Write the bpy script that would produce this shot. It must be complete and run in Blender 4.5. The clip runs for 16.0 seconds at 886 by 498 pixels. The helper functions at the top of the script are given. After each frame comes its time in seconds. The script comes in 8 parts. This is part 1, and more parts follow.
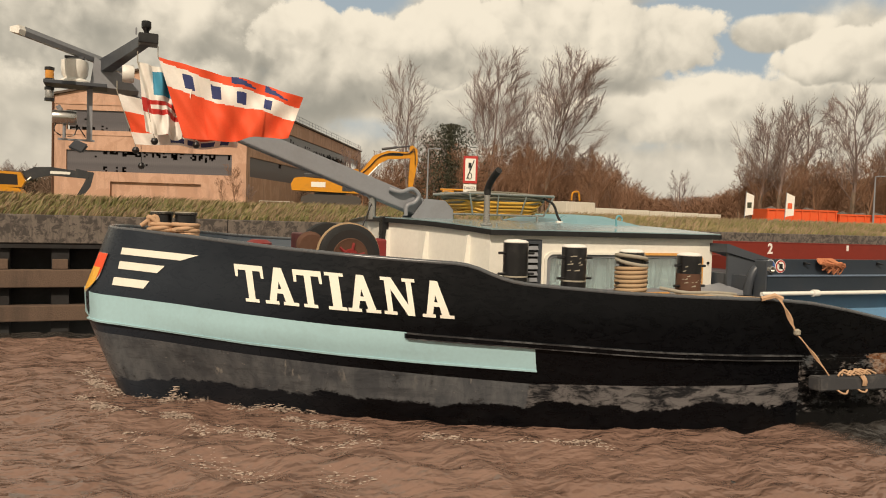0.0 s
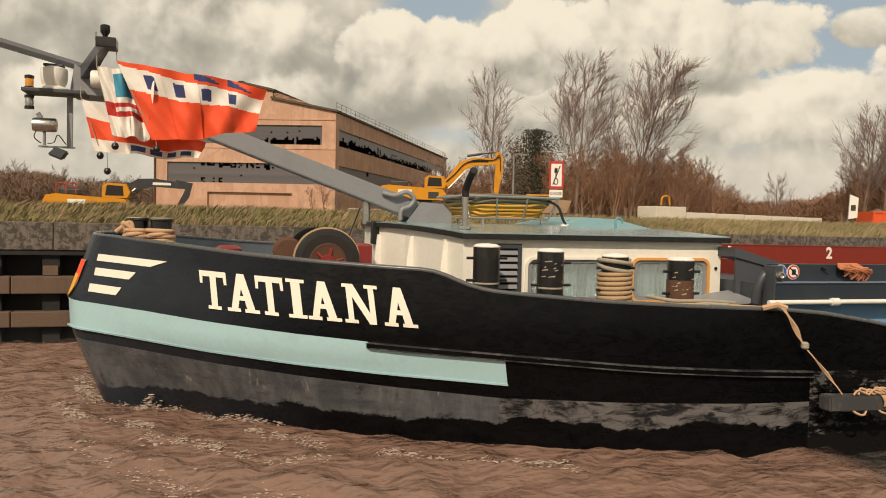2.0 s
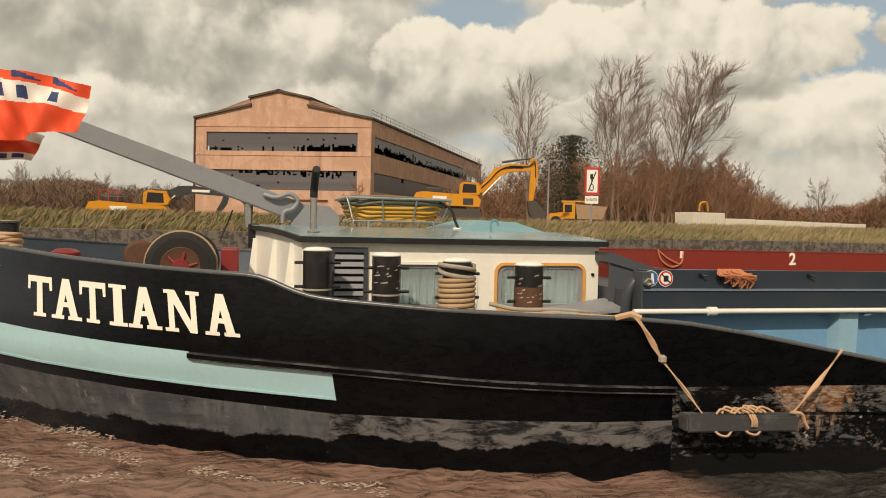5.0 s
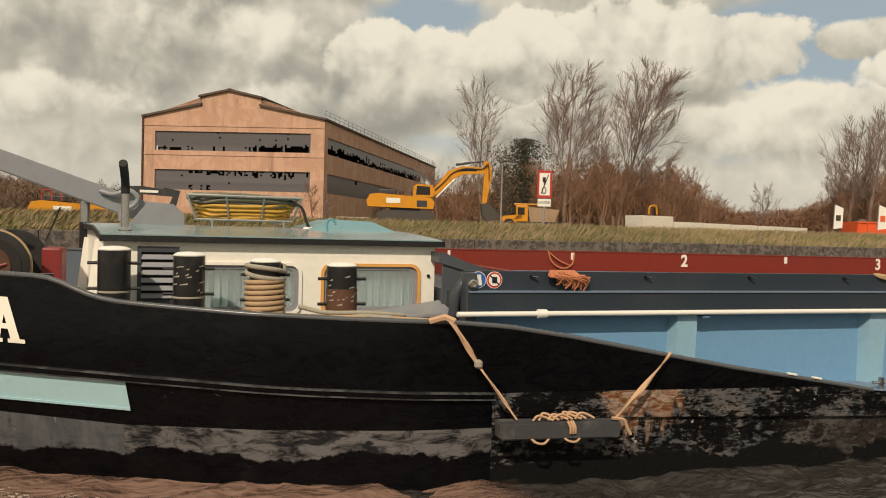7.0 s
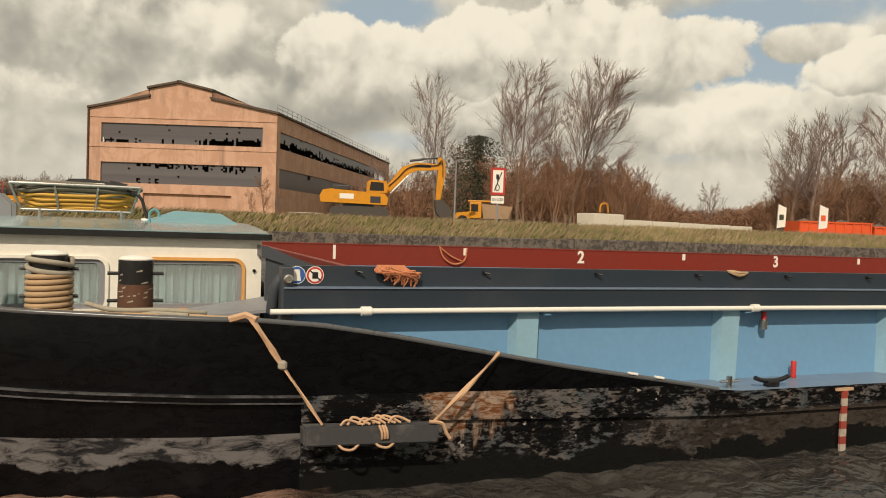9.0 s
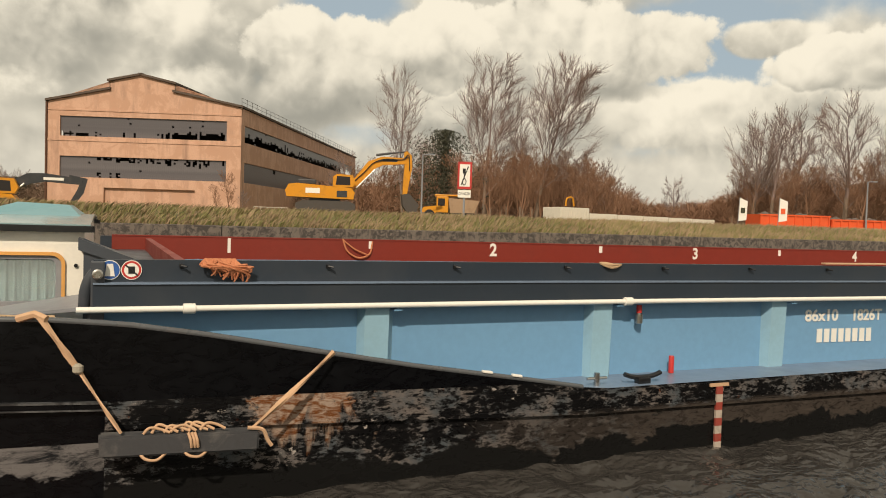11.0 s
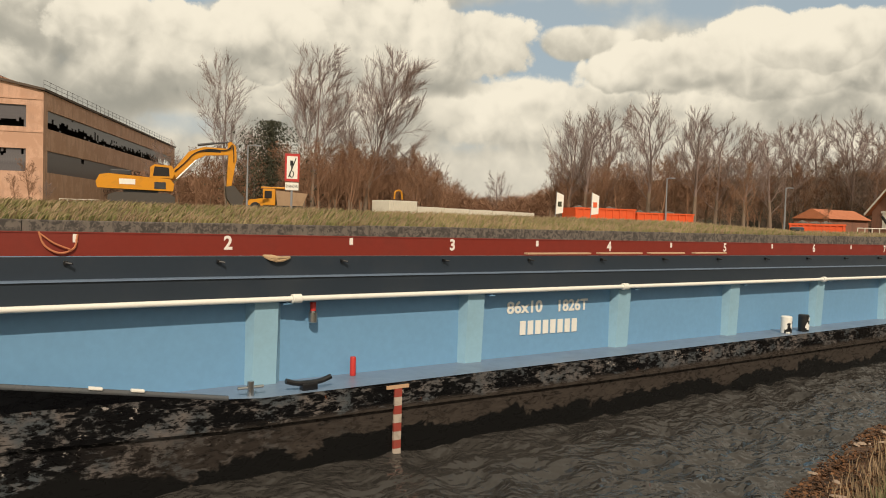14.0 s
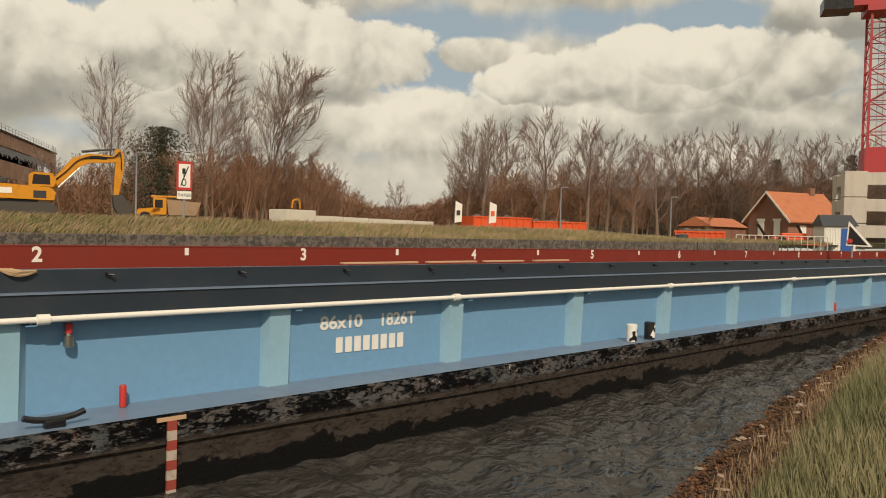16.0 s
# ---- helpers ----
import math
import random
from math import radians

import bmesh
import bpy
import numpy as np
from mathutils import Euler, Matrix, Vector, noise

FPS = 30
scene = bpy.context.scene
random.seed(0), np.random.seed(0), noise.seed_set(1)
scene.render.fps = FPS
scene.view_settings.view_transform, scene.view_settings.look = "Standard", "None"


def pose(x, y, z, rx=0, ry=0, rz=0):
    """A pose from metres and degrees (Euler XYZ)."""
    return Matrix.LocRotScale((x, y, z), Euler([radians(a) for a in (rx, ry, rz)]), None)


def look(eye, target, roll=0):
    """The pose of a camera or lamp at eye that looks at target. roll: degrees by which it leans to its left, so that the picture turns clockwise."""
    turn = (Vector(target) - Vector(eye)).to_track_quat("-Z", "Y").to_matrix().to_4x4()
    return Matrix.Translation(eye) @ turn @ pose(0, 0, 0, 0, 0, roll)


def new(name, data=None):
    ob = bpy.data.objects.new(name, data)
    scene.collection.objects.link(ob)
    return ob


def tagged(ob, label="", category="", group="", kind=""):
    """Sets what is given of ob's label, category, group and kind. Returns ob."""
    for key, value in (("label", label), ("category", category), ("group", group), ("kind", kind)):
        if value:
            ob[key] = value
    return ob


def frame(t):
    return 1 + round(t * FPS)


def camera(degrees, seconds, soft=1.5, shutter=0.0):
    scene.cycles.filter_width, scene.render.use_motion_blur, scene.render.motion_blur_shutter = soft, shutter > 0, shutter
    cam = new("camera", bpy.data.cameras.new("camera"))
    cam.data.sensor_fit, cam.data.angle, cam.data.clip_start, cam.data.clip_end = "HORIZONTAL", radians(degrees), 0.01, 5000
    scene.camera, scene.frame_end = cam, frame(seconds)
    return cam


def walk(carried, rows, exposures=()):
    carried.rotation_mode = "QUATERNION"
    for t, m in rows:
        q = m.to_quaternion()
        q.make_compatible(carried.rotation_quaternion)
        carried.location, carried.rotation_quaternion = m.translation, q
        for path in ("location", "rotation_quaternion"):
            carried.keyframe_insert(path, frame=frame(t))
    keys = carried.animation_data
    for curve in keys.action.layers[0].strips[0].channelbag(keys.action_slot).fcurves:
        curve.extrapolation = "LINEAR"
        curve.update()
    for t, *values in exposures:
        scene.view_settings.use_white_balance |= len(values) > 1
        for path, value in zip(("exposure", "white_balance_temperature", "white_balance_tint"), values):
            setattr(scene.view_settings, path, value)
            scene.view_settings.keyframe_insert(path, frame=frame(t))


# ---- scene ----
cam = camera(59.83, 16.0, soft=1.0)
EYE = 2.7
TURNS = [
    (0.0, -23.13, -2.49, -1.81),
    (0.5, -20.92, -2.45, -1.85),
    (1.0, -18.98, -2.41, -1.58),
    (1.5, -17.62, -2.31, -1.35),
    (2.0, -16.77, -2.19, -1.32),
    (2.5, -15.65, -2.05, -1.25),
    (3.0, -14.34, -1.91, -1.35),
    (3.5, -14.06, -1.84, -1.29),
    (4.0, -14.06, -1.83, -1.29),
    (6.5, -15.93, -1.52, -1.39),
    (7.0, -17.63, -1.53, -1.53),
    (7.5, -19.14, -1.54, -1.72),
    (8.0, -20.21, -1.62, -1.90),
    (8.5, -20.61, -1.64, -1.95),
    (11.0, -23.54, -2.05, -1.74),
    (11.5, -23.99, -2.03, -1.71),
    (12.0, -25.84, -2.10, -1.76),
    (12.5, -29.34, -2.19, -1.78),
    (13.0, -32.08, -2.04, -1.79),
    (13.5, -33.84, -2.09, -1.75),
    (14.0, -36.20, -2.19, -1.67),
    (14.5, -38.57, -2.05, -1.53),
    (15.0, -40.71, -1.79, -1.54),
    (15.5, -42.69, -1.53, -1.50),
    (16.0, -43.66, -1.33, -1.38),
]
walk(cam, [(t, pose(0, 0, EYE, 90 + pitch, roll, yaw)) for t, yaw, pitch, roll in TURNS], exposures=[(0.0, -0.16, 6900, 14), (4.2, -0.16, 6850, 13), (6.4, -0.24, 6750, 12), (8.7, -0.17, 6750, 12), (11.0, -0.08, 6750, 12), (13.0, -0.07, 6750, 12), (16.0, -0.28, 6750, 12)])
# the barge's way astern of its first place, in metres
WAY = [(0.0, 0.001), (0.5, 0.377), (1.0, 0.751), (1.5, 1.138), (2.0, 1.534), (2.5, 1.937), (3.0, 2.345), (3.5, 2.734), (4.0, 3.116), (6.5, 5.072), (7.0, 5.450), (7.5, 5.825), (8.0, 6.199), (8.5, 6.583), (11.0, 8.416), (11.5, 8.789), (12.0, 9.163), (12.5, 9.539), (13.0, 9.914), (13.5, 10.280), (14.0, 10.657), (14.5, 11.034), (15.0, 11.400), (15.5, 11.760), (16.0, 12.132)]
ZL = 0.0  # water level

# ---- sky and sun ----
SUN_AZ, SUN_EL = 212.0, 40.0  # compass-like: degrees from +y towards +x, and height
world = bpy.data.worlds.new("sky")
scene.world = world
world.use_nodes = True


def sky_nodes():
    nt = world.node_tree
    nt.nodes.clear()
    N, L = nt.nodes.new, nt.links.new

    def math_node(op, a, b=None, clamp=False):
        n = N("ShaderNodeMath")
        n.operation, n.use_clamp = op, clamp
        for i, v in enumerate((a, b)):
            if v is None:
                continue
            if isinstance(v, (int, float)):
                n.inputs[i].default_value = v
            else:
                L(v, n.inputs[i])
        return n.outputs[0]

    def ramp(value, lo, hi):
        n = N("ShaderNodeMapRange")
        n.interpolation_type = "SMOOTHSTEP"
        n.inputs["From Min"].default_value, n.inputs["From Max"].default_value = lo, hi
        L(value, n.inputs["Value"])
        return n.outputs[0]

    def mix(f, a, b):
        n = N("ShaderNodeMix")
        n.data_type = "RGBA"
        for s, v in ((0, f), (6, a), (7, b)):
            if isinstance(v, (float, int)):
                n.inputs[s].default_value = v
            elif isinstance(v, tuple):
                n.inputs[s].default_value = (*v, 1)
            else:
                L(v, n.inputs[s])
        return n.outputs[2]

    sky = N("ShaderNodeTexSky")
    sky.sky_type, sky.sun_disc = "NISHITA", False
    sky.sun_elevation, sky.sun_rotation = radians(SUN_EL), radians(SUN_AZ)
    tc = N("ShaderNodeTexCoord")
    xyz = N("ShaderNodeSeparateXYZ")
    L(tc.outputs["Generated"], xyz.inputs[0])
    px, py = xyz.outputs[0], xyz.outputs[1]
    pz = math_node("MULTIPLY", xyz.outputs[2], 1.5)

    def clouds(dx, dy, dz, scale, detail, rough, dist, height=None):
        v = N("ShaderNodeCombineXYZ")
        for i, (s, d) in enumerate(((px, dx), (py, dy), (height or pz, dz))):
            L(math_node("ADD", s, d), v.inputs[i])
        n = N("ShaderNodeTexNoise")
        n.inputs["Scale"].default_value, n.inputs["Detail"].default_value = scale, detail
        n.inputs["Roughness"].default_value, n.inputs["Distortion"].default_value = rough, dist
        L(v.outputs[0], n.inputs["Vector"])
        return n.outputs["Fac"]

    # clear gaps in the veil: bearing, height, half-widths in degrees, depth
    gaps = [(16.5, 15.0, 5.5, 2.2, 0.30), (41.5, 13.0, 5.5, 3.6, 0.34), (38.0, 6.3, 4.0, 1.6, 0.10), (63.5, 15.0, 5.0, 1.3, 0.26), (17.5, 6.3, 4.0, 1.1, 0.14), (70.5, 9.5, 5.0, 2.6, 0.12), (53.0, 15.2, 6.0, 1.4, 0.20), (-9.0, 2.6, 7.0, 2.0, 0.10)]
    # heaps of cloud, far to near: bearing, height, half-widths in degrees, softness of the rim, brightness
    heaps = [(-6.0, 11.0, 15.0, 5.6, 0.70, -0.10), (1.5, 13.2, 6.0, 2.4, 0.60, 0.14), (-9.5, 8.0, 6.0, 2.0, 0.60, 0.10), (8.0, 7.6, 8.0, 2.6, 0.60, -0.10),
             (41.0, 7.4, 9.0, 2.9, 0.35, 0.20), (29.0, 7.4, 9.0, 3.2, 0.60, 0.02), (52.0, 8.4, 9.5, 2.1, 0.40, 0.16), (66.0, 8.4, 8.0, 2.4, 0.60, 0.06),
             (46.3, 12.9, 3.2, 1.1, 0.50, 0.06), (71.5, 14.6, 5.0, 1.5, 0.50, -0.10),
             (35.5, 12.6, 6.4, 2.7, 0.22, 0.18), (30.0, 13.6, 8.0, 3.5, 0.22, 0.30), (23.6, 13.0, 3.9, 2.9, 0.20, 0.34), (14.2, 11.7, 4.9, 3.3, 0.20, 0.26),
             (51.0, 10.9, 4.2, 1.9, 0.25, 0.16), (66.5, 11.2, 4.6, 2.4, 0.30, 0.16), (58.5, 11.7, 7.2, 2.8, 0.22, 0.26), (62.0, 12.7, 4.0, 2.0, 0.20, 0.30),
             (13.0, 8.0, 6.5, 1.5, 0.80, -0.26), (33.5, 9.9, 6.5, 1.2, 0.80, -0.20), (54.0, 10.3, 3.0, 0.8, 0.80, -0.14)]
    az = math_node("MULTIPLY", math_node("ARCTAN2", px, py), 57.296)
    el = math_node("MULTIPLY", math_node("ARCSINE", xyz.outputs[2]), 57.296)

    def billow(dx, dz):
        total = 0.0
        for scale, k in ((5.0, 4.2), (11.0, 2.4), (25.0, 1.2), (55.0, 0.55)):
            n = clouds(3.0 + dx, 1.0, 2.0 + dz, scale, 0.0, 0.5, 0.25, xyz.outputs[2])
            total = math_node("ADD", math_node("MULTIPLY", math_node("ABSOLUTE", math_node("SUBTRACT", n, 0.5)), k), total)
        return total

    sx, sy, sz = 1.35, 0.4, 2.1
    big = clouds(sx, sy, sz, 2.3, 9.0, 0.55, 0.15)
    soft = clouds(sx, sy, sz, 3.2, 4.0, 0.5, 0.1)
    lit = clouds(sx - 0.02, sy - 0.02, sz + 0.09, 3.2, 4.0, 0.5, 0.1)
    b1, b2 = billow(0.0, 0.0), billow(-0.012, 0.022)
    fine = clouds(1.0, 2.0, 3.0, 12.0, 10.0, 0.66, 0.0, xyz.outputs[2])
    puff = math_node("ADD", math_node("MULTIPLY", math_node("SUBTRACT", b1, 0.62), 0.9), math_node("MULTIPLY", math_node("SUBTRACT", fine, 0.5), 2.6))
    relief = math_node("ADD", math_node("MULTIPLY", math_node("SUBTRACT", b1, b2), 0.42), math_node("MULTIPLY", math_node("SUBTRACT", fine, 0.5), 0.75))
    relief = math_node("ADD", relief, math_node("MULTIPLY", math_node("SUBTRACT", soft, lit), 1.0))
    GREY, BRIGHT = (4.0, 3.92, 3.32), (10.3, 9.7, 7.95)

    def within(a0, e0, ra, re):
        u = math_node("MULTIPLY", math_node("SUBTRACT", az, a0), 1 / ra)
        v = math_node("MULTIPLY", math_node("SUBTRACT", el, e0), 1 / re)
        return v, math_node("ADD", math_node("MULTIPLY", u, u), math_node("MULTIPLY", v, v))

    blue = mix(0.80, sky.outputs[0], (4.5, 5.5, 5.9))
    haze = ramp(xyz.outputs[2], 0.20, 0.02)
    blue = mix(math_node("MULTIPLY", haze, 0.65), blue, (6.6, 6.6, 5.9))
    dens = math_node("ADD", math_node("MULTIPLY", math_node("SUBTRACT", big, 0.32), 0.8), math_node("MULTIPLY", puff, 0.05))
    for a0, e0, ra, re, c in gaps:
        g = math_node("EXPONENT", math_node("MULTIPLY", within(a0, e0, ra, re)[1], -0.9))
        dens = math_node("SUBTRACT", dens, math_node("MULTIPLY", g, c))
    tone = math_node("ADD", math_node("ADD", relief, 0.46), 0.0, clamp=True)
    col = mix(ramp(dens, -0.05, 0.09), blue, mix(tone, GREY, BRIGHT))
    for a0, e0, ra, re, rim, light in heaps:
        v, q = within(a0, e0, ra, re)
        d = math_node("ADD", math_node("SUBTRACT", 1.0, q), math_node("MULTIPLY", puff, 0.75))
        tone = math_node("ADD", math_node("MULTIPLY", v, 0.30), 0.45 + light)
        tone = ramp(math_node("ADD", tone, relief), 0.0, 1.0)
        col = mix(ramp(d, 0.0, rim * 1.3), col, mix(tone, GREY, BRIGHT))
    low = ramp(xyz.outputs[2], 0.13, 0.0)
    col = mix(math_node("MULTIPLY", low, 0.6), col, (6.9, 6.6, 5.6))
    bg = N("ShaderNodeBackground")
    bg.inputs["Strength"].default_value = 0.095
    L(col, bg.inputs["Color"])
    out = N("ShaderNodeOutputWorld")
    L(bg.outputs[0], out.inputs[0])


sky_nodes()
sun_data = bpy.data.lights.new("sun", "SUN")
sun_data.energy, sun_data.angle, sun_data.color = 3.7, radians(0.6), (1.0, 0.87, 0.70)
sun = new("sun", sun_data)
_a, _e = radians(SUN_AZ), radians(SUN_EL)
SUN_DIR = Vector((math.sin(_a) * math.cos(_e), math.cos(_a) * math.cos(_e), math.sin(_e)))
sun.matrix_world = look(SUN_DIR * 60, (0, 0, 0))


# ---- materials ----
class Nodes:
    def __init__(self, name):
        self.m = bpy.data.materials.new(name)
        self.m.use_nodes = True
        self.t = self.m.node_tree
        self.b = self.t.nodes["Principled BSDF"]
        self.tc = self.t.nodes.new("ShaderNodeTexCoord")

    def link(self, a, b):
        self.t.links.new(a, b)

    def noise(self, scale, detail=5.0, rough=0.6, dist=0.0, stretch=(1, 1, 1), shift=(0, 0, 0)):
        mp = self.t.nodes.new("ShaderNodeMapping")
        mp.inputs["Scale"].default_value = stretch
        mp.inputs["Location"].default_value = shift
        self.link(self.tc.outputs["Object"], mp.inputs[0])
        n = self.t.nodes.new("ShaderNodeTexNoise")
        n.inputs["Scale"].default_value, n.inputs["Detail"].default_value = scale, detail
        n.inputs["Roughness"].default_value, n.inputs["Distortion"].default_value = rough, dist
        self.link(mp.outputs[0], n.inputs["Vector"])
        return n.outputs["Fac"]

    def math(self, op, a, b=0.0, clamp=False):
        n = self.t.nodes.new("ShaderNodeMath")
        n.operation, n.use_clamp = op, clamp
        for i, v in enumerate((a, b)):
            if isinstance(v, (int, float)):
                n.inputs[i].default_value = v
            else:
                self.link(v, n.inputs[i])
        return n.outputs[0]

    def step(self, v, lo, hi, a=0.0, b=1.0):
        n = self.t.nodes.new("ShaderNodeMapRange")
        n.inputs["From Min"].default_value, n.inputs["From Max"].default_value = lo, hi
        n.inputs["To Min"].default_value, n.inputs["To Max"].default_value = a, b
        self.link(v, n.inputs["Value"])
        return n.outputs[0]

    def mix(self, f, a, b):
        n = self.t.nodes.new("ShaderNodeMix")
        n.data_type = "RGBA"
        for s, v in ((0, f), (6, a), (7, b)):
            if isinstance(v, (int, float)):
                n.inputs[s].default_value = v
            elif isinstance(v, tuple):
                n.inputs[s].default_value = (*v, 1)
            else:
                self.link(v, n.inputs[s])
        return n.outputs[2]

    def xyz(self):
        n = self.t.nodes.new("ShaderNodeSeparateXYZ")
        self.link(self.tc.outputs["Object"], n.inputs[0])
        return n.outputs

    def bump(self, h, strength=0.3, dist=0.01):
        n = self.t.nodes.new("ShaderNodeBump")
        n.inputs["Strength"].default_value, n.inputs["Distance"].default_value = strength, dist
        self.link(h, n.inputs["Height"])
        self.link(n.outputs[0], self.b.inputs["Normal"])

    def done(self, color, rough, metal=0.0, spec=0.5):
        for key, v in (("Base Color", color), ("Roughness", rough), ("Metallic", metal), ("Specular IOR Level", spec)):
            if isinstance(v, tuple):
                self.b.inputs[key].default_value = (*v, 1)
            elif isinstance(v, (int, float)):
                self.b.inputs[key].default_value = v
            else:
                self.link(v, self.b.inputs[key])
        return self.m


def dim(c, k):
    return tuple(min(1.0, v * k) for v in c)


def paint(name, c, rough=0.45, dirt=0.35, scale=2.0, metal=0.0, grime=(0.10, 0.075, 0.055), spec=0.5, bump=0.15):
    n = Nodes(name)
    big = n.noise(scale, 6, 0.65, 0.4)
    small = n.noise(scale * 14, 4, 0.6)
    col = n.mix(n.step(small, 0.35, 0.7), dim(c, 0.965), dim(c, 1.03))
    col = n.mix(n.math("MULTIPLY", n.step(big, 0.5, 0.78), dirt), col, grime)
    n.bump(small, bump * 0.7, 0.003)
    return n.done(col, n.step(big, 0.3, 0.7, rough * 0.85, min(1, rough * 1.25)), metal, spec)


def streaked(name, c, dark, rough=0.85, amount=0.7, scale=1.0, patch=None, bump=0.5):
    """Weathered masonry or render with stains that run down."""
    n = Nodes(name)
    run = n.noise(scale * 1.6, 6, 0.65, 0.2, (1, 1, 0.16))
    spots = n.noise(scale * 0.7, 7, 0.7, 0.6)
    grain = n.noise(scale * 30, 3, 0.6)
    col = n.mix(n.step(grain, 0.3, 0.7), dim(c, 0.88), dim(c, 1.1))
    col = n.mix(n.math("MULTIPLY", n.step(run, 0.48, 0.75), amount), col, dark)
    if patch:
        col = n.mix(n.step(spots, 0.47, 0.55), col, patch)
    n.bump(n.math("ADD", grain, n.math("MULTIPLY", spots, 2.0)), bump, 0.02)
    return n.done(col, rough)


def hull_material():
    n = Nodes("hull_paint")
    x, y, z = n.xyz()
    w1 = n.noise(0.9, 6, 0.62, 0.5)
    w2 = n.noise(4.5, 7, 0.7, 1.2, (1, 1, 2.4))
    w3 = n.noise(11.0, 6, 0.7, 0.8, (0.5, 1, 1.8), (3, 1, 7))
    st = n.noise(5.0, 6, 0.65, 0.3, (1, 1, 0.22))
    black = n.mix(n.step(w2, 0.45, 0.8), (0.0022, 0.0024, 0.0032), (0.005, 0.0055, 0.007))
    black = n.mix(n.step(n.noise(2.2, 11, 0.78, 0.5, (0.8, 1, 1.4), (5, 2, 9)), 0.665, 0.70), black, (0.024, 0.027, 0.031))
    # black turns paler and bluer towards the bow
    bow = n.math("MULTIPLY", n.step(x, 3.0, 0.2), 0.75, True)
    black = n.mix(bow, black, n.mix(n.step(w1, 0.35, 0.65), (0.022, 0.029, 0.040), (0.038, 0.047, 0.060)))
    # grey boot-topping forward
    grey = n.mix(n.step(st, 0.40, 0.66), (0.066, 0.072, 0.080), (0.122, 0.128, 0.134))
    tide = n.noise(2.6, 8, 0.7, 0.5, (0.25, 1, 3.2), (2, 2, 5))
    grey = n.mix(n.math("MULTIPLY", n.step(tide, 0.50, 0.66), 0.65), grey, (0.040, 0.043, 0.048))
    grey = n.mix(n.step(n.noise(3.0, 9, 0.72, 0.8, (1, 1, 0.8), (4, 1, 6)), 0.60, 0.66), grey, (0.035, 0.036, 0.038))
    grey = n.mix(n.step(n.noise(9.0, 9, 0.75, 0.6, (0.6, 1, 1.2), (7, 3, 1)), 0.645, 0.67), grey, (0.24, 0.225, 0.21))
    grey = n.mix(n.math("MULTIPLY", n.step(n.noise(14.0, 5, 0.6, 0.0, (1, 1, 0.07), (1, 7, 3)), 0.55, 0.66), n.math("MULTIPLY", n.step(n.noise(1.1, 3, 0.5, 0.0, (1, 1, 0.3), (8, 1, 2)), 0.54, 0.60), n.step(z, 0.50, 0.62))), grey, (0.26, 0.245, 0.22))
    edge_low = n.math("ADD", z, n.math("MULTIPLY", n.math("SUBTRACT", w1, 0.5), 0.55))
    edge_low = n.math("ADD", edge_low, n.math("MULTIPLY", n.math("SUBTRACT", w2, 0.5), 0.16))
    low = n.step(edge_low, 0.375, 0.40)
    # top edge of the grey: below the band forward, lower aft of its end
    aft = n.step(x, 4.77, 4.79)
    top_line = n.math("SUBTRACT", 0.985, n.math("MULTIPLY", n.math("MINIMUM", x, 4.75), 0.072))
    top_line = n.math("SUBTRACT", top_line, n.math("MULTIPLY", n.math("MULTIPLY", aft, n.step(x, 4.8, 8.4)), 0.02))
    band = n.math("MULTIPLY", low, n.math("LESS_THAN", z, top_line))
    greyaft = n.mix(n.step(n.noise(6.0, 9, 0.72, 0.6, (0.45, 1, 1.6), (2, 6, 3)), 0.42, 0.54), (0.014, 0.015, 0.017), (0.130, 0.124, 0.124))
    greyfore = n.mix(aft, grey, greyaft)
    side = n.math("LESS_THAN", x, 8.42)
    col = n.mix(n.math("MULTIPLY", band, side), black, greyfore)
    # scraped rubbing side of the hold
    where = n.noise(1.6, 5, 0.6, 0.3, (0.7, 1, 1.6), (1, 5, 2))
    fl = n.noise(13.0, 10, 0.78, 0.15, (0.55, 1, 1.25), (1, 5, 2))
    fl = n.math("ADD", fl, n.math("MULTIPLY", n.math("SUBTRACT", where, 0.5), 0.55))
    pale = n.noise(5.0, 9, 0.74, 0.3, (0.8, 1, 1.3), (8, 2, 4))
    tint = n.mix(n.step(n.noise(3.0, 6, 0.7, 0.0, (1, 1, 1), (6, 6, 2)), 0.4, 0.6), (0.066, 0.076, 0.084), (0.135, 0.118, 0.110))
    rub = n.mix(n.step(fl, 0.505, 0.56), (0.0045, 0.0045, 0.005), tint)
    rub = n.mix(n.step(n.noise(30.0, 6, 0.7, 0.0, (0.3, 1, 1.5), (2, 8, 4)), 0.57, 0.64), rub, (0.010, 0.010, 0.010))
    rub = n.mix(n.step(pale, 0.635, 0.655), rub, (0.36, 0.325, 0.30))
    rub = n.mix(n.step(n.noise(4.0, 8, 0.74, 0.2, (1, 1, 0.8), (3, 9, 1)), 0.665, 0.69), rub, (0.11, 0.042, 0.024))
    brown = n.mix(n.step(w2, 0.35, 0.7), (0.028, 0.023, 0.020), (0.068, 0.056, 0.048))
    brown = n.mix(n.step(n.noise(16.0, 8, 0.75, 0.1, (0.35, 1, 1.3), (9, 4, 3)), 0.56, 0.62), brown, (0.012, 0.011, 0.010))
    brown = n.mix(n.step(n.math("ADD", x, n.math("MULTIPLY", w1, 4.0)), 13.5, 17.0), rub, brown)
    line = n.math("ADD", z, n.math("MULTIPLY", n.math("SUBTRACT", w2, 0.5), 0.10))
    line = n.math("ADD", line, n.math("MULTIPLY", n.math("SUBTRACT", fl, 0.5), 0.10))
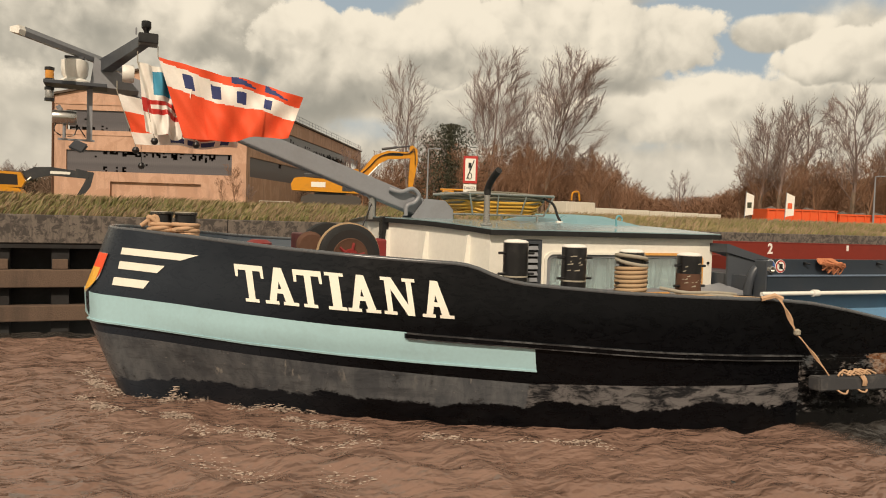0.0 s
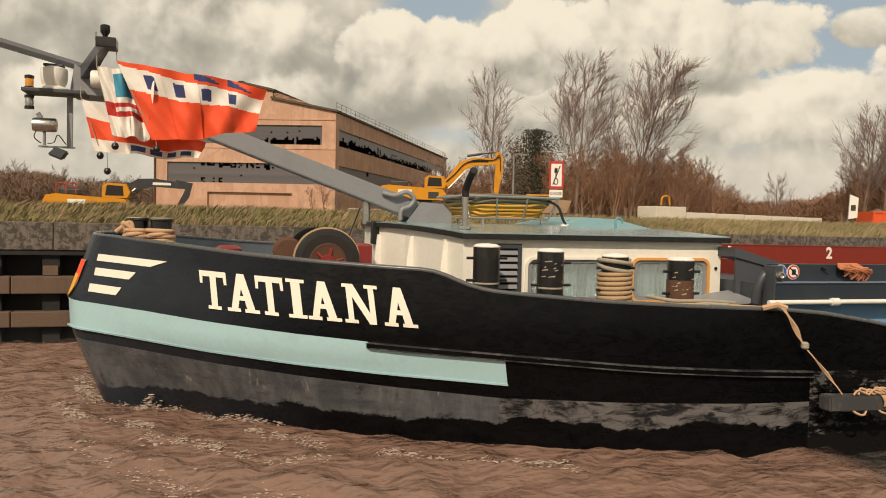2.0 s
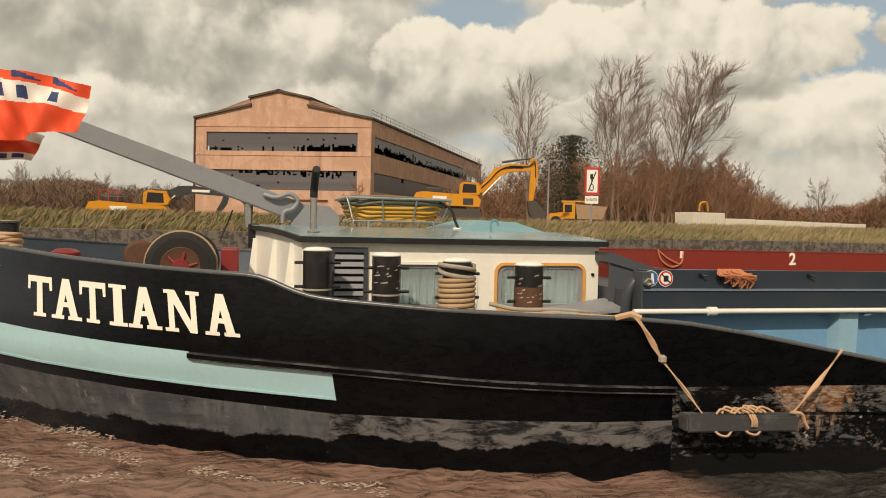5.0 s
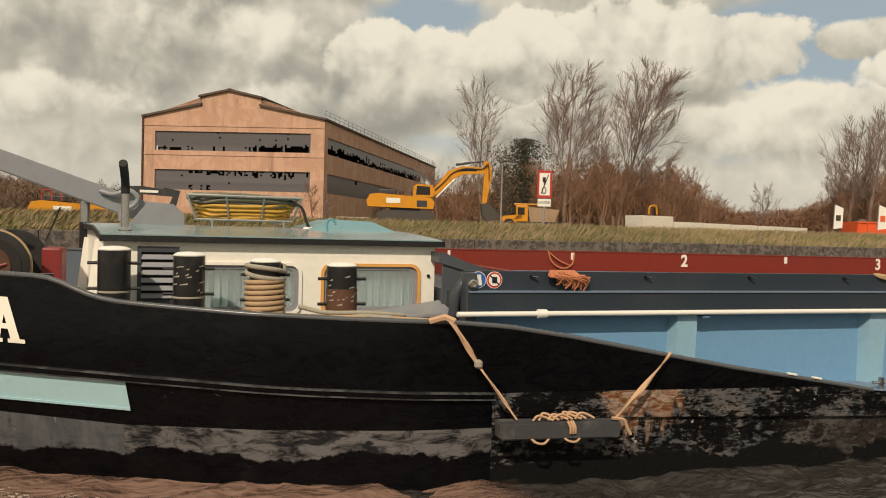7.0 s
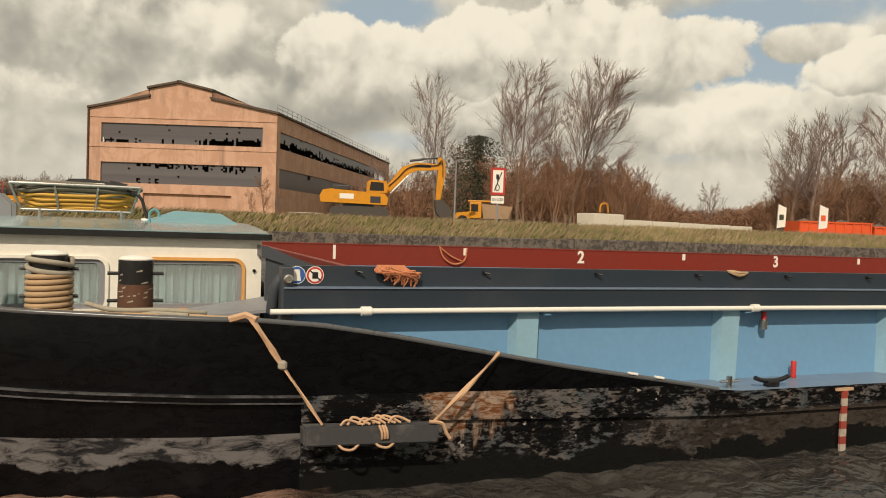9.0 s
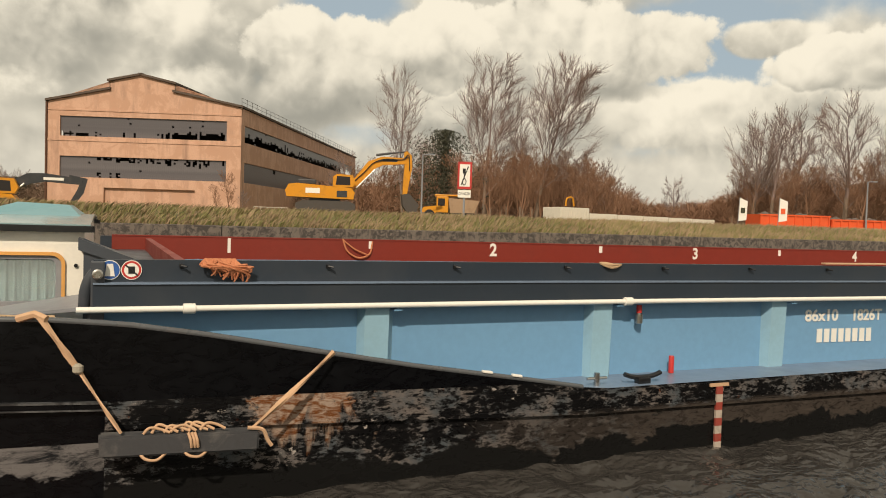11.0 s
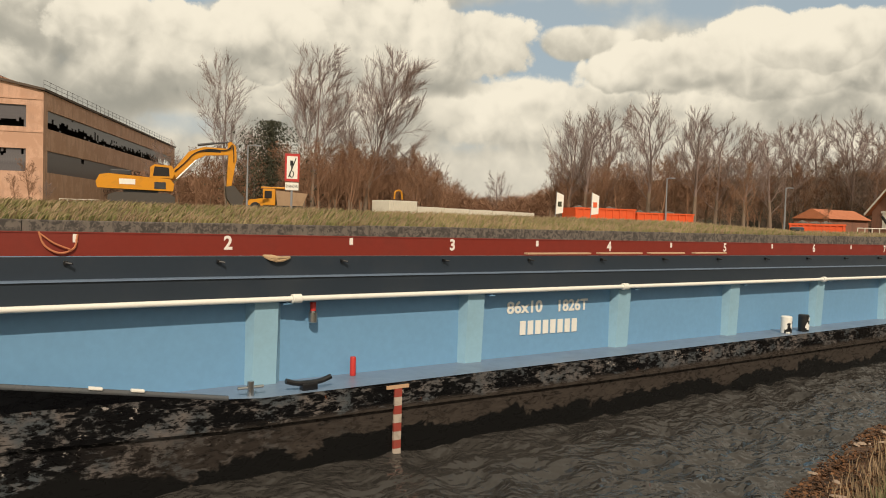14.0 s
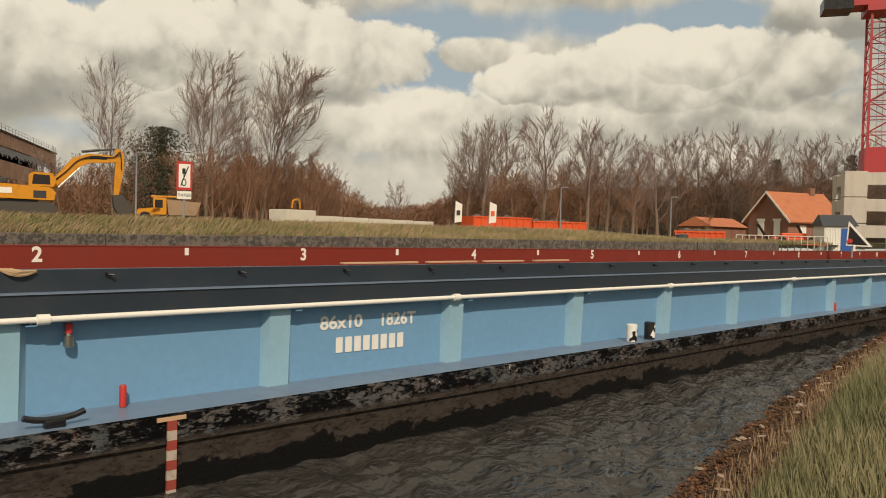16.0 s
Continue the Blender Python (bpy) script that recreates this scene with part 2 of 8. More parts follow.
    rub = n.mix(n.step(line, 0.57, 0.52), rub, brown)
    low2 = n.math("ADD", z, n.math("MULTIPLY", n.math("SUBTRACT", w1, 0.5), 0.9))
    low2 = n.math("ADD", low2, n.math("MULTIPLY", n.math("SUBTRACT", w2, 0.5), 0.2))
    rub = n.mix(n.step(low2, 0.22, 0.19), rub, (0.008, 0.008, 0.008))
    # rust where the strap chafes
    d = n.math("ADD", n.math("ABSOLUTE", n.math("SUBTRACT", x, 10.25)), n.math("MULTIPLY", pale, 2.2))
    rust = n.math("MULTIPLY", n.step(d, 1.62, 1.50), n.step(n.math("ADD", z, n.math("MULTIPLY", n.math("SUBTRACT", st, 0.5), 1.6)), 0.55, 0.75))
    rub = n.mix(rust, rub, n.mix(n.step(w3, 0.43, 0.56), (0.14, 0.052, 0.018), (0.31, 0.235, 0.185)))
    worn = n.math("MULTIPLY", n.math("GREATER_THAN", x, 8.42), n.math("LESS_THAN", z, n.math("SUBTRACT", 0.985, n.math("MULTIPLY", n.step(x, 9.0, 13.6), 0.10))))
    col = n.mix(worn, col, rub)
    n.bump(w3, 0.04, 0.004)
    return n.done(col, n.step(w2, 0.3, 0.75, 0.20, 0.42), 0.0, 0.16)


M = {}


def materials():
    M["hull"] = hull_material()
    M["band"] = paint("pale_blue_paint", (0.37, 0.575, 0.62), 0.4, 0.18, 1.6)
    M["blue"] = paint("hold_blue_paint", (0.160, 0.330, 0.52), 0.38, 0.20, 0.8, grime=(0.11, 0.22, 0.33))
    M["ribblue"] = paint("pale_rib_blue_paint", (0.27, 0.46, 0.58), 0.42, 0.15, 1.2)
    M["draughtred"] = paint("faded_red_paint", (0.30, 0.05, 0.035), 0.6, 0.5, 9.0)
    M["draughtwhite"] = paint("faded_white_paint", (0.45, 0.38, 0.32), 0.6, 0.5, 9.0)
    M["deckblue"] = paint("deck_blue_grey_paint", (0.16, 0.22, 0.31), 0.35, 0.3, 1.5)
    M["navy"] = paint("dark_coaming_paint", (0.019, 0.029, 0.043), 0.45, 0.3, 1.2, grime=(0.06, 0.06, 0.06))
    M["red"] = paint("oxide_red_paint", (0.195, 0.022, 0.011), 0.55, 0.35, 0.7, grime=(0.13, 0.03, 0.02))
    M["signred"] = paint("signal_red_paint", (0.50, 0.035, 0.03), 0.4, 0.15, 4)
    M["cream"] = paint("cream_paint", (0.84, 0.81, 0.72), 0.35, 0.05, 1.0, grime=(0.45, 0.33, 0.2))
    M["white"] = paint("white_paint", (0.80, 0.78, 0.72), 0.4, 0.12, 3.0, grime=(0.4, 0.36, 0.3))
    M["lettercream"] = paint("lettering_cream", (0.80, 0.765, 0.66), 0.4, 0.08, 4)
    M["grey"] = paint("light_grey_paint", (0.24, 0.25, 0.27), 0.4, 0.25, 1.6)
    M["darkgrey"] = paint("dark_grey_paint", (0.048, 0.056, 0.068), 0.42, 0.3, 2.0)
    # grey lifted to put the rail's shiny highlight into its colour
    M["cap"] = paint("bulwark_cap_highlight_grey", (0.085, 0.092, 0.10), 0.25, 0.3, 3.0)
    M["scuffed"] = streaked("scuffed_highlight_edge", (0.085, 0.088, 0.092), (0.012, 0.012, 0.013), 0.45, 1.0, 3.0, (0.02, 0.02, 0.022), 0.2)
    M["inner"] = paint("bulwark_inside_paint", (0.17, 0.20, 0.23), 0.5, 0.35, 1.5)
    M["roof"] = paint("blue_grey_roof_paint", (0.22, 0.32, 0.34), 0.16, 0.25, 0.9, spec=0.7)
    M["teal"] = paint("teal_hatch_paint", (0.12, 0.31, 0.36), 0.3, 0.15, 1.5)
    M["black"] = paint("black_gloss_paint", (0.010, 0.010, 0.011), 0.3, 0.25, 5.0, grime=(0.09, 0.085, 0.08))
    M["rubber"] = paint("black_rubber", (0.013, 0.013, 0.013), 0.75, 0.3, 6.0, grime=(0.04, 0.037, 0.034))
    M["steel"] = paint("stainless_steel", (0.55, 0.53, 0.50), 0.28, 0.2, 5.0, metal=1.0)
    M["iron"] = paint("rusty_iron", (0.10, 0.045, 0.025), 0.8, 0.5, 5.0, grime=(0.03, 0.02, 0.018))
    M["winchred"] = paint("winch_red_paint", (0.22, 0.022, 0.020), 0.45, 0.4, 5.0, grime=(0.04, 0.02, 0.02))
    M["rope"] = paint("tan_rope", (0.42, 0.29, 0.17), 0.9, 0.35, 9.0, grime=(0.18, 0.11, 0.07), bump=0.8)
    M["ropeold"] = paint("grey_rope", (0.33, 0.30, 0.24), 0.9, 0.35, 9.0, bump=0.8)
    M["strap"] = paint("cream_strap", (0.52, 0.33, 0.20), 0.85, 0.2, 9.0, bump=0.6)
    M["orangerope"] = paint("orange_fibre_rope", (0.50, 0.19, 0.09), 0.9, 0.3, 12.0, bump=0.8)
    M["hosey"] = paint("yellow_hose", (0.60, 0.34, 0.05), 0.45, 0.3, 6.0)
    M["hoseg"] = paint("grey_green_hose", (0.16, 0.15, 0.11), 0.5, 0.3, 6.0)
    M["timber"] = streaked("weathered_timber", (0.13, 0.084, 0.058), (0.045, 0.033, 0.026), 0.85, 0.8, 1.2)
    M["fenderwood"] = paint("scuffed_fender_timber", (0.045, 0.046, 0.05), 0.8, 0.7, 5.0, grime=(0.16, 0.15, 0.14), bump=0.6)
    M["quay"] = streaked("quay_concrete", (0.180, 0.150, 0.126), (0.045, 0.038, 0.034), 0.9, 0.8, 10.0, (0.066, 0.056, 0.050))
    M["pile"] = paint("shade_black_piling", (0.014, 0.013, 0.013), 0.8, 0.4, 3.0, grime=(0.04, 0.03, 0.025))
    M["render"] = streaked("ochre_render", (0.56, 0.345, 0.245), (0.24, 0.14, 0.10), 0.9, 0.75, 0.9, (0.48, 0.285, 0.195), 0.3)
    M["brick"] = streaked("brown_brick", (0.27, 0.13, 0.09), (0.09, 0.05, 0.04), 0.9, 0.5, 1.0)
    M["factoryroof"] = paint("dark_felt_roof", (0.09, 0.065, 0.05), 0.8, 0.4, 0.6)
    M["tileroof"] = paint("orange_roof_tile", (0.46, 0.16, 0.075), 0.8, 0.4, 1.2, grime=(0.2, 0.09, 0.05))
    M["digger"] = paint("excavator_yellow", (0.62, 0.255, 0.006), 0.42, 0.45, 1.6, grime=(0.20, 0.10, 0.02))
    M["diggerdark"] = paint("excavator_charcoal", (0.030, 0.032, 0.036), 0.45, 0.4, 2.0, grime=(0.09, 0.08, 0.07))
    M["track"] = paint("track_steel", (0.06, 0.052, 0.046), 0.7, 0.5, 4.0)
    M["skip"] = paint("orange_red_container", (0.72, 0.10, 0.025), 0.5, 0.3, 0.8, grime=(0.25, 0.05, 0.02))
    M["tanbody"] = paint("dusty_tan_paint", (0.36, 0.24, 0.15), 0.7, 0.5, 1.5, grime=(0.18, 0.11, 0.07))
    M["paleskip"] = paint("pale_container", (0.62, 0.58, 0.50), 0.55, 0.3, 1.0)
    M["concrete"] = streaked("pale_concrete", (0.55, 0.50, 0.43), (0.3, 0.26, 0.22), 0.85, 0.4, 1.0)
    M["cranered"] = paint("crane_red", (0.40, 0.035, 0.04), 0.45, 0.3, 2.0)
    M["bark"] = paint("grey_brown_bark", (0.20, 0.145, 0.105), 0.9, 0.5, 3.0, grime=(0.09, 0.07, 0.05), bump=0.6)
    M["poplartwig"] = paint("grey_purple_twigs", (0.23, 0.165, 0.145), 0.9, 0.5, 1.0, grime=(0.13, 0.09, 0.075))
    # brown darkened to stand for the deep shade among the trees
    M["thicket"] = streaked("shade_dark_thicket", (0.075, 0.050, 0.036), (0.022, 0.017, 0.013), 0.95, 1.0, 0.5, (0.035, 0.030, 0.018), 1.0)
    M["twigdark"] = paint("dark_brown_twigs", (0.150, 0.094, 0.062), 0.9, 0.7, 0.12, grime=(0.060, 0.046, 0.028))
    M["twigred"] = paint("reddish_twigs", (0.235, 0.125, 0.074), 0.9, 0.6, 0.5, grime=(0.10, 0.062, 0.04))
    M["evergreen"] = paint("dark_evergreen", (0.050, 0.052, 0.030), 0.85, 0.4, 1.0)
    M["lamp_amber"] = paint("amber_lens", (0.65, 0.28, 0.05), 0.15, 0.1, 3.0)
    # teal darkened for the pane's reflection, dark runs for shaded folds
    M["curtain"] = streaked("reflection_dark_curtain", (0.15, 0.20, 0.20), (0.05, 0.075, 0.075), 0.9, 0.8, 6.0)
    M["orangetrim"] = paint("varnished_orange_frame", (0.72, 0.36, 0.10), 0.3, 0.2, 5.0)
    M["flagred"] = paint("flag_orange_red", (0.80, 0.085, 0.025), 0.75, 0.1, 3.0)
    M["flagwhite"] = paint("flag_white", (0.80, 0.76, 0.70), 0.75, 0.15, 3.0)
    M["flagblue"] = paint("flag_navy_blue", (0.035, 0.05, 0.16), 0.75, 0.1, 3.0)
    M["flagteal"] = paint("flag_teal_print", (0.04, 0.26, 0.40), 0.75, 0.3, 8.0)
    M["signblue"] = paint("sign_blue", (0.03, 0.11, 0.36), 0.4, 0.1, 3.0)
    M["yellow"] = paint("emblem_yellow", (0.80, 0.42, 0.04), 0.4, 0.1, 3.0)

    g = Nodes("window_glass")
    g.b.inputs["Transmission Weight"].default_value = 0.85
    M["glass"] = g.done((0.75, 0.85, 0.85), 0.04, 0.0)
    g = Nodes("dark_factory_glass")
    big = g.noise(0.5, 5, 0.6)
    M["oldglass"] = g.done(g.mix(g.step(big, 0.35, 0.65), (0.065, 0.060, 0.068), (0.135, 0.125, 0.132)), g.step(big, 0.3, 0.7, 0.25, 0.5), 0.0, 0.5)
    # near-black that paints the shade behind openings and in hollows
    g = Nodes("unlit_depth_black")
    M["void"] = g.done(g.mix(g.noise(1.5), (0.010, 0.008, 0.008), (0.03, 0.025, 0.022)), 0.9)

    w = Nodes("canal_water")
    x, y, z = w.xyz()
    r1 = w.noise(3.0, 1.0, 0.45, 0.3, (1, 1.3, 1))
    r2 = w.noise(8.5, 1.0, 0.45, 0.2, (1, 1.3, 1))
    mud = w.noise(0.25, 4, 0.6)
    col = w.mix(mud, (0.065, 0.045, 0.031), (0.10, 0.07, 0.047))
    # darker and greyer to the right: cloud shade put into the colour
    col = w.mix(w.step(x, -8.0, -1.0), col, (0.040, 0.037, 0.034))
    w.bump(w.math("ADD", r1, w.math("MULTIPLY", r2, 0.55)), 1.0, 0.095)
    w.b.inputs["IOR"].default_value = 1.40
    M["water"] = w.done(col, 0.05, 0.0, 0.5)

    f = Nodes("foam")
    M["foam"] = f.done(f.mix(f.noise(20.0, 3, 0.6), (0.27, 0.19, 0.145), (0.50, 0.41, 0.34)), 0.4)

    # paler brown than the canal sheet, standing for sunlit muddy water
    w = Nodes("sunlit_muddy_wash")
    x, y, z = w.xyz()
    r1 = w.noise(2.4, 1.0, 0.45, 0.3, (1, 1.6, 1))
    r2 = w.noise(8.5, 1.0, 0.45, 0.2, (1, 1.5, 1))
    mud = w.noise(0.5, 4, 0.6)
    w.bump(w.math("ADD", r1, w.math("MULTIPLY", r2, 0.30)), 1.0, 0.13)
    w.b.inputs["IOR"].default_value = 1.33
    fade = w.math("MULTIPLY", w.step(x, 9.6, 7.4), w.step(x, -14.0, -10.0))
    w.link(w.step(w.math("ADD", fade, w.math("MULTIPLY", w.math("SUBTRACT", mud, 0.5), 0.7)), 0.35, 0.6), w.b.inputs["Alpha"])
    M["wash"] = w.done(w.mix(w.noise(1.1, 5, 0.6), (0.165, 0.098, 0.074), (0.255, 0.162, 0.125)), 0.06, 0.0, 0.5)

    e = Nodes("meadow_ground")
    a = e.noise(0.35, 6, 0.65)
    b = e.noise(5.0, 5, 0.7)
    col = e.mix(e.step(a, 0.4, 0.62), (0.10, 0.105, 0.035), (0.20, 0.155, 0.080))
    col = e.mix(e.step(b, 0.5, 0.75), col, (0.085, 0.065, 0.04))
    e.bump(b, 0.9, 0.08)
    M["ground"] = e.done(col, 0.95)

    for key, lo, hi in (("grass", (0.070, 0.085, 0.020), (0.26, 0.22, 0.085)), ("drygrass", (0.16, 0.105, 0.058), (0.36, 0.26, 0.155)), ("greengrass", (0.070, 0.085, 0.026), (0.30, 0.255, 0.14))):
        e = Nodes(key + "_blades")
        isl = e.t.nodes.new("ShaderNodeNewGeometry").outputs["Random Per Island"]
        patch = e.noise(0.5, 4, 0.6)
        f = e.math("ADD", e.math("MULTIPLY", isl, 0.5), e.step(patch, 0.35, 0.65, 0.0, 0.5))
        M[key] = e.done(e.mix(f, lo, hi), 0.8)
    e = Nodes("weedy_stone_edge")
    a = e.noise(2.6, 7, 0.7, 0.8)
    b = e.noise(16.0, 5, 0.7)
    col = e.mix(e.step(b, 0.4, 0.65), (0.045, 0.024, 0.014), (0.20, 0.098, 0.045))
    col = e.mix(e.step(a, 0.63, 0.68), col, (0.50, 0.40, 0.30))
    e.bump(e.math("ADD", a, b), 1.0, 0.05)
    M["weed"] = e.done(col, 0.85)
    e = Nodes("brown_weed")
    isl = e.t.nodes.new("ShaderNodeNewGeometry").outputs["Random Per Island"]
    M["weedtuft"] = e.done(e.mix(isl, (0.016, 0.009, 0.006), (0.19, 0.085, 0.033)), 0.8)
    e = Nodes("pale_stone")
    M["palestone"] = e.done(e.mix(e.noise(9.0, 6, 0.7), (0.22, 0.155, 0.115), (0.42, 0.325, 0.25)), 0.9)


materials()


# ---- mesh helpers ----
def part(name, bm, material, parent=None, label=""):
    me = bpy.data.meshes.new(name)
    bm.to_mesh(me)
    bm.free()
    ob = new(name, me)
    me.materials.append(M[material] if isinstance(material, str) else material)
    if parent is not None:
        ob.parent = parent
    if label:
        ob["label"] = label
    return ob


def smooth(ob, angle=0.6):
    me = ob.data
    me.polygons.foreach_set("use_smooth", [True] * len(me.polygons))
    me.set_sharp_from_angle(angle=angle)
    return ob


def thing(name, label, category, group="", kind="", at=(0, 0, 0)):
    ob = new(name)
    ob.empty_display_size = 0.2
    ob.location = at
    return tagged(ob, label, category, group, kind)


def B():
    return bmesh.new()


def box(bm, x0, x1, y0, y1, z0, z1, bevel=0.0):
    v = [bm.verts.new(p) for p in ((x0, y0, z0), (x1, y0, z0), (x1, y1, z0), (x0, y1, z0), (x0, y0, z1), (x1, y0, z1), (x1, y1, z1), (x0, y1, z1))]
    fs = [bm.faces.new([v[i] for i in q]) for q in ((3, 2, 1, 0), (4, 5, 6, 7), (0, 1, 5, 4), (1, 2, 6, 5), (2, 3, 7, 6), (3, 0, 4, 7))]
    if bevel:
        bmesh.ops.bevel(bm, geom=list({e for f in fs for e in f.edges}), offset=bevel, segments=2, affect="EDGES", profile=0.5)
    return bm


def hexa(bm, low, high):
    """A solid between two rings of equal count."""
    a = [bm.verts.new(p) for p in low]
    b = [bm.verts.new(p) for p in high]
    n = len(a)
    bm.faces.new(a[::-1])
    bm.faces.new(b)
    for i in range(n):
        bm.faces.new((a[i], a[(i + 1) % n], b[(i + 1) % n], b[i]))
    return bm


def frame_of(d):
    d = Vector(d).normalized()
    u = d.cross(Vector((0, 0, 1)))
    if u.length < 1e-3:
        u = Vector((1, 0, 0))
    u.normalize()
    return d, u, u.cross(d)


def rod(bm, p, q, r, r2=None, n=12, caps=True):
    p, q = Vector(p), Vector(q)
    _, u, w = frame_of(q - p)
    r2 = r if r2 is None else r2
    rings = []
    for c, k in ((p, r), (q, r2)):
        rings.append([bm.verts.new(c + (u * math.cos(2 * math.pi * i / n) + w * math.sin(2 * math.pi * i / n)) * k) for i in range(n)])
    for i in range(n):
        bm.faces.new((rings[0][i], rings[0][(i + 1) % n], rings[1][(i + 1) % n], rings[1][i]))
    if caps:
        bm.faces.new(rings[0][::-1])
        bm.faces.new(rings[1])
    return bm


def pipe(bm, pts, r, n=8, taper=None):
    pts = [Vector(p) for p in pts]
    rings = []
    up = Vector((0.13, 0.21, 0.97))
    for i, p in enumerate(pts):
        d = (pts[min(i + 1, len(pts) - 1)] - pts[max(i - 1, 0)]).normalized()
        u = d.cross(up)
        if u.length < 1e-3:
            u = d.cross(Vector((1, 0, 0)))
        u.normalize()
        w = u.cross(d)
        k = r if taper is None else r + (taper - r) * i / (len(pts) - 1)
        rings.append([bm.verts.new(p + (u * math.cos(2 * math.pi * j / n) + w * math.sin(2 * math.pi * j / n)) * k) for j in range(n)])
    for a, b in zip(rings, rings[1:]):
        for j in range(n):
            bm.faces.new((a[j], a[(j + 1) % n], b[(j + 1) % n], b[j]))
    bm.faces.new(rings[0][::-1])
    bm.faces.new(rings[-1])
    return bm


def curve_points(keys, n=24):
    """A smooth line through the keys."""
    k = [Vector(p) for p in keys]
    k = [k[0] * 2 - k[1]] + k + [k[-1] * 2 - k[-2]]
    out = []
    for i in range(1, len(k) - 2):
        for s in range(n // (len(k) - 3) + 1):
            t = s / (n // (len(k) - 3) + 1)
            a, b, c, d = k[i - 1], k[i], k[i + 1], k[i + 2]
            out.append(0.5 * (2 * b + (c - a) * t + (2 * a - 5 * b + 4 * c - d) * t * t + (3 * b - a - 3 * c + d) * t ** 3))
    return out + [k[-2]]


def lathe(bm, prof, c=(0, 0, 0), n=24, axis="z"):
    rings = []
    for r, h in prof:
        ring = []
        for i in range(n):
            a = 2 * math.pi * i / n
            p = (r * math.cos(a), r * math.sin(a), h) if axis == "z" else ((r * math.cos(a), h, r * math.sin(a)) if axis == "y" else (h, r * math.cos(a), r * math.sin(a)))
            ring.append(bm.verts.new(Vector(c) + Vector(p)))
        rings.append(ring)
    for a, b in zip(rings, rings[1:]):
        for i in range(n):
            bm.faces.new((a[i], a[(i + 1) % n], b[(i + 1) % n], b[i]))
    bm.faces.new(rings[0][::-1])
    bm.faces.new(rings[-1])
    bmesh.ops.recalc_face_normals(bm, faces=bm.faces)
    return bm


def text_mesh(text, size, depth=0.004, spacing=1.0, bold=0.0):
    c = bpy.data.curves.new("writing", "FONT")
    c.body, c.size, c.extrude, c.align_x, c.align_y, c.space_character = text, size, depth, "CENTER", "CENTER", spacing
    c.offset = bold
    ob = bpy.data.objects.new("writing", c)
    scene.collection.objects.link(ob)
    dg = bpy.context.evaluated_depsgraph_get()
    me = bpy.data.meshes.new_from_object(ob.evaluated_get(dg))
    bpy.data.objects.remove(ob)
    bpy.data.curves.remove(c)
    return me


def writing(name, text, size, m, material, parent=None, label="", bold=0.0, sx=1.0):
    me = text_mesh(text, size, 0.003, 1.0, bold)
    me.transform(m @ Matrix.Diagonal((sx, 1, 1, 1)))
    me.name = name
    ob = new(name, me)
    me.materials.clear()
    me.materials.append(M[material])
    if parent is not None:
        ob.parent = parent
    if label:
        ob["label"] = label
    return ob


FACING = Matrix(((1, 0, 0, 0), (0, 0, -1, 0), (0, 1, 0, 0), (0, 0, 0, 1)))  # text upright, read from -y


def at_wall(x, y, z):
    return Matrix.Translation((x, y, z)) @ FACING


SAIL = []  # all that goes along with the barge


def aboard(ob):
    SAIL.append(ob)
    return ob


def lerp(x, xs, ys):
    return float(np.interp(x, xs, ys))


# ---- the barge: lines of the hull ----
YC, HALF = 12.1, 4.65
SX = [-.55, -.535, -.499, -.428, -.305, -.183, .072, .327, .838, 1.348, 2.368, 3.388, 4.664, 5.939, 7.47, 9, 90]
SH = [0, .38, .63, .83, .99, 1.075, 1.3, 1.524, 1.971, 2.385, 3.009, 3.456, 3.904, 4.302, 4.58, 4.65, 4.65]
TX = [-0.6, -0.109, 0.607, 1.631, 2.572, 3.207, 3.708, 3.882, 4.036, 4.19, 4.364, 4.558, 4.804, 5.111, 5.755, 6.748, 7.936, 8.57, 9.23, 10.56, 11.42, 12.23, 12.91, 13.68, 85.0]
TZ = [2.39, 2.365, 2.31, 2.22, 2.16, 2.13, 2.11, 2.08, 2.02, 1.96, 1.91, 1.88, 1.86, 1.84, 1.80, 1.76, 1.73, 1.68, 1.58, 1.33, 1.17, 1.04, .93, .80, .72]
BX = [-0.6, 0.607, 1.958, 3.125, 4.681]
BTOP = [1.53, 1.46, 1.35, 1.27, 1.10]
BBOT = [1.17, 1.08, .98, .90, .81]


def sag(x):
    return -0.0035 * max(0.0, x - 14.0)


def stem_x(z):
    return lerp(z, [-.6, .15, 1.15, 1.52, 2.45], [.50, .06, -.34, -.36, -.04])


def half(xn, z):
    """Half breadth at nominal station xn (from -0.55) and height z."""
    h = lerp(xn, SX, SH)
    lean = 0.10 * max(0.0, z - 1.5) * min(1.0, max(0.0, (xn + .55) / 1.5)) * max(0.0, min(1.0, (8.5 - xn) / 2))
    flare = 0.34 * max(0.0, 1.15 - z) * max(0.0, min(1.0, (7.0 - xn) / 6.0)) * min(1.0, max(0.0, (xn + .55) / 1.0))
    return max(0.0, h - lean - flare)


def station(xn, z):
    """True x of nominal station xn at height z: the stem rakes."""
    if xn >= 9.0:
        return xn
    u = (xn + .55) / 9.55
    return stem_x(z) + u * (9.0 - stem_x(z))


def shell(xn, z, off=0.0, side=-1):
    return Vector((station(xn, z) - off * max(0.0, 1 - (xn + .55) * 1.2), YC + side * (half(xn, z) + off), z))


def nominal(x, z):
    if x >= 9:
        return x
    return (x - stem_x(z)) / (9.0 - stem_x(z)) * 9.55 - .55


def on_hull(x, z, off=0.012):
    return shell(nominal(x, z), z, off)


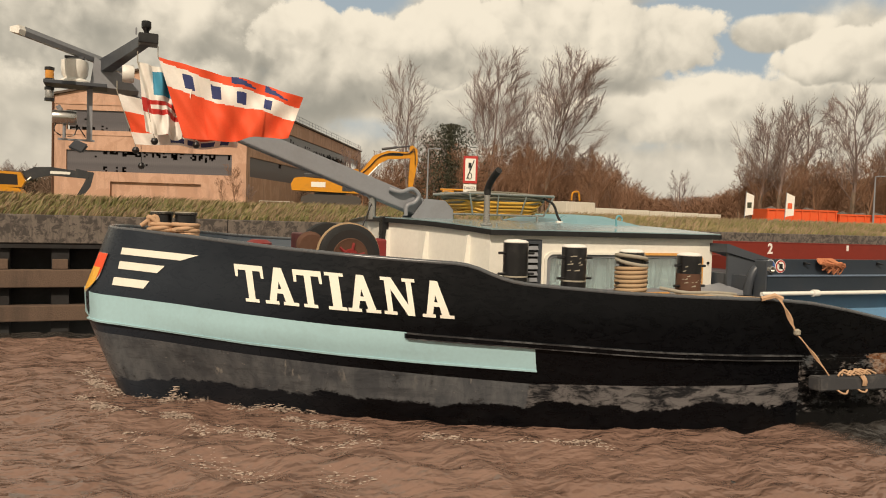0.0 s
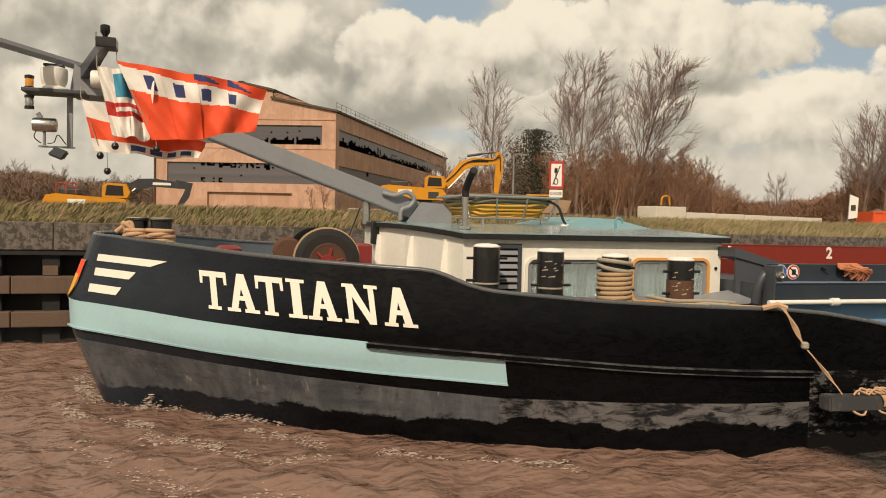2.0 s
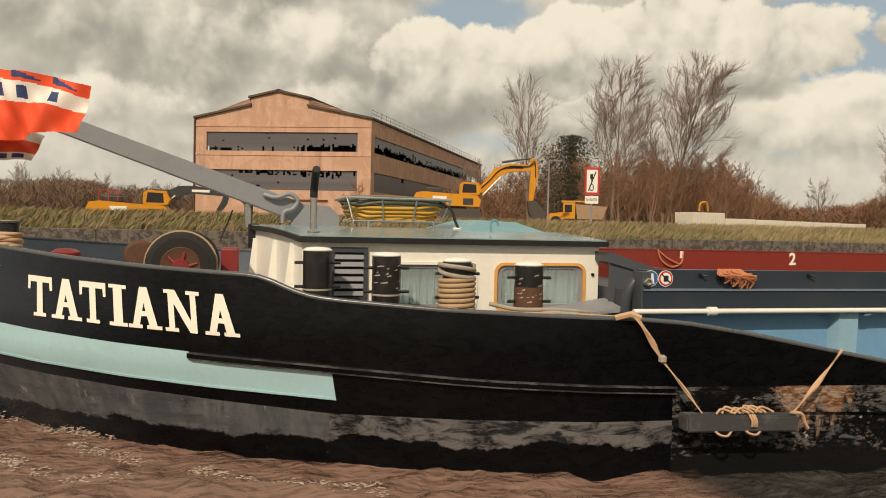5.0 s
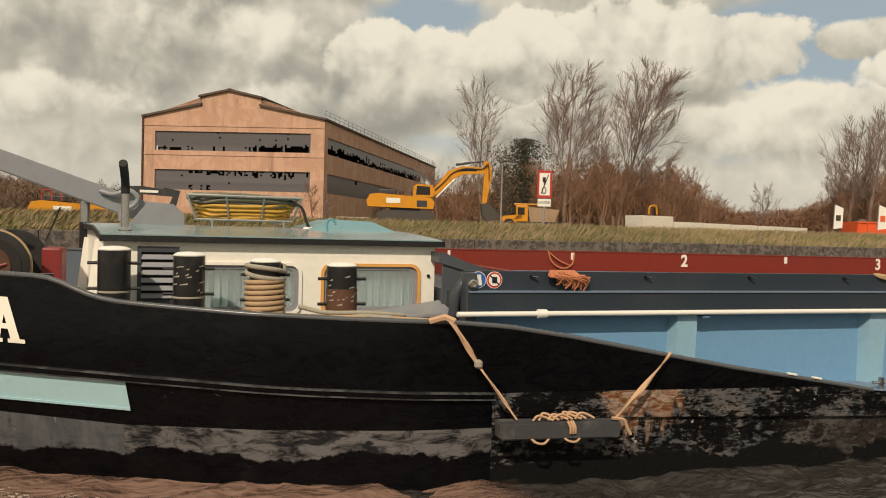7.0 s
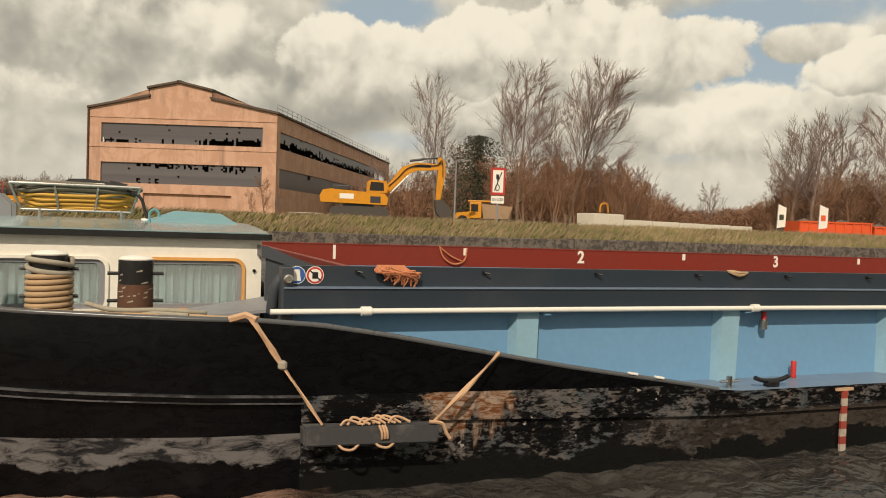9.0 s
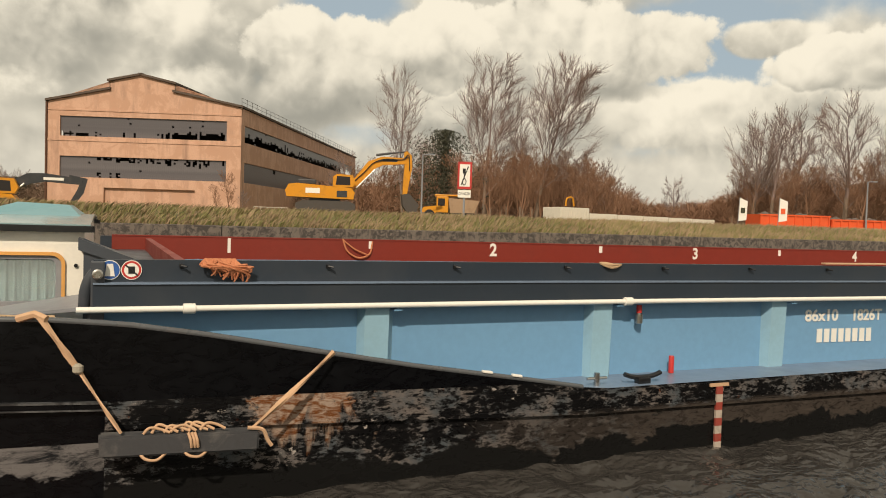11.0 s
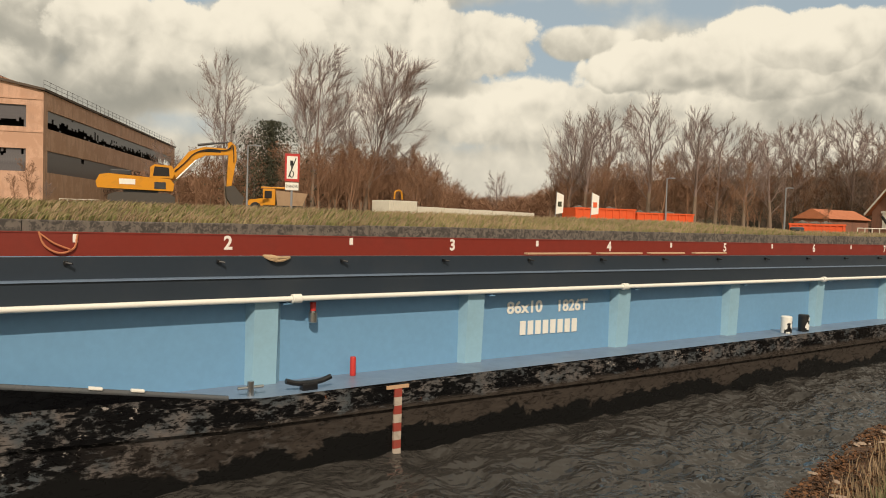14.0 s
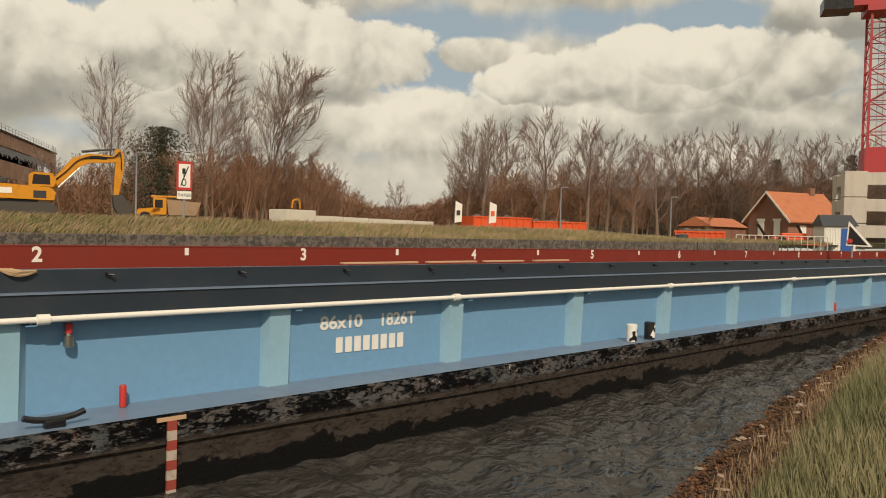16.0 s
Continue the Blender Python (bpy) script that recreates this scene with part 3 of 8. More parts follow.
STATIONS = [-.55 + 9.55 * (i / 80) ** 1.6 for i in range(81)] + [9.3 + .35 * i for i in range(14)] + [15 + 2.5 * i for i in range(28)] + [84.5]


def strip(fn_low, fn_high, off, xs, rows=3, side=-1, thick=0.03):
    """A proud strake or band on the hull between two lines, with thickness."""
    bm = B()
    grid = []
    for xn in xs:
        lo, hi = fn_low(xn), fn_high(xn)
        col = [bm.verts.new(shell(xn, lo, -0.01, side))]
        for r in range(rows + 1):
            z = lo + (hi - lo) * r / rows
            col.append(bm.verts.new(shell(xn, z, off, side)))
        col.append(bm.verts.new(shell(xn, hi, -0.01, side)))
        grid.append(col)
    for a, b in zip(grid, grid[1:]):
        for r in range(len(a) - 1):
            bm.faces.new((a[r], b[r], b[r + 1], a[r + 1]))
    bm.faces.new(grid[0])
    bm.faces.new(grid[-1][::-1])
    bmesh.ops.recalc_face_normals(bm, faces=bm.faces)
    return bm


def span(a, b, n):
    return [a + (b - a) * i / n for i in range(n + 1)]


def build_barge():
    barge = aboard(thing("barge", "black cargo barge with pale blue bow band and open hold", "barge"))
    # shell plating, both sides
    bm = B()
    grids = {}
    for side in (-1, 1):
        g = []
        for xn in STATIONS:
            top = lerp(xn, TX, TZ)
            zs = [-.6, -.3, 0, .15, .3, .45, .6] + [.6 + (top - .6) * k / 8 for k in range(1, 9)]
            if top < 1.0:
                zs = [-.6 + (top + .6) * k / 14 for k in range(15)]
            g.append([bm.verts.new(shell(xn, z, 0, side)) for z in zs])
        for a, b in zip(g, g[1:]):
            for r in range(14):
                q = (a[r], b[r], b[r + 1], a[r + 1])
                bm.faces.new(q if side < 0 else q[::-1])
        grids[side] = g
    bm.faces.new(grids[-1][-1] + grids[1][-1][::-1])
    bmesh.ops.remove_doubles(bm, verts=bm.verts, dist=0.002)
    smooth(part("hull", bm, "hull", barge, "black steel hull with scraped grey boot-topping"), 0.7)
    # inside of the bulwark
    bm = B()
    for side in (-1, 1):
        g = []
        for xn in [s for s in STATIONS if -.3 < s < 13.4]:
            top = lerp(xn, TX, TZ)
            g.append([bm.verts.new(shell(xn, z, -.05, side)) for z in (top, top - .2, min(top, 1.25) if top > 1.3 else top - .1, .7)])
        for a, b in zip(g, g[1:]):
            for r in range(3):
                bm.faces.new((a[r], b[r], b[r + 1], a[r + 1]))
        del g
    smooth(part("bulwark_lining", bm, "inner", barge, "grey painted inside of the bulwark"))
    # foredeck
    bm = B()
    g = []
    for xn in [s for s in STATIONS if -.5 < s < 8.6]:
        z = 1.35
        g.append([bm.verts.new((station(xn, z), YC + k * max(.02, half(xn, z) - .03), z)) for k in (-1, -.5, 0, .5, 1)])
    for a, b in zip(g, g[1:]):
        for r in range(4):
            bm.faces.new((a[r], b[r], b[r + 1], a[r + 1]))
    part("foredeck", bm, "deckblue", barge)
    # rounded cap on the bulwark
    for side in (-1, 1):
        bm = B()
        pts = [shell(xn, lerp(xn, TX, TZ), -.025, side) for xn in STATIONS if xn < 13.6]
        pipe(bm, pts, .030, 8)
        smooth(part("bulwark_cap", bm, "cap", barge, "bulwark capping rail, grey to stand for its highlight"), 1.2)
        bm = strip(lambda x: lerp(x, BX, BBOT), lambda x: lerp(x, BX, BTOP), .014, span(-.55, 4.68, 60), 3, side)
        smooth(part("bow_band", bm, "band", barge, "pale blue painted bow band"), .5)
        sx, st = [3.146, 4.681, 6.461, 8.406], [1.255, 1.165, 1.055, .985]
        bm = strip(lambda x: lerp(x, sx, st) - .055, lambda x: lerp(x, sx, st), .05, span(3.146, 8.406, 40), 2, side)
        smooth(part("rubbing_strake", bm, "hull", barge), .5)
        # thin pale strips: scuffed edges that also paint the strake's highlight lines
        for dz0, dz1, xa in ((-.004, .012, 3.17), (-.066, -.052, 3.17)):
            bm = strip(lambda x: lerp(x, sx, st) + dz0, lambda x: lerp(x, sx, st) + dz1, .058, span(xa, 8.42, 40), 1, side)
            smooth(part("strake_highlight_edge", bm, "scuffed", barge, "scuffed edge of the rubbing strake, pale also for its highlight"), .5)
        bm = strip(lambda x: lerp(x, BX, BBOT) - .012, lambda x: lerp(x, BX, BBOT) + .012, .028, span(-.5, 4.68, 50), 1, side)
        smooth(part("band_bead", bm, "band", barge), .5)
        gx, gz = [8.42, 10.6, 13.3, 20, 80], [.78, .69, .56, .50, .40]
        bm = strip(lambda x: lerp(x, gx, gz), lambda x: lerp(x, [8.42, 13.6, 84], [.955, .78, .70]), .035, span(8.42, 84, 60), 2, side)
        smooth(part("side_fender_plate", bm, "hull", barge), .5)
        bm = strip(lambda x: lerp(x, gx, gz) - .035, lambda x: lerp(x, gx, gz) + .012, .05, span(8.42, 84, 60), 1, side)
        smooth(part("side_bead", bm, "hull", barge), .5)
    # paint stripes at the bow
    for z0, z1, xa, xb, xc in ((2.14, 2.05, .12, 1.01, .80), (1.96, 1.86, .09, .62, .53), (1.75, 1.645, .02, .44, .37)):
        dz = -.058
        bm = B()
        cols = []
        n = 12
        for i in range(n + 1):
            k = i / n
            xt, xb2 = xa + (xb - xa) * k, xa - .02 + (xc - xa + .02) * k
            zt, zb = z0 + dz * (xt - xa), z1 + dz * (xb2 - xa)
            cols.append([bm.verts.new(on_hull(xb2, zb, .002)), bm.verts.new(on_hull(xb2, zb)), bm.verts.new(on_hull(xt, zt)), bm.verts.new(on_hull(xt, zt, .002))])
        for a, b in zip(cols, cols[1:]):
            for r in range(3):
                bm.faces.new((a[r], b[r], b[r + 1], a[r + 1]))
        part("bow_stripe", bm, "lettercream", barge, "cream bow stripe")
    # shield on the stem
    for nm, mt, off, sh in (("stem_emblem", "flagwhite", .012, 1.12), ("stem_emblem", "flagred", .018, 1.0), ("stem_emblem", "yellow", .022, .62)):
        bm = B()
        rows = []
        for r in range(9):
            v = r / 8
            z = (2.02 + (.0 if sh < 1 else .03)) - v * .5 * (sh if sh > .9 else 1.0)
            if sh < .9:
                z = 1.86 - v * .34
            wdt = (.40 if v < .45 else .40 * (1 - ((v - .45) / .55) ** 1.6)) * (1.0 if sh > .9 else .8) + .01
            rows.append([bm.verts.new(shell(-.55 + max(.0, .02 + .11 * wdt / .4 * (k - 0)), z, off, -1)) for k in (0, .35, .7, 1.0)])
        for a, b in zip(rows, rows[1:]):
            for k in range(3):
                bm.faces.new((a[k], a[k + 1], b[k + 1], b[k]))
        part(nm, bm, mt, barge, "red and yellow shield painted on the stem")

    build_name(barge)
    build_hold(barge)
    return barge


def build_name(barge):
    s = .062  # serif height, in units of the letter's height 1
    st = .19
    T = [[(.0, 1), (.86, 1), (.86, 1 - .15), (.0, 1 - .15)], [(.0, 1), (.11, 1), (.085, .66), (.0, .66)], [(.75, 1), (.86, 1), (.86, .66), (.775, .66)], [(.33, .9), (.53, .9), (.53, 0), (.33, 0)], [(.22, .09), (.64, .09), (.64, 0), (.22, 0)]]
    A = [[(.36, 1), (.56, 1), (.30, .0), (.10, .0)], [(.36, 1), (.58, 1), (.86, .0), (.62, .0)], [(.22, .42), (.74, .42), (.74, .30), (.22, .30)], [(.0, .09), (.40, .09), (.40, 0), (.0, 0)], [(.53, .09), (.97, .09), (.97, 0), (.53, 0)]]
    I = [[(.11, 1), (.33, 1), (.33, 0), (.11, 0)], [(.0, 1), (.44, 1), (.44, .91), (.0, .91)], [(.0, .09), (.44, .09), (.44, 0), (.0, 0)]]
    N = [[(.11, 1), (.27, 1), (.27, 0), (.11, 0)], [(.74, 1), (.90, 1), (.90, 0), (.74, 0)], [(.06, 1), (.32, 1), (.90, .0), (.70, .0)], [(.0, 1), (.30, 1), (.30, .91), (.0, .91)], [(.0, .09), (.38, .09), (.38, 0), (.0, 0)], [(.63, 1), (1.01, 1), (1.01, .91), (.63, .91)]]
    shapes = {"T": (T, .86), "A": (A, .97), "I": (I, .44), "N": (N, 1.01)}
    # top line falls from (1.40, 2.00) to (3.72, 1.88); letters 0.45 m high
    starts = [(1.40, "T"), (1.70, "A"), (2.04, "T"), (2.385, "I"), (2.60, "A"), (3.00, "N"), (3.425, "A")]
    for x0, ch in starts:
        polys, wd = shapes[ch]
        wide = {"T": .36, "A": .375, "I": .46, "N": .38}[ch]
        bm = B()
        lift = 0.0
        for poly in polys:
            (ax, ay), (bx, by), (cx, cy), (dx, dy) = poly
            n = 5
            lift += .0015
            top, bot = [], []
            for i in range(n + 1):
                k = i / n
                for row, (p, q) in ((top, ((ax, ay), (bx, by))), (bot, ((dx, dy), (cx, cy)))):
                    u, v = p[0] + (q[0] - p[0]) * k, p[1] + (q[1] - p[1]) * k
                    row.append((u, v))
            cols = []
            for (u0, v0), (u1, v1) in zip(top, bot):
                c = []
                for j in range(5):
                    u, v = u0 + (u1 - u0) * j / 4, v0 + (v1 - v0) * j / 4
                    x = x0 + u * wide + .10 * (1 - v) * .45
                    z = 1.56 - .050 * (x - 1.51) + v * .445 + .0
                    c.append(bm.verts.new(on_hull(x, z, .008 + lift)))
                cols.append(c)
            for a, b in zip(cols, cols[1:]):
                for j in range(4):
                    bm.faces.new((a[j], a[j + 1], b[j + 1], b[j]))
        part("letter", bm, "lettercream", barge, "raised cream slab-serif letter " + ch)


def build_hold(barge):
    X0, X1 = 8.3, 70.0

    def long_box(name, mat_, y0, y1, z0, z1, xa=X0, xb=X1, label=""):
        bm = B()
        n = 24
        cols = []
        for i in range(n + 1):
            x = xa + (xb - xa) * i / n
            d = sag(x)
            cols.append([bm.verts.new(p) for p in ((x, y0, z0 + d), (x, y1, z0 + d), (x, y1, z1 + d), (x, y0, z1 + d))])
        for a, b in zip(cols, cols[1:]):
            for r in range(4):
                bm.faces.new((a[r], a[(r + 1) % 4], b[(r + 1) % 4], b[r]))
        bm.faces.new(cols[0][::-1])
        bm.faces.new(cols[-1])
        bmesh.ops.recalc_face_normals(bm, faces=bm.faces)
        return part(name, bm, mat_, barge, label)

    def flip(y):
        return 2 * YC - y

    for side in (0, 1):
        f = (lambda a, b: (a, b)) if side == 0 else (lambda a, b: (flip(b), flip(a)))
        long_box("side_deck", "deckblue", *f(7.46, 8.18), .66, .80, 9.1, 84, "blue-grey side deck")
        long_box("hold_side", "blue", *f(8.15, 8.22), .78, 1.80, label="light blue side of the hold")
        long_box("coaming_lower", "navy", *f(7.97, 8.155), 1.76, 2.005, label="dark navy coaming box")
        # thin ledge in a lighter blue-grey paints the highlight along the shelf
        long_box("coaming_highlight_ledge", "deckblue", *f(7.95, 8.10), 2.003, 2.018)
        long_box("coaming_upper", "navy", *f(8.085, 8.17), 2.005, 2.235, label="dark navy coaming plate")
    long_box("coaming_inner", "red", 15.985, 16.028, .2, 2.24, 8.5, X1, "oxide red inside of the hold coaming")
    long_box("coaming_inner", "red", 8.172, 8.188, .2, 2.22, 9.3, X1)
    long_box("coaming_lip", "red", 15.975, 16.12, 2.237, 2.262, 8.5, X1)
    long_box("hold_floor", "red", 8.19, 15.98, .1, .2)
    for x in (9.15, 70.0):
        bm = B()
        box(bm, x - .05, x + .05, 8.19, 15.98, .2, 2.2)
        part("hold_bulkhead", bm, "red", barge)
    bm = B()
    box(bm, 8.25, 9.09, 8.25, 15.97, .85, 1.98)
    part("trunk_deck", bm, "darkgrey", barge)
    # ribs
    xs = [10.96 + 2.98 * k for k in range(20)]
    proto = None
    for x in xs:
        d = sag(x)
        if proto is None:
            bm = B()
            hexa(bm, [(0, 8.16, .79), (.05, 8.04, .79), (.33, 8.04, .79), (.43, 8.16, .79)], [(0, 8.16, 1.77), (.05, 8.00, 1.77), (.33, 8.00, 1.77), (.43, 8.16, 1.77)])
            ob = part("rib", bm, "ribblue", barge, "box-shaped pale blue stiffening rib")
            proto = ob
        else:
            ob = new("rib", proto.data)
            ob.parent = barge
            ob["label"] = proto["label"]
        ob.location = (x, 0, d)
        bm = B()
        box(bm, x + .36, x + .46, 7.94, 8.14, 1.70 + d, 1.715 + d)
        rod(bm, (x + .41, 7.95, 1.70 + d), (x + .41, 7.95, 1.76 + d), .012, n=6)
        part("pipe_bracket", bm, "blue", barge)
    # long pipe with joints
    bm = B()
    pipe(bm, [(x, 7.93, 1.765 + sag(x)) for x in [8.16, 8.2] + span(9, 70, 30)], .031, 10)
    smooth(part("deck_pipe", bm, "white", barge, "long white painted deck pipe"), 1)
    for x in (9.17, 14.45, 20.0, 26.0, 32.0):
        bm = B()
        lathe(bm, [(.04, -.06), (.052, -.055), (.052, .055), (.04, .06)], (x, 7.93, 1.765 + sag(x)), 12, "x")
        smooth(part("pipe_joint", bm, "white", barge))
    # marks along the far coaming
    for k in range(10):
        x = 10.68 + 6.0 * k
        writing("number", str(k + 1), .40, at_wall(x, 15.978, 2.065 + sag(x)), "white", barge, "white stencilled hold number", .012, sx=.95)
        bm = B()
        box(bm, x + 2.955, x + 3.045, 15.975, 15.986, 2.06 + sag(x + 3), 2.22 + sag(x + 3))
        part("tally_mark", bm, "white", barge)
    # eyes under the lip of the near coaming
    proto = None
    for k in range(40):
        x = 9.1 + 1.5 * k
        if proto is None:
            bm = B()
            box(bm, -.02, .02, 8.05, 8.09, 2.16, 2.20, .005)
            rod(bm, (0, 8.05, 2.18), (.05, 8.02, 2.17), .012, n=6)
            proto = part("coaming_eye", bm, "black", barge)
        else:
            ob = new("coaming_eye", proto.data)
            ob.parent = barge
            ob.location = (x, 0, sag(x))
            continue
        proto.location = (x, 0, sag(x))
    # writing on the side
    writing("capacity_mark", "86x10", .235, at_wall(18.115, 8.143, 1.475), "white", barge, "white lettering of length and beam", .006, sx=1.16)
    writing("capacity_mark", "1826T", .235, at_wall(19.07, 8.143, 1.465), "white", barge, "white lettering of tonnage", .006, sx=1.08)
    for k in range(8):
        bm = B()
        x = 18.03 + .149 * k
        box(bm, x, x + .105, 8.138, 8.146, 1.085 - .002 * k, 1.285 - .002 * k)
        part("number_bar", bm, "white", barge, "plain white bar")
    # draught scale
    bm = B()
    box(bm, 15.35, 15.65, 7.395, 7.425, .735, .775)
    part("draught_scale_head", bm, "strap", barge, "pale bar over the draught scale")
    for k in range(9):
        bm = B()
        box(bm, 15.455, 15.555, 7.395, 7.424, .735 - .1 * (k + 1), .735 - .1 * k - .001)
        part("draught_block", bm, "draughtred" if k % 2 == 0 else "draughtwhite", barge)
    # round notices
    for x, col in ((8.445, "signblue"), (8.64, "signred")):
        bm = B()
        lathe(bm, [(.095, 0), (.095, -.008)], (x, 8.083, 2.135), 28, "y")
        part("notice", bm, "white", barge, "round enamel notice")
        bm = B()
        lathe(bm, [(.088, -.001), (.088, -.011)], (x, 8.083, 2.135), 28, "y")
        part("notice_disc", bm, col, barge)
        bm = B()
        if col == "signblue":
            hexa(bm, [(x - .045, 8.07, 2.075), (x + .045, 8.07, 2.075), (x + .045, 8.066, 2.075), (x - .045, 8.066, 2.075)], [(x - .028, 8.07, 2.195), (x + .028, 8.07, 2.195), (x + .028, 8.066, 2.195), (x - .028, 8.066, 2.195)])
        else:
            lathe(bm, [(.068, -.011), (.068, -.014)], (x, 8.083, 2.135), 24, "y")
        part("notice_symbol", bm, "white", barge)
        if col == "signred":
            bm = B()
            box(bm, x - .03, x + .03, 8.064, 8.068, 2.10, 2.17)
            rod(bm, (x - .055, 8.066, 2.185), (x + .055, 8.066, 2.085), .008, n=6)
            part("notice_symbol", bm, "black", barge)
    # slanting wing between house and hold
    bm = B()
    hexa(bm, [(8.2, 8.62, 1.3), (8.2, 8.66, 1.3), (8.2, 8.66, 2.42), (8.2, 8.62, 2.42)], [(8.86, 8.20, 1.3), (8.86, 8.24, 1.3), (8.86, 8.24, 2.14), (8.86, 8.20, 2.14)])
    hexa(bm, [(8.15, 8.95, 2.30), (8.15, 8.60, 2.30), (8.15, 8.60, 2.42), (8.15, 8.95, 2.42)], [(8.9, 8.75, 2.06), (8.9, 8.16, 2.06), (8.9, 8.16, 2.15), (8.9, 8.75, 2.15)])
    part("wing_plate", bm, "darkgrey", barge, "grey slanting wing plate beside the deckhouse")
    bm = B()
    box(bm, 8.28, 8.40, 7.98, 8.2, 1.3, 2.22, .01)
    part("end_post", bm, "darkgrey", barge)
    bm = B()
    hexa(bm, [(7.40, 8.45, 1.635), (8.22, 8.25, 1.725), (8.22, 8.80, 1.805), (7.40, 8.9, 1.675)], [(7.40, 8.45, 1.66), (8.22, 8.25, 1.76), (8.22, 8.80, 1.84), (7.40, 8.9, 1.70)])
    part("locker_lid", bm, "grey", barge, "sloping grey locker lid")
    bm = B()
    pipe(bm, curve_points([(8.22, 8.25, 1.72), (8.24, 8.22, 1.95), (8.32, 8.2, 2.1), (8.45, 8.2, 2.12)], 14), .06, 10)
    smooth(part("vent_bend", bm, "darkgrey", barge), 1)
    bm = B()
    lathe(bm, [(.05, .0), (.05, -.05), (.035, -.055), (.035, -.03)], (8.34, 7.98, 2.10), 16, "y")
    smooth(part("deck_light", bm, "steel", barge))
    # small fittings on the side deck
    for x, z, mtr in ((15.25, .80, "signred"), (35.15, .72, "signred")):
        bm = B()
        lathe(bm, [(.036, 0), (.036, .21), (.03, .225)], (x, 8.02, z), 14)
        smooth(part("sounding_pipe", bm, mtr, barge, "red sounding pipe"))
    bm = B()
    rod(bm, (14.72, 8.05, 1.70), (14.72, 8.05, 1.60), .035)
    part("hydrant", bm, "signred", barge, "red and brass hydrant coupling")
    bm = B()
    lathe(bm, [(.035, -.14), (.05, -.13), (.05, -.02), (.035, 0)], (14.72, 8.05, 1.60), 14)
    smooth(part("hydrant_coupling", bm, "steel", barge))
    bm = B()
    rod(bm, (13.80, 7.62, .78), (13.80, 7.62, .95), .035)
    rod(bm, (13.66, 7.62, .885), (13.94, 7.62, .885), .018, n=8)
    smooth(part("cross_bollard", bm, "steel", barge, "steel cross bollard"))
    bm = B()
    pipe(bm, curve_points([(14.19, 7.60, .915), (14.31, 7.60, .88), (14.46, 7.60, .87), (14.61, 7.60, .88), (14.73, 7.60, .915)], 20), .03, 8)
    box(bm, 14.37, 14.55, 7.55, 7.65, .79, .875, .01)
    smooth(part("cleat", bm, "black", barge, "black two-horned mooring cleat"))
    for x, mtr in ((24.36, "white"), (24.97, "black")):
        bm = B()
        lathe(bm, [(.10, 0), (.10, .30), (.085, .315)], (x, 7.75, .77), 18)
        smooth(part("side_bollard", bm, mtr, barge, "side-deck bollard in patchy black and white paint"))
        rp = random.Random(int(x * 10))
        for k in range(9 if mtr == "white" else 5):
            a0, w0, zb = rp.uniform(3.3, 5.4), rp.uniform(.3, .9), .77 + rp.uniform(0, .24)
            bm = B()
            ring = [(a0, 0), (a0 + w0 * .5, -.012), (a0 + w0, .01), (a0 + w0 * .9, rp.uniform(.04, .08)), (a0 + w0 * .2, rp.uniform(.03, .07))]
            hexa(bm, [(x + .098 * math.cos(a_), 7.75 + .098 * math.sin(a_), zb + dz) for a_, dz in ring], [(x + .104 * math.cos(a_), 7.75 + .104 * math.sin(a_), zb + dz) for a_, dz in ring])
            part("paint_patch", bm, "black" if mtr == "white" else "white", barge)
    # after end: low house
    bm = B()
    box(bm, 71.5, 82, 9.0, 15.2, .7, 2.9, .05)
    part("aft_house", bm, "darkgrey", barge)
    bm = B()
    box(bm, 72.5, 76.5, 10, 14.2, 2.9, 4.6, .05)
    part("wheelhouse", bm, "darkgrey", barge)


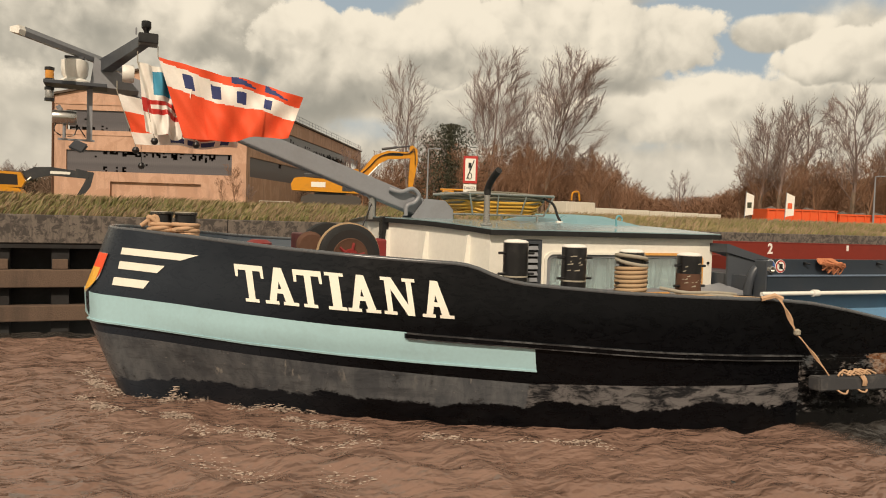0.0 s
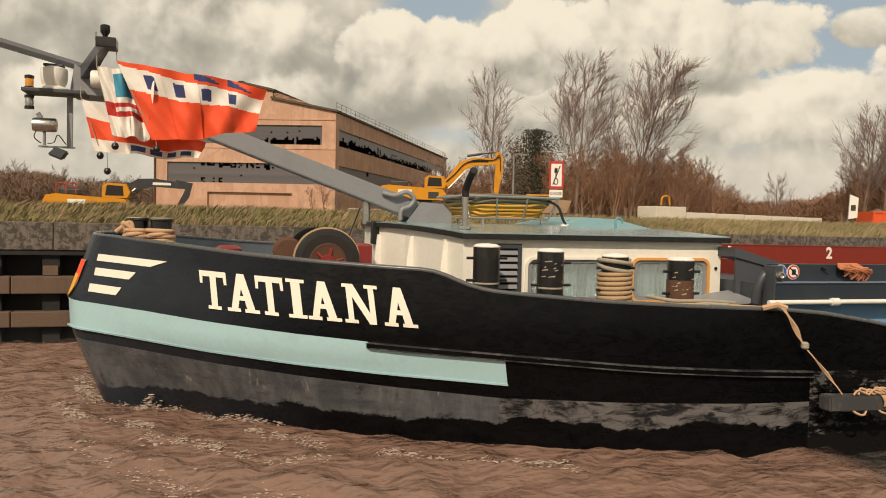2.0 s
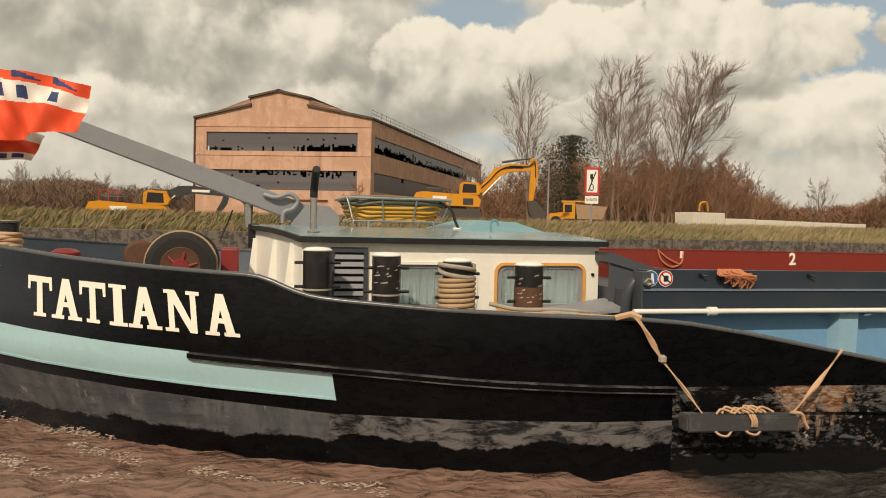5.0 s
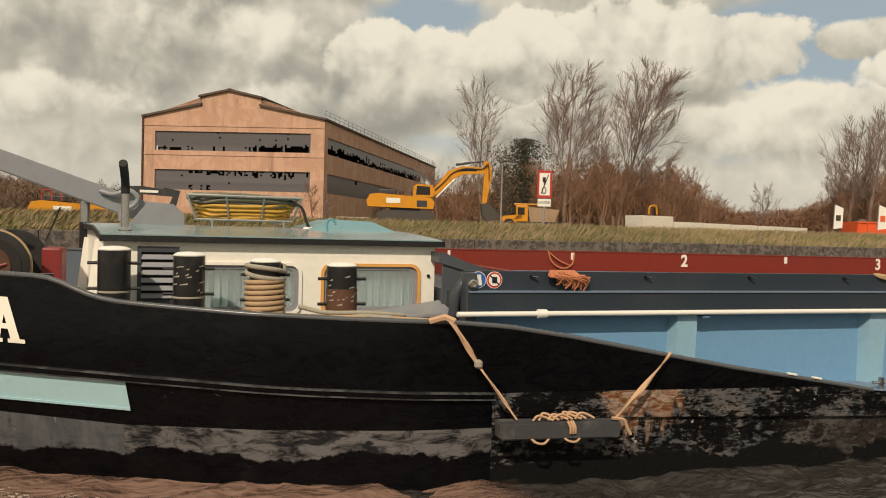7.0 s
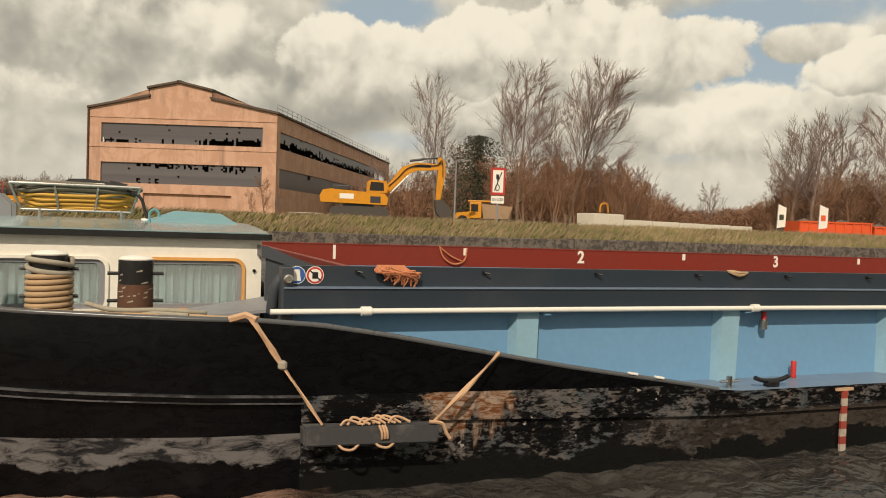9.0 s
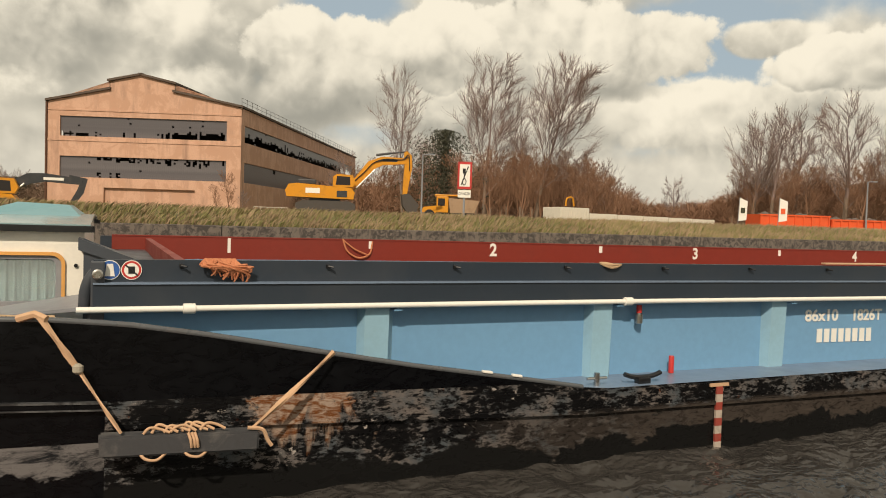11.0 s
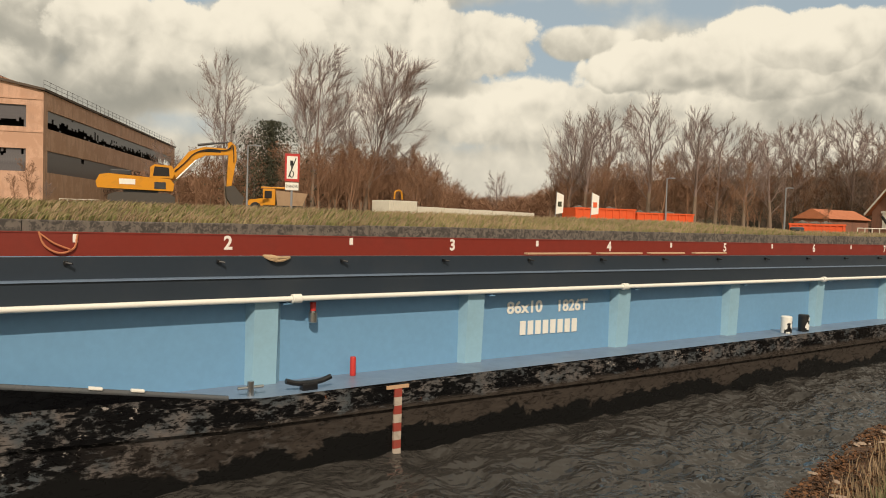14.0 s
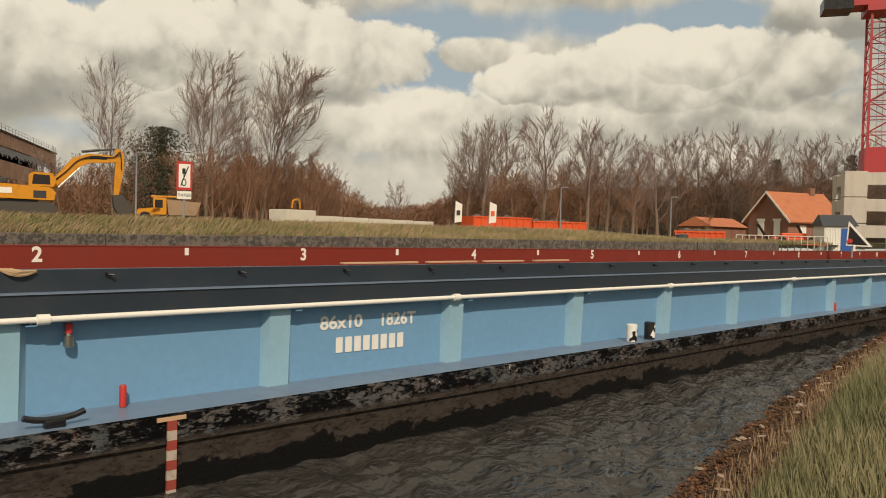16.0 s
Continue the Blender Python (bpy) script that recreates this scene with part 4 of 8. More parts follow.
def build_deckhouse(barge):
    """House on the foredeck, with rounded window openings cut through its near wall."""
    plan = [(4.5, 8.95), (4.22, 10.8), (3.96, 11.7), (3.96, 12.5), (4.22, 13.4), (4.5, 15.25), (8.2, 15.25), (8.2, 8.95)]
    house = new("deckhouse")
    house.parent = barge
    house["label"] = "cream deckhouse with a cambered blue-grey roof"

    def roof_z(y):
        return 2.53 + .095 * (1 - ((y - YC) / 3.2) ** 2)

    bm = B()
    z0 = 1.3
    loop = plan
    for (xa, ya), (xb, yb) in zip(loop, loop[1:]):
        n = 6
        for i in range(n):
            x0, y0 = xa + (xb - xa) * i / n, ya + (yb - ya) * i / n
            x1, y1 = xa + (xb - xa) * (i + 1) / n, ya + (yb - ya) * (i + 1) / n
            bm.faces.new([bm.verts.new(p) for p in ((x0, y0, z0), (x1, y1, z0), (x1, y1, roof_z(y1) - .03), (x0, y0, roof_z(y0) - .03))])
    bmesh.ops.remove_doubles(bm, verts=bm.verts, dist=.001)
    bmesh.ops.recalc_face_normals(bm, faces=bm.faces)
    part("house_wall", bm, "cream", house)
    # near wall with openings, 5 cm thick
    wins = [(5.32, 6.60, 1.66, 2.26), (6.82, 8.02, 1.66, 2.26)]
    bm = B()
    for y in (8.95, 9.0):
        outer = [(4.5, 1.3), (8.2, 1.3), (8.2, 2.5), (4.5, 2.5)]
        edges = []

        def ring(pts):
            v = [bm.verts.new((px_, y, pz_)) for px_, pz_ in pts]
            for i in range(len(v)):
                edges.append(bm.edges.new((v[i], v[(i + 1) % len(v)])))

        ring(outer)
        for w in wins:
            ring(round_rect(*w, .12))
        bmesh.ops.triangle_fill(bm, edges=edges, use_beauty=True)
    for w in wins:
        pts = round_rect(*w, .12)
        for i in range(len(pts)):
            a, b = pts[i], pts[(i + 1) % len(pts)]
            bm.faces.new([bm.verts.new(p) for p in ((a[0], 8.95, a[1]), (b[0], 8.95, b[1]), (b[0], 9.0, b[1]), (a[0], 9.0, a[1]))])
    bmesh.ops.recalc_face_normals(bm, faces=bm.faces)
    part("near_wall", bm, "cream", house)
    for i, w in enumerate(wins):
        x0, x1, za, zb = w
        bm = B()
        frame_ring(bm, round_rect(x0, x1, za, zb, .12), round_rect(x0 + .035, x1 - .035, za + .035, zb - .035, .10), 8.925, 8.99)
        part("window_surround", bm, "orangetrim" if i else "cream", house, "varnished window surround")
        bm = B()
        frame_ring(bm, round_rect(x0 + .035, x1 - .035, za + .035, zb - .035, .10), round_rect(x0 + .10, x1 - .09, za + .09, zb - .075, .07), 8.955, 8.985)
        part("window_frame", bm, "grey", house)
        bm = B()
        box(bm, x0 + .06, x1 - .06, 8.966, 8.972, za + .05, zb - .05)
        g = part("window_pane", bm, "glass", house)
        g.visible_shadow = False
        bm = B()
        cols = []
        n = 60
        for k in range(n + 1):
            x = x0 - .02 + (x1 - x0 + .04) * k / n
            y = 9.10 + .025 * math.sin(k * 1.35) + .012 * math.sin(k * 3.1)
            cols.append([bm.verts.new((x, y, za - .05)), bm.verts.new((x, y, zb + .03))])
        for a, b in zip(cols, cols[1:]):
            bm.faces.new((a[0], b[0], b[1], a[1]))
        smooth(part("curtain", bm, "curtain", house, "pleated net curtain, darkened for the reflection in the pane"))
    # near-black sheet stands for the shaded room behind the curtains
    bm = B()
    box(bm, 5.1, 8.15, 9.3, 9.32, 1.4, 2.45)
    part("room_shade_sheet", bm, "void", house)
    # roof plate and black fascia
    bm = B()
    ys = span(8.86, 15.34, 14)
    cols = []
    for y in ys:
        xf = lerp(y, [8.86, 10.8, 11.7, 12.5, 13.4, 15.34], [4.47, 4.16, 3.90, 3.90, 4.16, 4.47])
        cols.append([bm.verts.new((xf, y, roof_z(y))), bm.verts.new((8.26, y, roof_z(y))), bm.verts.new((8.26, y, roof_z(y) + .025)), bm.verts.new((xf, y, roof_z(y) + .025))])
    for a, b in zip(cols, cols[1:]):
        for r in range(4):
            bm.faces.new((a[r], b[r], b[(r + 1) % 4], a[(r + 1) % 4]))
    bm.faces.new(cols[0])
    bm.faces.new(cols[-1][::-1])
    bmesh.ops.recalc_face_normals(bm, faces=bm.faces)
    smooth(part("roof", bm, "roof", house, "glossy blue-grey cambered roof"), .5)
    bm = B()
    outl = [(8.27, 8.845)] + [(lerp(y, [8.86, 10.8, 11.7, 12.5, 13.4, 15.34], [4.46, 4.15, 3.89, 3.89, 4.15, 4.46]), y) for y in span(8.845, 15.35, 14)] + [(8.27, 15.35)]
    for (xa, ya), (xb, yb) in zip(outl, outl[1:]):
        za, zb = roof_z(ya), roof_z(yb)
        hexa(bm, [(xa, ya, za - .055), (xb, yb, zb - .055), (xb + .03, yb + .02, zb - .055), (xa + .03, ya + .02, za - .055)], [(xa, ya, za + .012), (xb, yb, zb + .012), (xb + .03, yb + .02, zb + .012), (xa + .03, ya + .02, za + .012)])
    part("fascia", bm, "black", house, "black roof edge")
    # louvre
    lou = B()
    frame_ring(lou, [(4.83, 1.80), (5.26, 1.80), (5.26, 2.42), (4.83, 2.42)], [(4.87, 1.84), (5.21, 1.84), (5.21, 2.36), (4.87, 2.36)], 8.915, 8.955)
    part("louvre_frame", lou, "darkgrey", house, "grey ventilation louvre")
    # near-black sheet in place of the shade behind the slats
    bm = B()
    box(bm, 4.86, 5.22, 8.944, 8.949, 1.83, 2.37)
    part("louvre_shade_back", bm, "void", house)
    for k in range(6):
        z = 1.855 + k * .085
        bm = B()
        hexa(bm, [(4.87, 8.915, z), (5.21, 8.915, z), (5.21, 8.94, z + .045), (4.87, 8.94, z + .045)], [(4.87, 8.915, z + .008), (5.21, 8.915, z + .008), (5.21, 8.94, z + .053), (4.87, 8.94, z + .053)])
        part("louvre_slat", bm, "grey", house)
    # front ribs
    for y, x in ((9.4, 4.42), (10.5, 4.25), (11.5, 4.0)):
        bm = B()
        hexa(bm, [(x - .16, y, 1.35), (x + .05, y, 1.35), (x + .05, y + .06, 1.35), (x - .16, y + .06, 1.35)], [(x - .03, y, 2.45), (x + .05, y, 2.45), (x + .05, y + .06, 2.45), (x - .03, y + .06, 2.45)])
        part("front_rib", bm, "cream", house)
    bm = B()
    box(bm, 3.90, 4.05, 11.55, 11.72, 2.30, 2.66, .01)
    part("mast_hinge", bm, "black", house)
    # teal skylight at the after end of the roof
    bm = B()
    hexa(bm, [(6.75, 10.3, 2.56), (8.2, 10.1, 2.55), (8.2, 14.2, 2.55), (6.75, 13.9, 2.56)], [(7.35, 11.4, 2.79), (7.95, 11.4, 2.77), (7.95, 12.8, 2.77), (7.35, 12.8, 2.79)])
    part("skylight", bm, "teal", house, "teal hipped skylight hatch")
    bm = B()
    pipe(bm, curve_points([(7.0, 9.7, 2.62), (7.0, 9.7, 2.74), (7.05, 9.7, 2.78), (7.1, 9.7, 2.74), (7.1, 9.7, 2.70)], 14), .016, 8)
    part("roof_vent", bm, "teal", house)
    bm = B()
    rod(bm, (8.12, 8.96, 2.12), (8.12, 8.93, 2.12), .02)
    part("wall_port", bm, "black", house)
    # heating flue
    bm = B()
    rod(bm, (4.66, 9.4, 2.58), (4.66, 9.4, 3.02), .042, n=16)
    lathe(bm, [(.075, 2.585), (.075, 2.60), (.05, 2.62)], (4.66, 9.4, 0), 16)
    smooth(part("flue", bm, "steel", house, "stainless heating flue"))
    bm = B()
    pipe(bm, curve_points([(4.66, 9.4, 3.0), (4.66, 9.38, 3.1), (4.66, 9.25, 3.22), (4.66, 9.08, 3.32)], 14), .047, 12)
    smooth(part("flue_cowl", bm, "rubber", house, "sooty black flue elbow"), 1)
    return house


def round_rect(x0, x1, z0, z1, r, n=6):
    pts = []
    for cx, cz, a0 in ((x1 - r, z0 + r, -90), (x1 - r, z1 - r, 0), (x0 + r, z1 - r, 90), (x0 + r, z0 + r, 180)):
        for i in range(n + 1):
            a = radians(a0 + 90 * i / n)
            pts.append((cx + r * math.cos(a), cz + r * math.sin(a)))
    return pts


def frame_ring(bm, outer, inner, y0, y1):
    n = len(outer)
    vo = [[bm.verts.new((p[0], y, p[1])) for p in outer] for y in (y0, y1)]
    vi = [[bm.verts.new((p[0], y, p[1])) for p in inner] for y in (y0, y1)]
    for i in range(n):
        j = (i + 1) % n
        bm.faces.new((vo[0][i], vo[0][j], vi[0][j], vi[0][i]))
        bm.faces.new((vo[1][j], vo[1][i], vi[1][i], vi[1][j]))
        bm.faces.new((vo[0][j], vo[0][i], vo[1][i], vo[1][j]))
        bm.faces.new((vi[0][i], vi[0][j], vi[1][j], vi[1][i]))
    bmesh.ops.recalc_face_normals(bm, faces=bm.faces)
    return bm


barge = build_barge()
build_deckhouse(barge)


# ---- water, banks and ground ----
RNG = random.Random(7)
QUAY = 18.1


def grid_sheet(name, xs, ys, zf, material, kind="structure", label="", category=""):
    vs = [(x, y, zf(x, y)) for y in ys for x in xs]
    n = len(xs)
    fs = [(j * n + i, j * n + i + 1, (j + 1) * n + i + 1, (j + 1) * n + i) for j in range(len(ys) - 1) for i in range(n - 1)]
    me = bpy.data.meshes.new(name)
    me.from_pydata(vs, [], fs)
    me.polygons.foreach_set("use_smooth", [True] * len(fs))
    me.materials.append(M[material])
    return tagged(new(name, me), label, category, "", kind)


def edge_y(x):
    """Line of the near bank's stone edge."""
    return lerp(x, [-40, 0, 6.15, 8.84, 12.2, 17.2, 22.7, 30, 90], [1.6, 2.3, 3.57, 4.16, 4.86, 5.7, 6.6, 6.9, 6.9])


def wave(x, y):
    p = Vector((x * .9, y * 1.2, 0))
    h = (.5 - abs(noise.noise(p * 1.1))) * .22 + (.5 - abs(noise.noise(p * 2.7 + Vector((5, 2, 1))))) * .11 + noise.noise(p * .5) * .05 - .14
    h += (.5 - abs(noise.noise(p * 5.6 + Vector((1, 7, 3))))) * .035 * lerp(x, [3, 10], [.4, 1.2])
    return h * lerp(x, [3, 10], [.75, .90])


def build_water():
    xs = span(-12, 40, 900)
    ys = span(2.0, 8.2, 110) + span(8.4, 18.05, 50)
    w = grid_sheet("water", [-60, -30] + xs + [60, 120], ys, lambda x, y: wave(x, y), "water", "structure", "choppy brown canal water", "water")
    return w


def far_ground_z(x, y):
    """Grass bank behind the quay, then level ground; lower towards the lock."""
    low = lerp(x, [30, 42, 60], [0, -.35, -.45])
    prof = lerp(y, [18.4, 19.2, 20.5, 22.0, 24.0, 30.0, 45], [2.40, 2.46, 2.64, 2.78, 2.82, 2.80, 2.80])
    return prof + low * (1 if y > 20 else 0) + .05 * noise.noise(Vector((x * .4, y * .5, 3)))


def build_ground():
    xs = [-700, -300, -120, -60] + span(-40, 90, 130) + [130, 200, 400, 900]
    ys = span(18.4, 26, 18) + [28, 31, 35, 40, 50, 65, 90, 130, 200, 400, 900, 2500]
    grid_sheet("ground", xs, ys, far_ground_z, "ground", "structure", "rough grassy ground behind the quay", "ground")
    # near bank under the camera
    vs, fs = [], []
    xs = span(-40, 90, 260)
    offs = [0.0, .22, .6, 1.0, 1.6, 3.0, 8.0, 40.0]
    for x in xs:
        e = edge_y(x)
        for o in offs:
            z = lerp(o, [0, .22, .6, 1.0, 1.6, 3.0, 8, 40], [.22, .30, .42, .60, .82, 1.05, 1.2, 1.3]) + .05 * noise.noise(Vector((x * .8, o * 2, 0)))
            vs.append((x, e - o, z))
    n = len(offs)
    for i in range(len(xs) - 1):
        for j in range(n - 1):
            fs.append((i * n + j, i * n + j + 1, (i + 1) * n + j + 1, (i + 1) * n + j))
    me = bpy.data.meshes.new("near_bank")
    me.from_pydata(vs, [], fs)
    me.polygons.foreach_set("use_smooth", [True] * len(fs))
    me.materials.append(M["ground"])
    me.materials.append(M["weed"])
    me.polygons.foreach_set("material_index", [1 if (i % (n - 1)) < 3 else 0 for i in range(len(fs))])
    tagged(new("near_bank", me), "grassy canal bank sloping to a stone edge", "bank", "", "structure")
    # stone edge: rough blocks
    edge = tagged(new("bank_edge"), "old stone bank edge overgrown with brown weed", "bank edge", "", "structure")
    r = random.Random(3)
    x = 2.0
    while x < 34:
        ln = r.uniform(.35, .8)
        e0, e1 = edge_y(x), edge_y(x + ln - .03)
        bm = B()
        j = [r.uniform(-.05, .05) for _ in range(8)]
        hexa(bm, [(x, e0 - .55 + j[0], -.3), (x + ln - .03, e1 - .55 + j[1], -.3), (x + ln - .03, e1 + .06 + j[2], -.3), (x, e0 + .06 + j[3], -.3)],
             [(x, e0 - .55, .36 + j[4]), (x + ln - .03, e1 - .55, .36 + j[5]), (x + ln - .03, e1 + .0 + j[6], .27 + j[7]), (x, e0 + j[6], .27 + j[4] * .5)])
        part("edge_stone", bm, "weed", edge)
        x += ln


def build_quay():
    quay = tagged(new("quay_wall"), "weathered concrete quay wall over piling blackened for gap shade", "quay wall", "", "structure")
    r = random.Random(5)
    x = -46.0
    while x < 40:
        ln = r.choice((4.2, 5.0, 5.6))
        bm = B()
        box(bm, x, x + ln - .015, QUAY - .02 + r.uniform(-.015, .015), QUAY + .5, 1.86, 2.46 + r.uniform(-.015, .015), .012)
        part("coping_block", bm, "quay", quay)
        x += ln
    # piling kept near-black for the shade in the openings behind the timbers
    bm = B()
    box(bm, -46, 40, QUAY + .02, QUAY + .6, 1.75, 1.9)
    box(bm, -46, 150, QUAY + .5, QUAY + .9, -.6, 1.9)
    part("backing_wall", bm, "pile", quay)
    bm = B()
    box(bm, 40, 150, QUAY, QUAY + .5, -.5, 2.05, .02)
    part("low_wall", bm, "quay", quay)
    # timber guide: wales and posts before the dark wall
    for z0, z1, y in ((.93, 1.30, QUAY - .06), (.22, .55, QUAY - .06)):
        x = -46.0
        while x < 40:
            bm = B()
            box(bm, x, x + 5.98, y - .02, y + .26, z0, z1, .02)
            part("wale", bm, "timber", quay, "brown weathered timber wale")
            x += 6.0
    x = -46.0
    while x < 40:
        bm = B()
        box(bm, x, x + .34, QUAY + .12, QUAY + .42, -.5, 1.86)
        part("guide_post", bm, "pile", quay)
        bm = B()
        box(bm, x + .02, x + .32, QUAY + .05, QUAY + .2, 1.31, 1.52, .01)
        part("timber_block", bm, "timber", quay)
        x += 1.12


def blades(name, spots, height, lean, material, label, width=.012, per=1, seed=1, tall=1.0):
    r = random.Random(seed)
    vs, fs = [], []
    for x, y, z in spots:
        h = height * r.uniform(.45, 1.15)
        a = r.uniform(0, 2 * math.pi)
        w = width * r.uniform(.7, 1.4)
        dx, dy = lean[0] * h * r.uniform(.3, 1.3) + r.uniform(-.25, .25) * h, lean[1] * h * r.uniform(.3, 1.3) + r.uniform(-.25, .25) * h
        cx, cy = w * math.cos(a), w * math.sin(a)
        i = len(vs)
        vs += [(x - cx, y - cy, z - .03), (x + cx, y + cy, z - .03), (x + dx * .45 + cx * .7, y + dy * .45 + cy * .7, z + h * .6), (x + dx * .45 - cx * .7, y + dy * .45 - cy * .7, z + h * .6), (x + dx, y + dy, z + h * .95)]
        fs += [(i, i + 1, i + 2, i + 3), (i + 3, i + 2, i + 4)]
    me = bpy.data.meshes.new(name)
    me.from_pydata(vs, [], fs)
    me.materials.append(M[material])
    return tagged(new(name, me), label, "grass", "", "stuff")


def scraps(name, spots, size, tilt, material, label):
    """Flat ragged flakes lying on the bank."""
    r = random.Random(len(spots))
    vs, fs = [], []
    for p in spots:
        s = r.uniform(*size)
        nrm = Vector((r.gauss(0, tilt), r.gauss(0, tilt), 1)).normalized()
        _, u, w = frame_of(nrm)
        k, n = len(vs), 6
        st = r.uniform(.35, 1.0)
        a0 = r.uniform(0, 6.28)
        for j in range(n):
            a = a0 + 2 * math.pi * j / n
            q = Vector(p) + u * math.cos(a) * s * r.uniform(.6, 1.2) + w * math.sin(a) * s * st * r.uniform(.6, 1.2)
            vs += [tuple(q), tuple(Vector(p) + (q - Vector(p)) * .75 + nrm * s * .22)]
        for j in range(n):
            i0, i1 = k + 2 * j, k + 2 * ((j + 1) % n)
            fs.append((i0, i1, i1 + 1, i0 + 1))
        fs.append(tuple(k + 2 * j + 1 for j in range(n)))
    me = bpy.data.meshes.new(name)
    me.from_pydata(vs, [], fs)
    me.materials.append(M[material])
    return tagged(new(name, me), label, "weed" if "weed" in name else "stones", "", "stuff")


def build_grass():
    r = random.Random(11)
    spots, dry = [], []
    for _ in range(52000):
        x, y = r.uniform(-16, 56), 18.7 + 5.3 * r.random() ** 1.3
        if noise.noise(Vector((x * .5, y * .8, 9))) + r.uniform(-.5, .5) < .08:
            (dry if r.random() < .6 else spots).append((x, y, far_ground_z(x, y)))
        else:
            (spots if r.random() < .7 else dry).append((x, y, far_ground_z(x, y)))
    blades("quay_grass", spots, .17, (.9, 0), "grass", "windblown green grass on the quay bank", .020, seed=2)
    blades("quay_dry_grass", dry, .21, (1.0, 0), "drygrass", "windblown straw-coloured grass on the quay bank", .014, seed=3)
    near, neardry, tuft = [], [], []

    def bank_z(o):
        return lerp(o, [0, .22, .6, 1.0, 1.6, 3.0, 8, 40], [.22, .30, .42, .60, .82, 1.05, 1.2, 1.3])

    for _ in range(60000):
        x = 3.0 + 27 * r.random() ** 1.4
        o = 1.05 + 3.4 * r.random() ** 1.2
        near.append((x, edge_y(x) - o, bank_z(o)))
    for _ in range(13000):
        x = 3.0 + 27 * r.random() ** 1.3
        o = r.gauss(1.05, .42)
        if o > .3:
            neardry.append((x, edge_y(x) - o, bank_z(o)))
    for _ in range(36000):
        x = 3.0 + 27 * r.random() ** 1.3
        o = r.uniform(-.08, 1.05)
        if noise.noise(Vector((x * 1.6, o * 3, 4))) > r.uniform(-.25, .05):
            tuft.append((x, edge_y(x) - o, bank_z(max(0, o)) + r.uniform(.04, .085)))
    blades("bank_grass", near, .38, (.25, .15), "greengrass", "fresh green grass on the near bank", .007, seed=4)
    blades("bank_dry_grass", neardry, .21, (.3, .2), "drygrass", "pale dry grass stalks on the near bank", .005, seed=5)
    scraps("bank_weed", tuft, (.010, .028), .7, "weedtuft", "brown dried weed matted on the stone edge")
    chips = []
    for _ in range(190):
        x, o = 3.0 + 27 * r.random() ** 1.3, r.uniform(.0, .95)
        if noise.noise(Vector((x * 1.6, o * 3, 4))) < .12:
            chips.append((x, edge_y(x) - o, bank_z(o) + .075))
    scraps("bank_stones", chips, (.03, .095), .15, "palestone", "pale stones showing between the weed")


# ---- trees ----
def tree_mesh(name, seed, height, trunk_r, spread, lean, levels=4, kids=5, start=.25, up=.55, segs=5, twigs=True):
    r = random.Random(seed)
    vs, fs = [], []

    def limb(p, d, length, rad, level, n):
        sides = 6 if level == 0 else (4 if level == 1 else 3)
        rings = []
        pts = []
        cur, dirn = p.copy(), d.copy()
        for i in range(n + 1):
            k = i / n
            rr = rad * (1 - k * (.80 if level else .86)) + .0034
            _, u, w = frame_of(dirn)
            rings.append([len(vs) + j for j in range(sides)])
            for j in range(sides):
                a = 2 * math.pi * j / sides
                vs.append(cur + (u * math.cos(a) + w * math.sin(a)) * rr)
            pts.append((cur.copy(), dirn.copy(), rr))
            wob = .10 if level == 0 else .22
            dirn = (dirn + Vector((r.uniform(-wob, wob) + lean * .10, r.uniform(-wob, wob), r.uniform(-.02, .12) * (1 if level else .3)))).normalized()
            cur = cur + dirn * (length / n)
        for a, b in zip(rings, rings[1:]):
            for j in range(sides):
                fs.append((a[j], a[(j + 1) % sides], b[(j + 1) % sides], b[j]))
        if level >= levels:
            return
        cnt = kids + (3 if level == 0 else 0) + (2 if level == levels - 1 else 0)
        for c in range(cnt):
            k = (start if level == 0 else .18) + (1 - (start if level == 0 else .18)) * (c + r.random()) / cnt
            i = min(n - 1, int(k * n))
            (pa, da, ra), (pb, db, rb) = pts[i], pts[i + 1]
            f = k * n - i
            base = pa.lerp(pb, min(1, f))
            _, u, w = frame_of(da)
            a = r.uniform(0, 2 * math.pi)
            out = u * math.cos(a) + w * math.sin(a)
            ang = spread * r.uniform(.65, 1.2)
            nd = (da * math.cos(ang) + out * math.sin(ang) + Vector((lean * .25, 0, up * .35))).normalized()
            ln = length * (.55 if level == 0 else .50) * (1.2 - .6 * k) * r.uniform(.75, 1.2)
            limb(base, nd, ln, max(.0048, ra * .42), level + 1, max(2, segs - level))

    limb(Vector((0, 0, -.2)), Vector((lean * .08, 0, 1)).normalized(), height, trunk_r, 0, segs + 4)
    me = bpy.data.meshes.new(name)
    me.from_pydata([tuple(v) for v in vs], [], fs)
    return me


